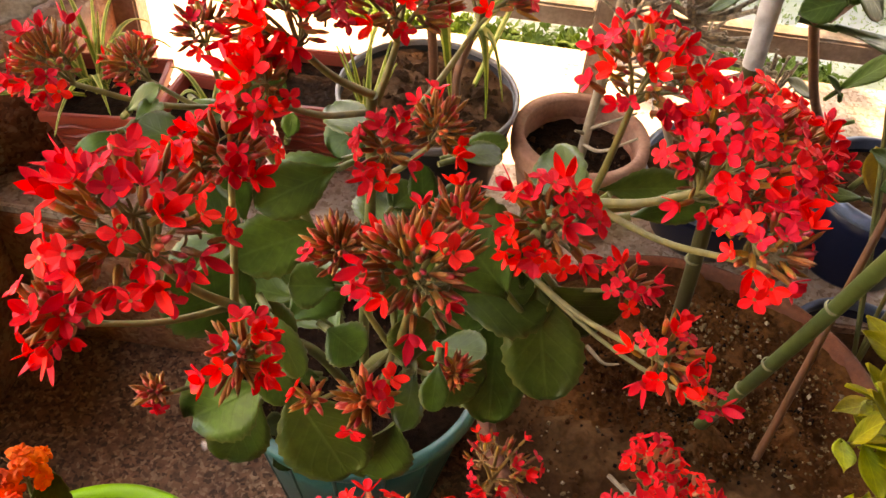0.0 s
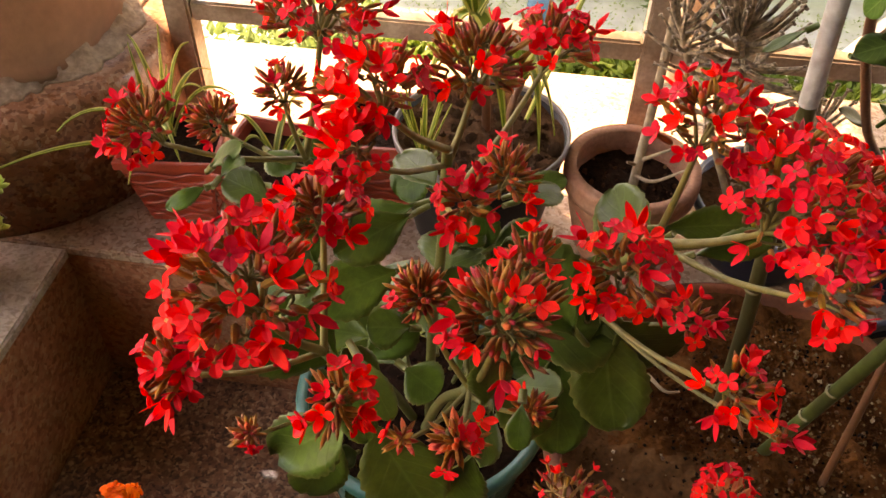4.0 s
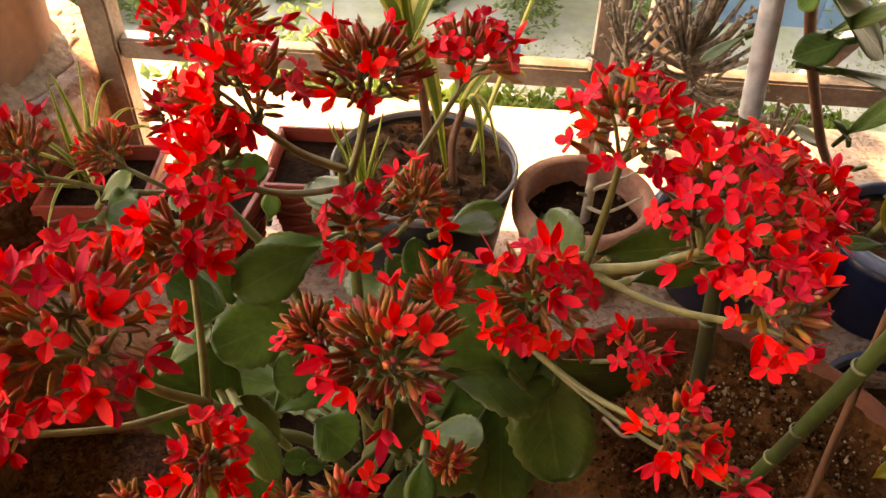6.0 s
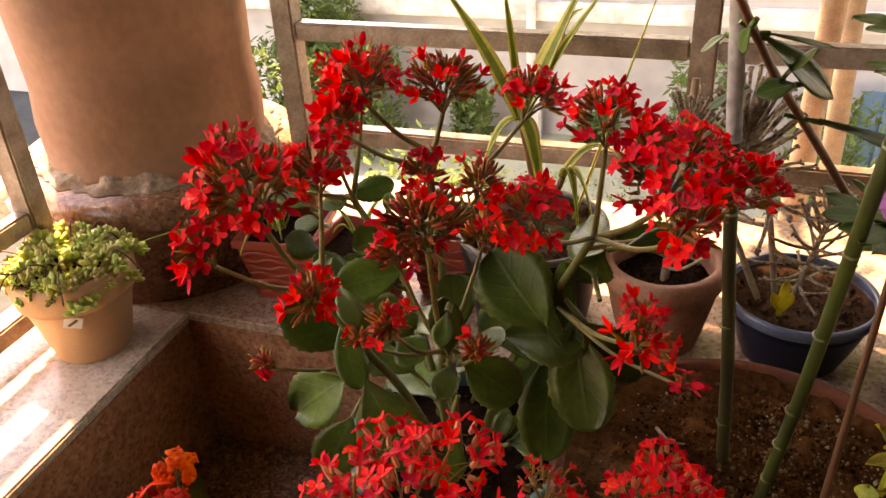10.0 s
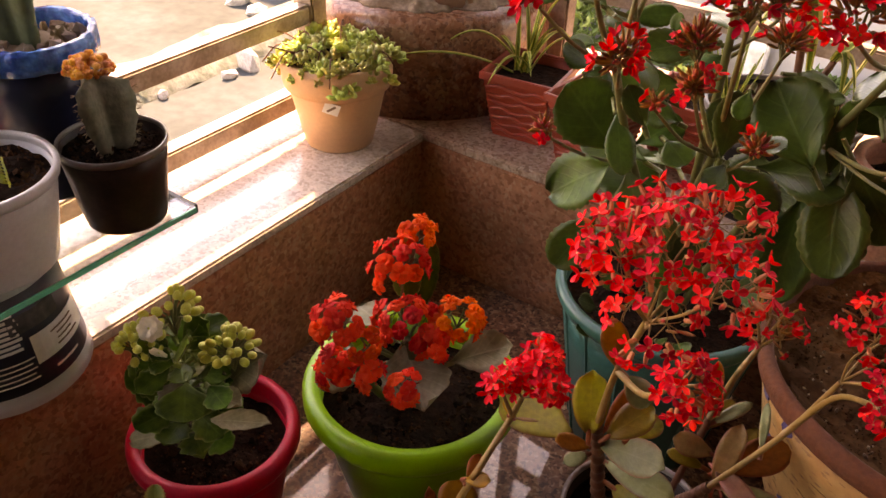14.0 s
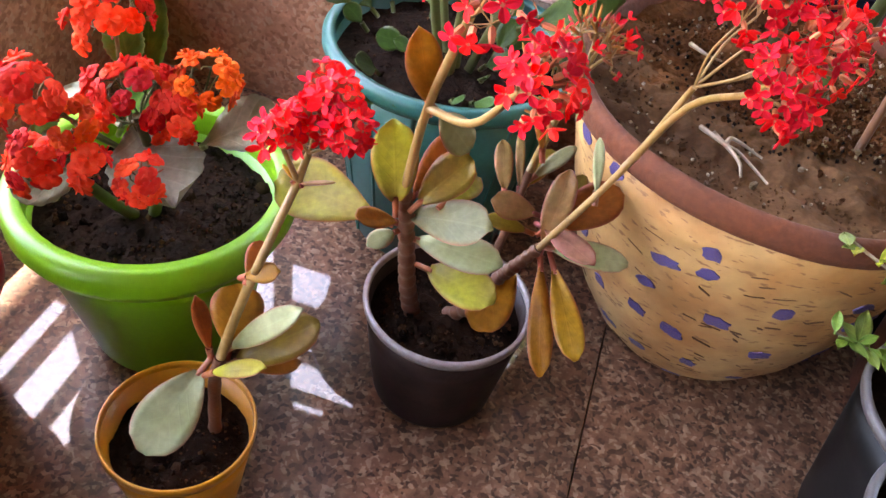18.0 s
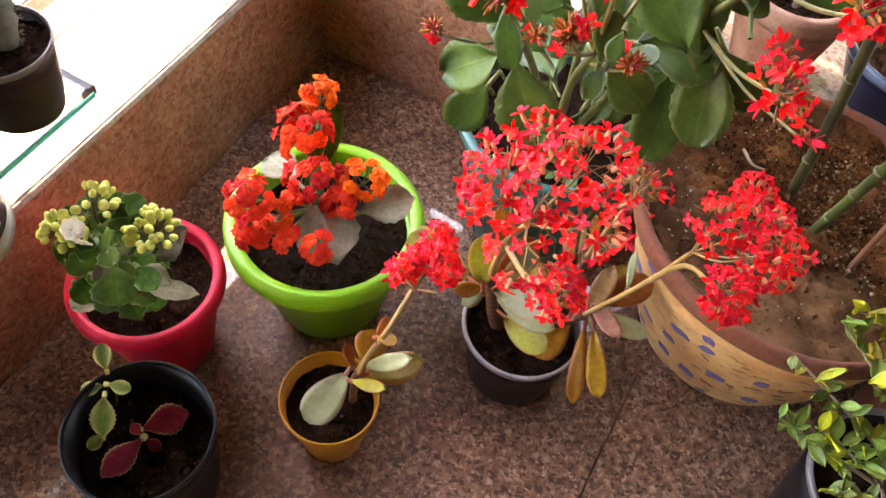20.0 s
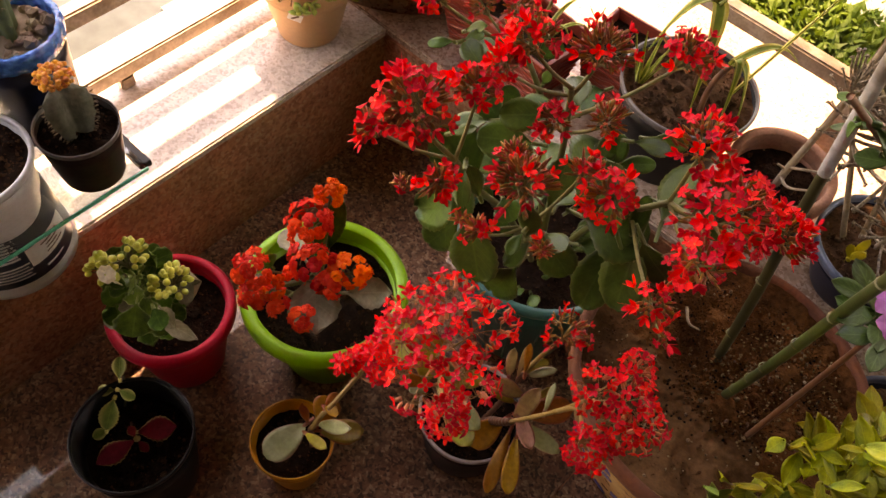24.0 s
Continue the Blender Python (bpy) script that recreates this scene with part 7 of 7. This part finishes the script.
b = bmesh.new(); tube(b, [(0.93, 0.114, 0.31), (0.935, 0.09, 0.38), (0.92, 0.06, 0.45), (0.9, 0.0, 0.55)], 0.004, 0.0025, 8, 6); wpart("stem", b, M_STEM, plumeria)
leaf(plumeria, (0.734, -0.150, 0.669), (0.707, -0.160, 0.665), 0.020, (-0.18, -0.67, 0.85), M_BIGLEAF, scallop=0, thick=0.0018, blunt=0.75)
leaf(plumeria, (0.697, -0.200, 0.726), (0.690, -0.190, 0.704), 0.014, (-0.16, -0.69, 0.83), M_BIGLEAF, scallop=0, thick=0.0018, blunt=0.75)
leaf(plumeria, (0.706, -0.170, 0.710), (0.765, -0.140, 0.657), 0.025, (-0.21, -0.67, 0.83), M_BIGLEAF, scallop=0, thick=0.0018, blunt=0.75)
leaf(plumeria, (0.760, -0.080, 0.614), (0.886, -0.020, 0.557), 0.019, (-0.26, -0.64, 0.86), M_BIGLEAF, scallop=0, thick=0.0018, blunt=0.75)
leaf(plumeria, (0.829, 0.020, 0.501), (0.845, -0.020, 0.566), 0.021, (-0.25, -0.63, 0.87), M_BIGLEAF, scallop=0, thick=0.0018, blunt=0.75)
leaf(plumeria, (0.886, 0.100, 0.414), (0.843, 0.090, 0.401), 0.012, (-0.23, -0.61, 0.91), M_BIGLEAF, scallop=0, thick=0.0018, blunt=0.75)
leaf(plumeria, (0.707, -0.170, 0.712), (0.766, -0.120, 0.692), 0.005, (-0.21, -0.69, 0.80), M_BIGLEAF, scallop=0, thick=0.0018, blunt=0.75)
leaf(plumeria, (0.682, -0.150, 0.704), (0.662, -0.130, 0.685), 0.010, (-0.11, -0.70, 0.82), M_BIGLEAF, scallop=0, thick=0.0018, blunt=0.75)
leaf(plumeria, (0.696, -0.100, 0.644), (0.672, -0.100, 0.625), 0.008, (-0.12, -0.68, 0.86), M_BIGLEAF, scallop=0, thick=0.0018, blunt=0.75)
leaf(plumeria, (0.889, -0.020, 0.560), (0.856, -0.030, 0.549), 0.012, (-0.29, -0.62, 0.86), M_BIGLEAF, scallop=0, thick=0.0018, blunt=0.75)
leaf(plumeria, (0.932, 0.050, 0.462), (0.897, 0.040, 0.455), 0.029, (-0.29, -0.60, 0.89), M_BIGLEAF, scallop=0, thick=0.0018, blunt=0.75)
leaf(plumeria, (0.918, 0.050, 0.364), (0.870, 0.040, 0.374), 0.016, (-0.26, -0.57, 0.95), M_BIGLEAF, scallop=0, thick=0.0018, blunt=0.75)
leaf(plumeria, (0.834, 0.020, 0.497), (0.813, 0.000, 0.528), 0.009, (-0.23, -0.63, 0.89), M_BIGLEAF, scallop=0, thick=0.0018, blunt=0.75)
leaf(plumeria, (0.829, 0.050, 0.468), (0.789, 0.020, 0.508), 0.015, (-0.21, -0.63, 0.89), M_BIGLEAF, scallop=0, thick=0.0018, blunt=0.75)
leaf(plumeria, (0.724, -0.150, 0.672), (0.738, -0.180, 0.707), 0.011, (-0.20, -0.67, 0.83), M_BIGLEAF, scallop=0, thick=0.0018, blunt=0.75)
leaf(plumeria, (0.926, 0.050, 0.369), (0.900, 0.040, 0.431), 0.028, (-0.28, -0.58, 0.93), M_YELLEAF, scallop=0, thick=0.0015)
pot("navy_pot", (0.945, -0.055, 0.0), "navy glazed pot standing on the floor beside the tub", 0.075, 0.06, 0.25, M_BLUE, M_BLUEWHITE, lip=0.003, lip_h=0.01, soil=M_DRYSOIL)
vinca = thing("pink_periwinkle", (0.945, -0.055, 0.23), "periwinkle with pink flowers and glossy leaves", "plant")
FL_PINK = flower_meshes("flower", 0.02, 0.014, 0.0095, (0.1, 0.2), 5, M_PINK, M_PINKEYE)
for k, (c, tgt) in enumerate((((0.817, -0.248, 0.620), (-0.15, -0.75, 0.8)), ((0.804, -0.229, 0.620), (-0.3, -0.5, 0.8)), ((0.86, 0.08, 0.62), (-0.3, -0.5, 0.8)), ((0.84, 0.09, 0.66), (-0.3, -0.4, 0.8)))):
    c = Vector(c)
    b = bmesh.new(); tube(b, [(0.945, -0.055, 0.22), tuple(Vector((0.945, -0.03, 0.25)).lerp(c, 0.4)), tuple(c - Vector((0, 0, 0.01)))], 0.0025, 0.0016, 6, 5); s = wpart("stem", b, M_STEM, vinca)
    fl = new("flower", FL_PINK[k % 2]); fl.parent = s; fl.matrix_basis = orient(c, Vector(tgt).normalized(), k, 0.8)
    for i in range(8):
        a = i * 0.8 + k; d = Vector((math.cos(a), math.sin(a), 0.25)).normalized()
        leaf(vinca, c - Vector((0, 0, 0.014 + 0.004 * (i % 3))) + d * 0.006, c - Vector((0, 0, 0.02)) + d * 0.05, 0.019, (0, -0.2, 1), M_BIGLEAF, scallop=0, thick=0.0016, blunt=0.75)

# ---- the bright bush at the tub's side ----
pot("bush_pot", (0.945, -0.36, 0), "black nursery pot holding a bright green bush", 0.088, 0.07, 0.17, M_BLACK, M_GREYRIM, lip=0.002, lip_h=0.006)
pot("terracotta_planter", (1.0, -0.19, 0), "rough terracotta planter beside the tub", 0.085, 0.07, 0.26, M_TERRA, lip=0.006, lip_h=0.02, wall=0.009)
def shrub_leaf(seed, m=M_BUSH):
    bm = bmesh.new(); leaf_mesh(bm, (0, 0, 0), (0.037, 0, 0.004), (0, 0, 1), 0.0175, 0.001, 0.3, 0.12, 0, 0, 0.003, widest=0.5, seed=seed, blunt=0.95)
    me = bpy.data.meshes.new("leaf"); bm.normal_update(); bm.to_mesh(me); bm.free(); me.materials.append(m)
    for p in me.polygons:
        p.use_smooth = True
    return me
SHL = [shrub_leaf(s) for s in range(3)]
SHLOW = [shrub_leaf(s, M_BUSHLOW) for s in range(3)]
rng = random.Random(77)
for name, base, tips in (("green_bush", (0.94, -0.355, 0.15), ((0.80, -0.33, 0.34), (0.84, -0.37, 0.33), (0.78, -0.36, 0.30), (0.86, -0.31, 0.38), (0.90, -0.36, 0.36), (0.83, -0.40, 0.27), (0.88, -0.41, 0.30), (0.80, -0.39, 0.24), (0.93, -0.40, 0.33), (0.86, -0.43, 0.22), (0.95, -0.33, 0.38))), ("golden_bush", (0.99, -0.2, 0.24), ((0.84, -0.27, 0.43), (0.88, -0.25, 0.46), (0.87, -0.30, 0.44), (0.92, -0.26, 0.47), (0.90, -0.20, 0.48), (0.96, -0.27, 0.46), (0.94, -0.32, 0.42), (0.99, -0.22, 0.5), (0.83, -0.25, 0.38), (0.86, -0.21, 0.38), (0.89, -0.17, 0.39), (0.85, -0.29, 0.37), (0.81, -0.305, 0.33), (0.9, -0.24, 0.42)))):
    bush = thing(name, base, "bright yellow-green leafy bush with thin pale twigs" if name == "golden_bush" else "mid-green leafy bush with bare grey twigs below", "bush")
    for tp in tips:
        bs = Vector(base); tpv = Vector(tp)
        md = bs.lerp(tpv, 0.5) + Vector((rng.uniform(-.03, .03), rng.uniform(-.03, .03), 0.03))
        b = bmesh.new(); ln = tube(b, [bs, md, tpv], 0.0024, 0.0011, 6, 8); st = wpart("twig", b, M_TWIG, bush)
        for i in range(22):
            u = (0.35 if name == "golden_bush" else 0.52) * (1 - i / 21) + i / 21
            p = ln[min(len(ln) - 1, int(u * (len(ln) - 1)))]
            d = Vector((rng.uniform(-1, 1), rng.uniform(-1, 1), rng.uniform(-0.1, 0.9))).normalized()
            o = new("leaf", rng.choice(SHL if name == "golden_bush" or rng.random() < 0.3 else SHLOW)); o.parent = st
            q = d.to_track_quat("X", "Z").to_matrix().to_4x4()
            o.matrix_basis = Matrix.Translation(p) @ q @ Matrix.Rotation(rng.uniform(-.7, .7), 4, "X") @ Matrix.Scale(rng.uniform(0.75, 1.2) if name == "golden_bush" else rng.uniform(0.4, 0.8), 4)
pot("black_floor_pot", (0.935, -0.47, 0), "black nursery pot at the edge of the floor", 0.08, 0.062, 0.165, M_BLACK, M_GREYRIM, lip=0.003, lip_h=0.007)

# ---- outside: weeds, rubble, trees ----
M_WEED = mat("weed_leaf", (0.15, 0.24, 0.09), 0.7, 0.4, 3, 0.1, color2=(0.11, 0.18, 0.055), trans=0.4, spec=0.2)
M_TRUNK = mat("tree_trunk", (0.36, 0.25, 0.17), 0.9, 0.4, 12, 0.5)
M_RUBBLE = mat("pale_rubble", (0.5, 0.47, 0.44), 0.9, 0.3, 6, 0.3)
rg = random.Random(9)
def foliage(name, label, boxes, n, size, seed, category, m=M_WEED):
    r = random.Random(seed); bm = bmesh.new()
    for i in range(n):
        lo, hi = r.choice(boxes)
        p = Vector([r.uniform(a, c) for a, c in zip(lo, hi)])
        d = Vector((r.gauss(0, 1), r.gauss(0, 1), r.gauss(0.4, 0.7))).normalized(); s = size * r.uniform(0.5, 1.4)
        e = d.cross(Vector((0, 0.3, 1))).normalized() * s * 0.28; k = d.cross(e).normalized() * s * 0.08
        v = [bm.verts.new(q) for q in (p, p + d * s * 0.45 + e + k, p + d * s, p + d * s * 0.45 - e + k, p + d * s * 0.45 - k)]
        for f in ((0, 1, 4), (1, 2, 4), (2, 3, 4), (3, 0, 4)):
            bm.faces.new([v[j] for j in f])
    o = part(name, bm, m, smooth=False)
    return tagged(o, label, category, kind="stuff")
M_LUSH = mat("lush_grass_blade", (0.1, 0.17, 0.02), 0.6, 0.4, 3, 0.1, color2=(0.055, 0.1, 0.012), trans=0.3, spec=0.2)
M_BLADE = mat("pale_grass_blade", (0.3, 0.36, 0.16), 0.7, 0.4, 3, 0.1, color2=(0.22, 0.29, 0.11), trans=0.4, spec=0.2)
foliage("weeds", "feathery green weeds growing beyond the back railing", [((-0.5, 1.3, -1.05), (-0.1, 2.0, -0.35)), ((-0.35, 1.6, -1.05), (-0.1, 2.2, -0.6))], 3200, 0.05, 1, "weeds")
foliage("weeds", "low weeds at the foot of the boundary wall", [((0.42, 3.1, -1.05), (0.72, 3.5, -0.45)), ((-0.05, 3.3, -1.05), (0.15, 3.5, -0.85)), ((-0.75, 3.3, -1.05), (-0.55, 3.5, -0.7)), ((1.0, 2.9, -1.05), (1.35, 3.4, -0.6)), ((2.0, 3.0, -1.05), (2.8, 3.5, -0.5))], 4200, 0.05, 3, "weeds")
foliage("weeds", "green weeds beside the column outside", [((-1.9, 2.9, -1.05), (-1.05, 3.5, -0.45)), ((-1.7, 3.2, -1.05), (-1.3, 3.5, -0.2))], 5200, 0.055, 4, "weeds")
foliage("grass", "lush green grass growing outside the balcony", [((-0.25, 1.75, -1.05), (1.9, 2.5, -0.97))], 13000, 0.055, 6, "grass", M_LUSH)
foliage("grass", "low pale grass on the ground outside", [((-0.6, 1.2, -1.05), (3.5, 3.1, -1.03))], 16000, 0.02, 2, "grass", M_BLADE)
M_COPING = mat("lime_washed_coping", (0.78, 0.78, 0.76), 0.9, 0.3, 8, 0.4, color2=(0.45, 0.46, 0.46), fine=40)
b = bmesh.new(); box(b, (-9, 3.55, -0.38), (12, 3.5995, -0.28), bevel=0.01)
tagged(part("wall_coping", b, M_COPING, smooth=False), "flaking white ledge along the boundary wall", "wall", kind="structure")
pipe = thing("white_pipe", (-0.34, 3.52, -1.05), "white pipe standing against the boundary wall", "pipe")
b = bmesh.new(); tube(b, [(-0.34, 3.52, -0.75), (-0.34, 3.52, 0.0), (-0.34, 3.52, 0.6)], 0.025, 0.025, 12, 4); wpart("pipe", b, M_COPING, pipe)
b = bmesh.new(); box(b, (-0.4, 3.5, -1.05), (-0.28, 3.56, -0.7505), bevel=0.01); wpart("foot", b, M_COPING, pipe, smooth=False)
sheet = thing("blue_sheet", (1.75, 3.4, -1.05), "faded blue metal sheet leaning by the boundary wall", "sheet")
b = bmesh.new(); box(b, (1.3, 3.38, -1.05), (2.2, 3.4, -0.6), bevel=0.004); wpart("panel", b, mat("faded_blue_sheet", (0.1, 0.24, 0.36), 0.7, 0.3, 6, 0.1, spec=0.2), sheet, smooth=False)
for x in (1.4, 1.6, 1.8, 2.0):
    b = bmesh.new(); box(b, (x, 3.37, -1.04), (x + 0.03, 3.3795, -0.61)); wpart("rib", b, sheet.children[0].data.materials[0], sheet, smooth=False)

# a broken kerb outside, parallel to the window side
M_KERB = mat("mossy_concrete", (0.2, 0.21, 0.19), 0.9, 0.5, 9, 0.6, color2=(0.085, 0.1, 0.075), fine=40, bdist=0.01)
b = bmesh.new()
for i in range(60):
    for j in range(6):
        y = -3 + i * 0.12; x = -3.05 + j * 0.08
        b.verts.new((x + 0.03 * noise.noise(Vector((i * 0.7, j, 1))), y, -1.06 + (0.11 if 0 < j < 5 else 0) + 0.05 * noise.noise(Vector((i * 0.5, j * 0.8, 5)))))
b.verts.ensure_lookup_table()
for i in range(59):
    for j in range(5):
        b.faces.new([b.verts[k] for k in (i * 6 + j, i * 6 + j + 1, (i + 1) * 6 + j + 1, (i + 1) * 6 + j)])
tagged(part("kerb", b, M_KERB), "rough mossy concrete kerb on the ground outside", "kerb", kind="structure")
for k, (x, y, h, lean) in enumerate(((0.88, 1.35, 2.6, 0.05), (1.05, 1.9, 2.8, -0.1), (1.7, 1.6, 2.8, 0.08))):
    tr = thing("tree", (x, y, -1.05), "slim tree with pale bark beyond the railing", "tree")
    b = bmesh.new(); tube(b, [(x, y, -1.1), (x + lean * 0.3, y, 0), (x + lean, y + 0.05, h - 1.0)], 0.036, 0.026, 12, 8, bulge=lambda u: 1 + 0.06 * math.sin(u * 31)); wpart("trunk", b, M_TRUNK, tr)
    for j in range(4):
        a = j * 1.7 + k; z0 = h - 1.7 + 0.2 * j
        b = bmesh.new(); tube(b, [(x + lean * 0.8, y, z0), (x + 0.3 * math.cos(a), y + 0.3 * math.sin(a), z0 + 0.35), (x + 0.6 * math.cos(a), y + 0.6 * math.sin(a), z0 + 0.55)], 0.02, 0.008, 7, 5); wpart("limb", b, M_TRUNK, tr)
    r2 = random.Random(k); b = bmesh.new()
    for i in range(900):
        a = r2.uniform(0, 6.28); rr = 0.75 * math.sqrt(r2.random())
        p = Vector((x + rr * math.cos(a), y + rr * math.sin(a), h - 1.3 + r2.uniform(-0.35, 0.8))); s = r2.uniform(0.05, 0.11)
        d = Vector((r2.gauss(0, 1), r2.gauss(0, 1), r2.gauss(0, 0.6))).normalized(); e = d.cross(Vector((0.1, 0.3, 1))).normalized() * s * 0.3
        v = [b.verts.new(q) for q in (p, p + d * s * 0.5 + e, p + d * s, p + d * s * 0.5 - e)]
        b.faces.new(v)
    wpart("crown", b, M_WEED, tr, smooth=False)
# taller trees added behind the boundary wall, out of view, to dim the back skylight
for k, (x, y, h) in enumerate(((-0.7, 5.2, 5.2), (1.1, 4.9, 4.8), (2.7, 5.1, 5.4), (4.2, 4.6, 5.0))):
    tr = thing("tree", (x, y, -1.05), "unseen leafy tree added behind the boundary wall to cut skylight", "tree")
    b = bmesh.new(); tube(b, [(x, y, -1.1), (x + 0.05, y, 0.6), (x - 0.04, y + 0.05, h - 2.2)], 0.09, 0.05, 12, 8); wpart("trunk", b, M_TRUNK, tr)
    for j in range(6):
        a = j * 1.05 + k; z0 = h - 3.6 + 0.25 * j
        b = bmesh.new(); tube(b, [(x, y, z0), (x + 0.5 * math.cos(a), y + 0.5 * math.sin(a), z0 + 0.4), (x + 1.0 * math.cos(a), y + 1.0 * math.sin(a), z0 + 0.7)], 0.035, 0.012, 7, 5); wpart("limb", b, M_TRUNK, tr)
    r2 = random.Random(40 + k); b = bmesh.new()
    for i in range(3400):
        a = r2.uniform(0, 6.28); u = r2.uniform(-1, 1); rr = 1.25 * math.sqrt(max(0.02, 1 - u * u)) * math.sqrt(r2.random()) * (1 + 0.3 * math.sin(3 * a + k + 4 * u))
        p = Vector((x + rr * math.cos(a), y + rr * math.sin(a), h - 2.3 + 1.75 * u)); z = r2.uniform(0.1, 0.2)
        d = Vector((r2.gauss(0, 1), r2.gauss(0, 1), r2.gauss(0, 0.6))).normalized(); e = d.cross(Vector((0.1, 0.3, 1))).normalized() * z * 0.3
        b.faces.new([b.verts.new(q) for q in (p, p + d * z * 0.5 + e, p + d * z, p + d * z * 0.5 - e)])
    wpart("crown", b, M_WEED, tr, smooth=False)
r3 = random.Random(12)
for i in range(46):
    o = new("rubble", PEB.copy()); o.data.materials.clear(); o.data.materials.append(M_RUBBLE)
    s = r3.uniform(0.03, 0.13)
    o.matrix_basis = Matrix.Translation((r3.uniform(-4.6, -2.4), r3.uniform(-0.5, 4.2), -1.05 + s * 0.3)) @ Euler((r3.uniform(0, 3), r3.uniform(0, 3), r3.uniform(0, 3))).to_matrix().to_4x4() @ Matrix.Diagonal((s, s * 0.7, s * 0.5, 1))
    tagged(o, "pale lump of broken masonry on the ground", "rubble", "rubble on the ground outside")
crate = thing("blue_tub", (0.5, 2.86, -1.05), "small faded blue plastic tub on the ground outside", "tub")
b = bmesh.new(); lathe(b, [(0, 0), (0.05, 0), (0.054, 0.015), (0.056, 0.06), (0.06, 0.068), (0.057, 0.075), (0.058, 0.11), (0.05, 0.118), (0, 0.12)], 32); part("body", b, mat("faded_blue", (0.06, 0.16, 0.24), 0.85, 0.3, 6, 0.1, spec=0.1), crate)
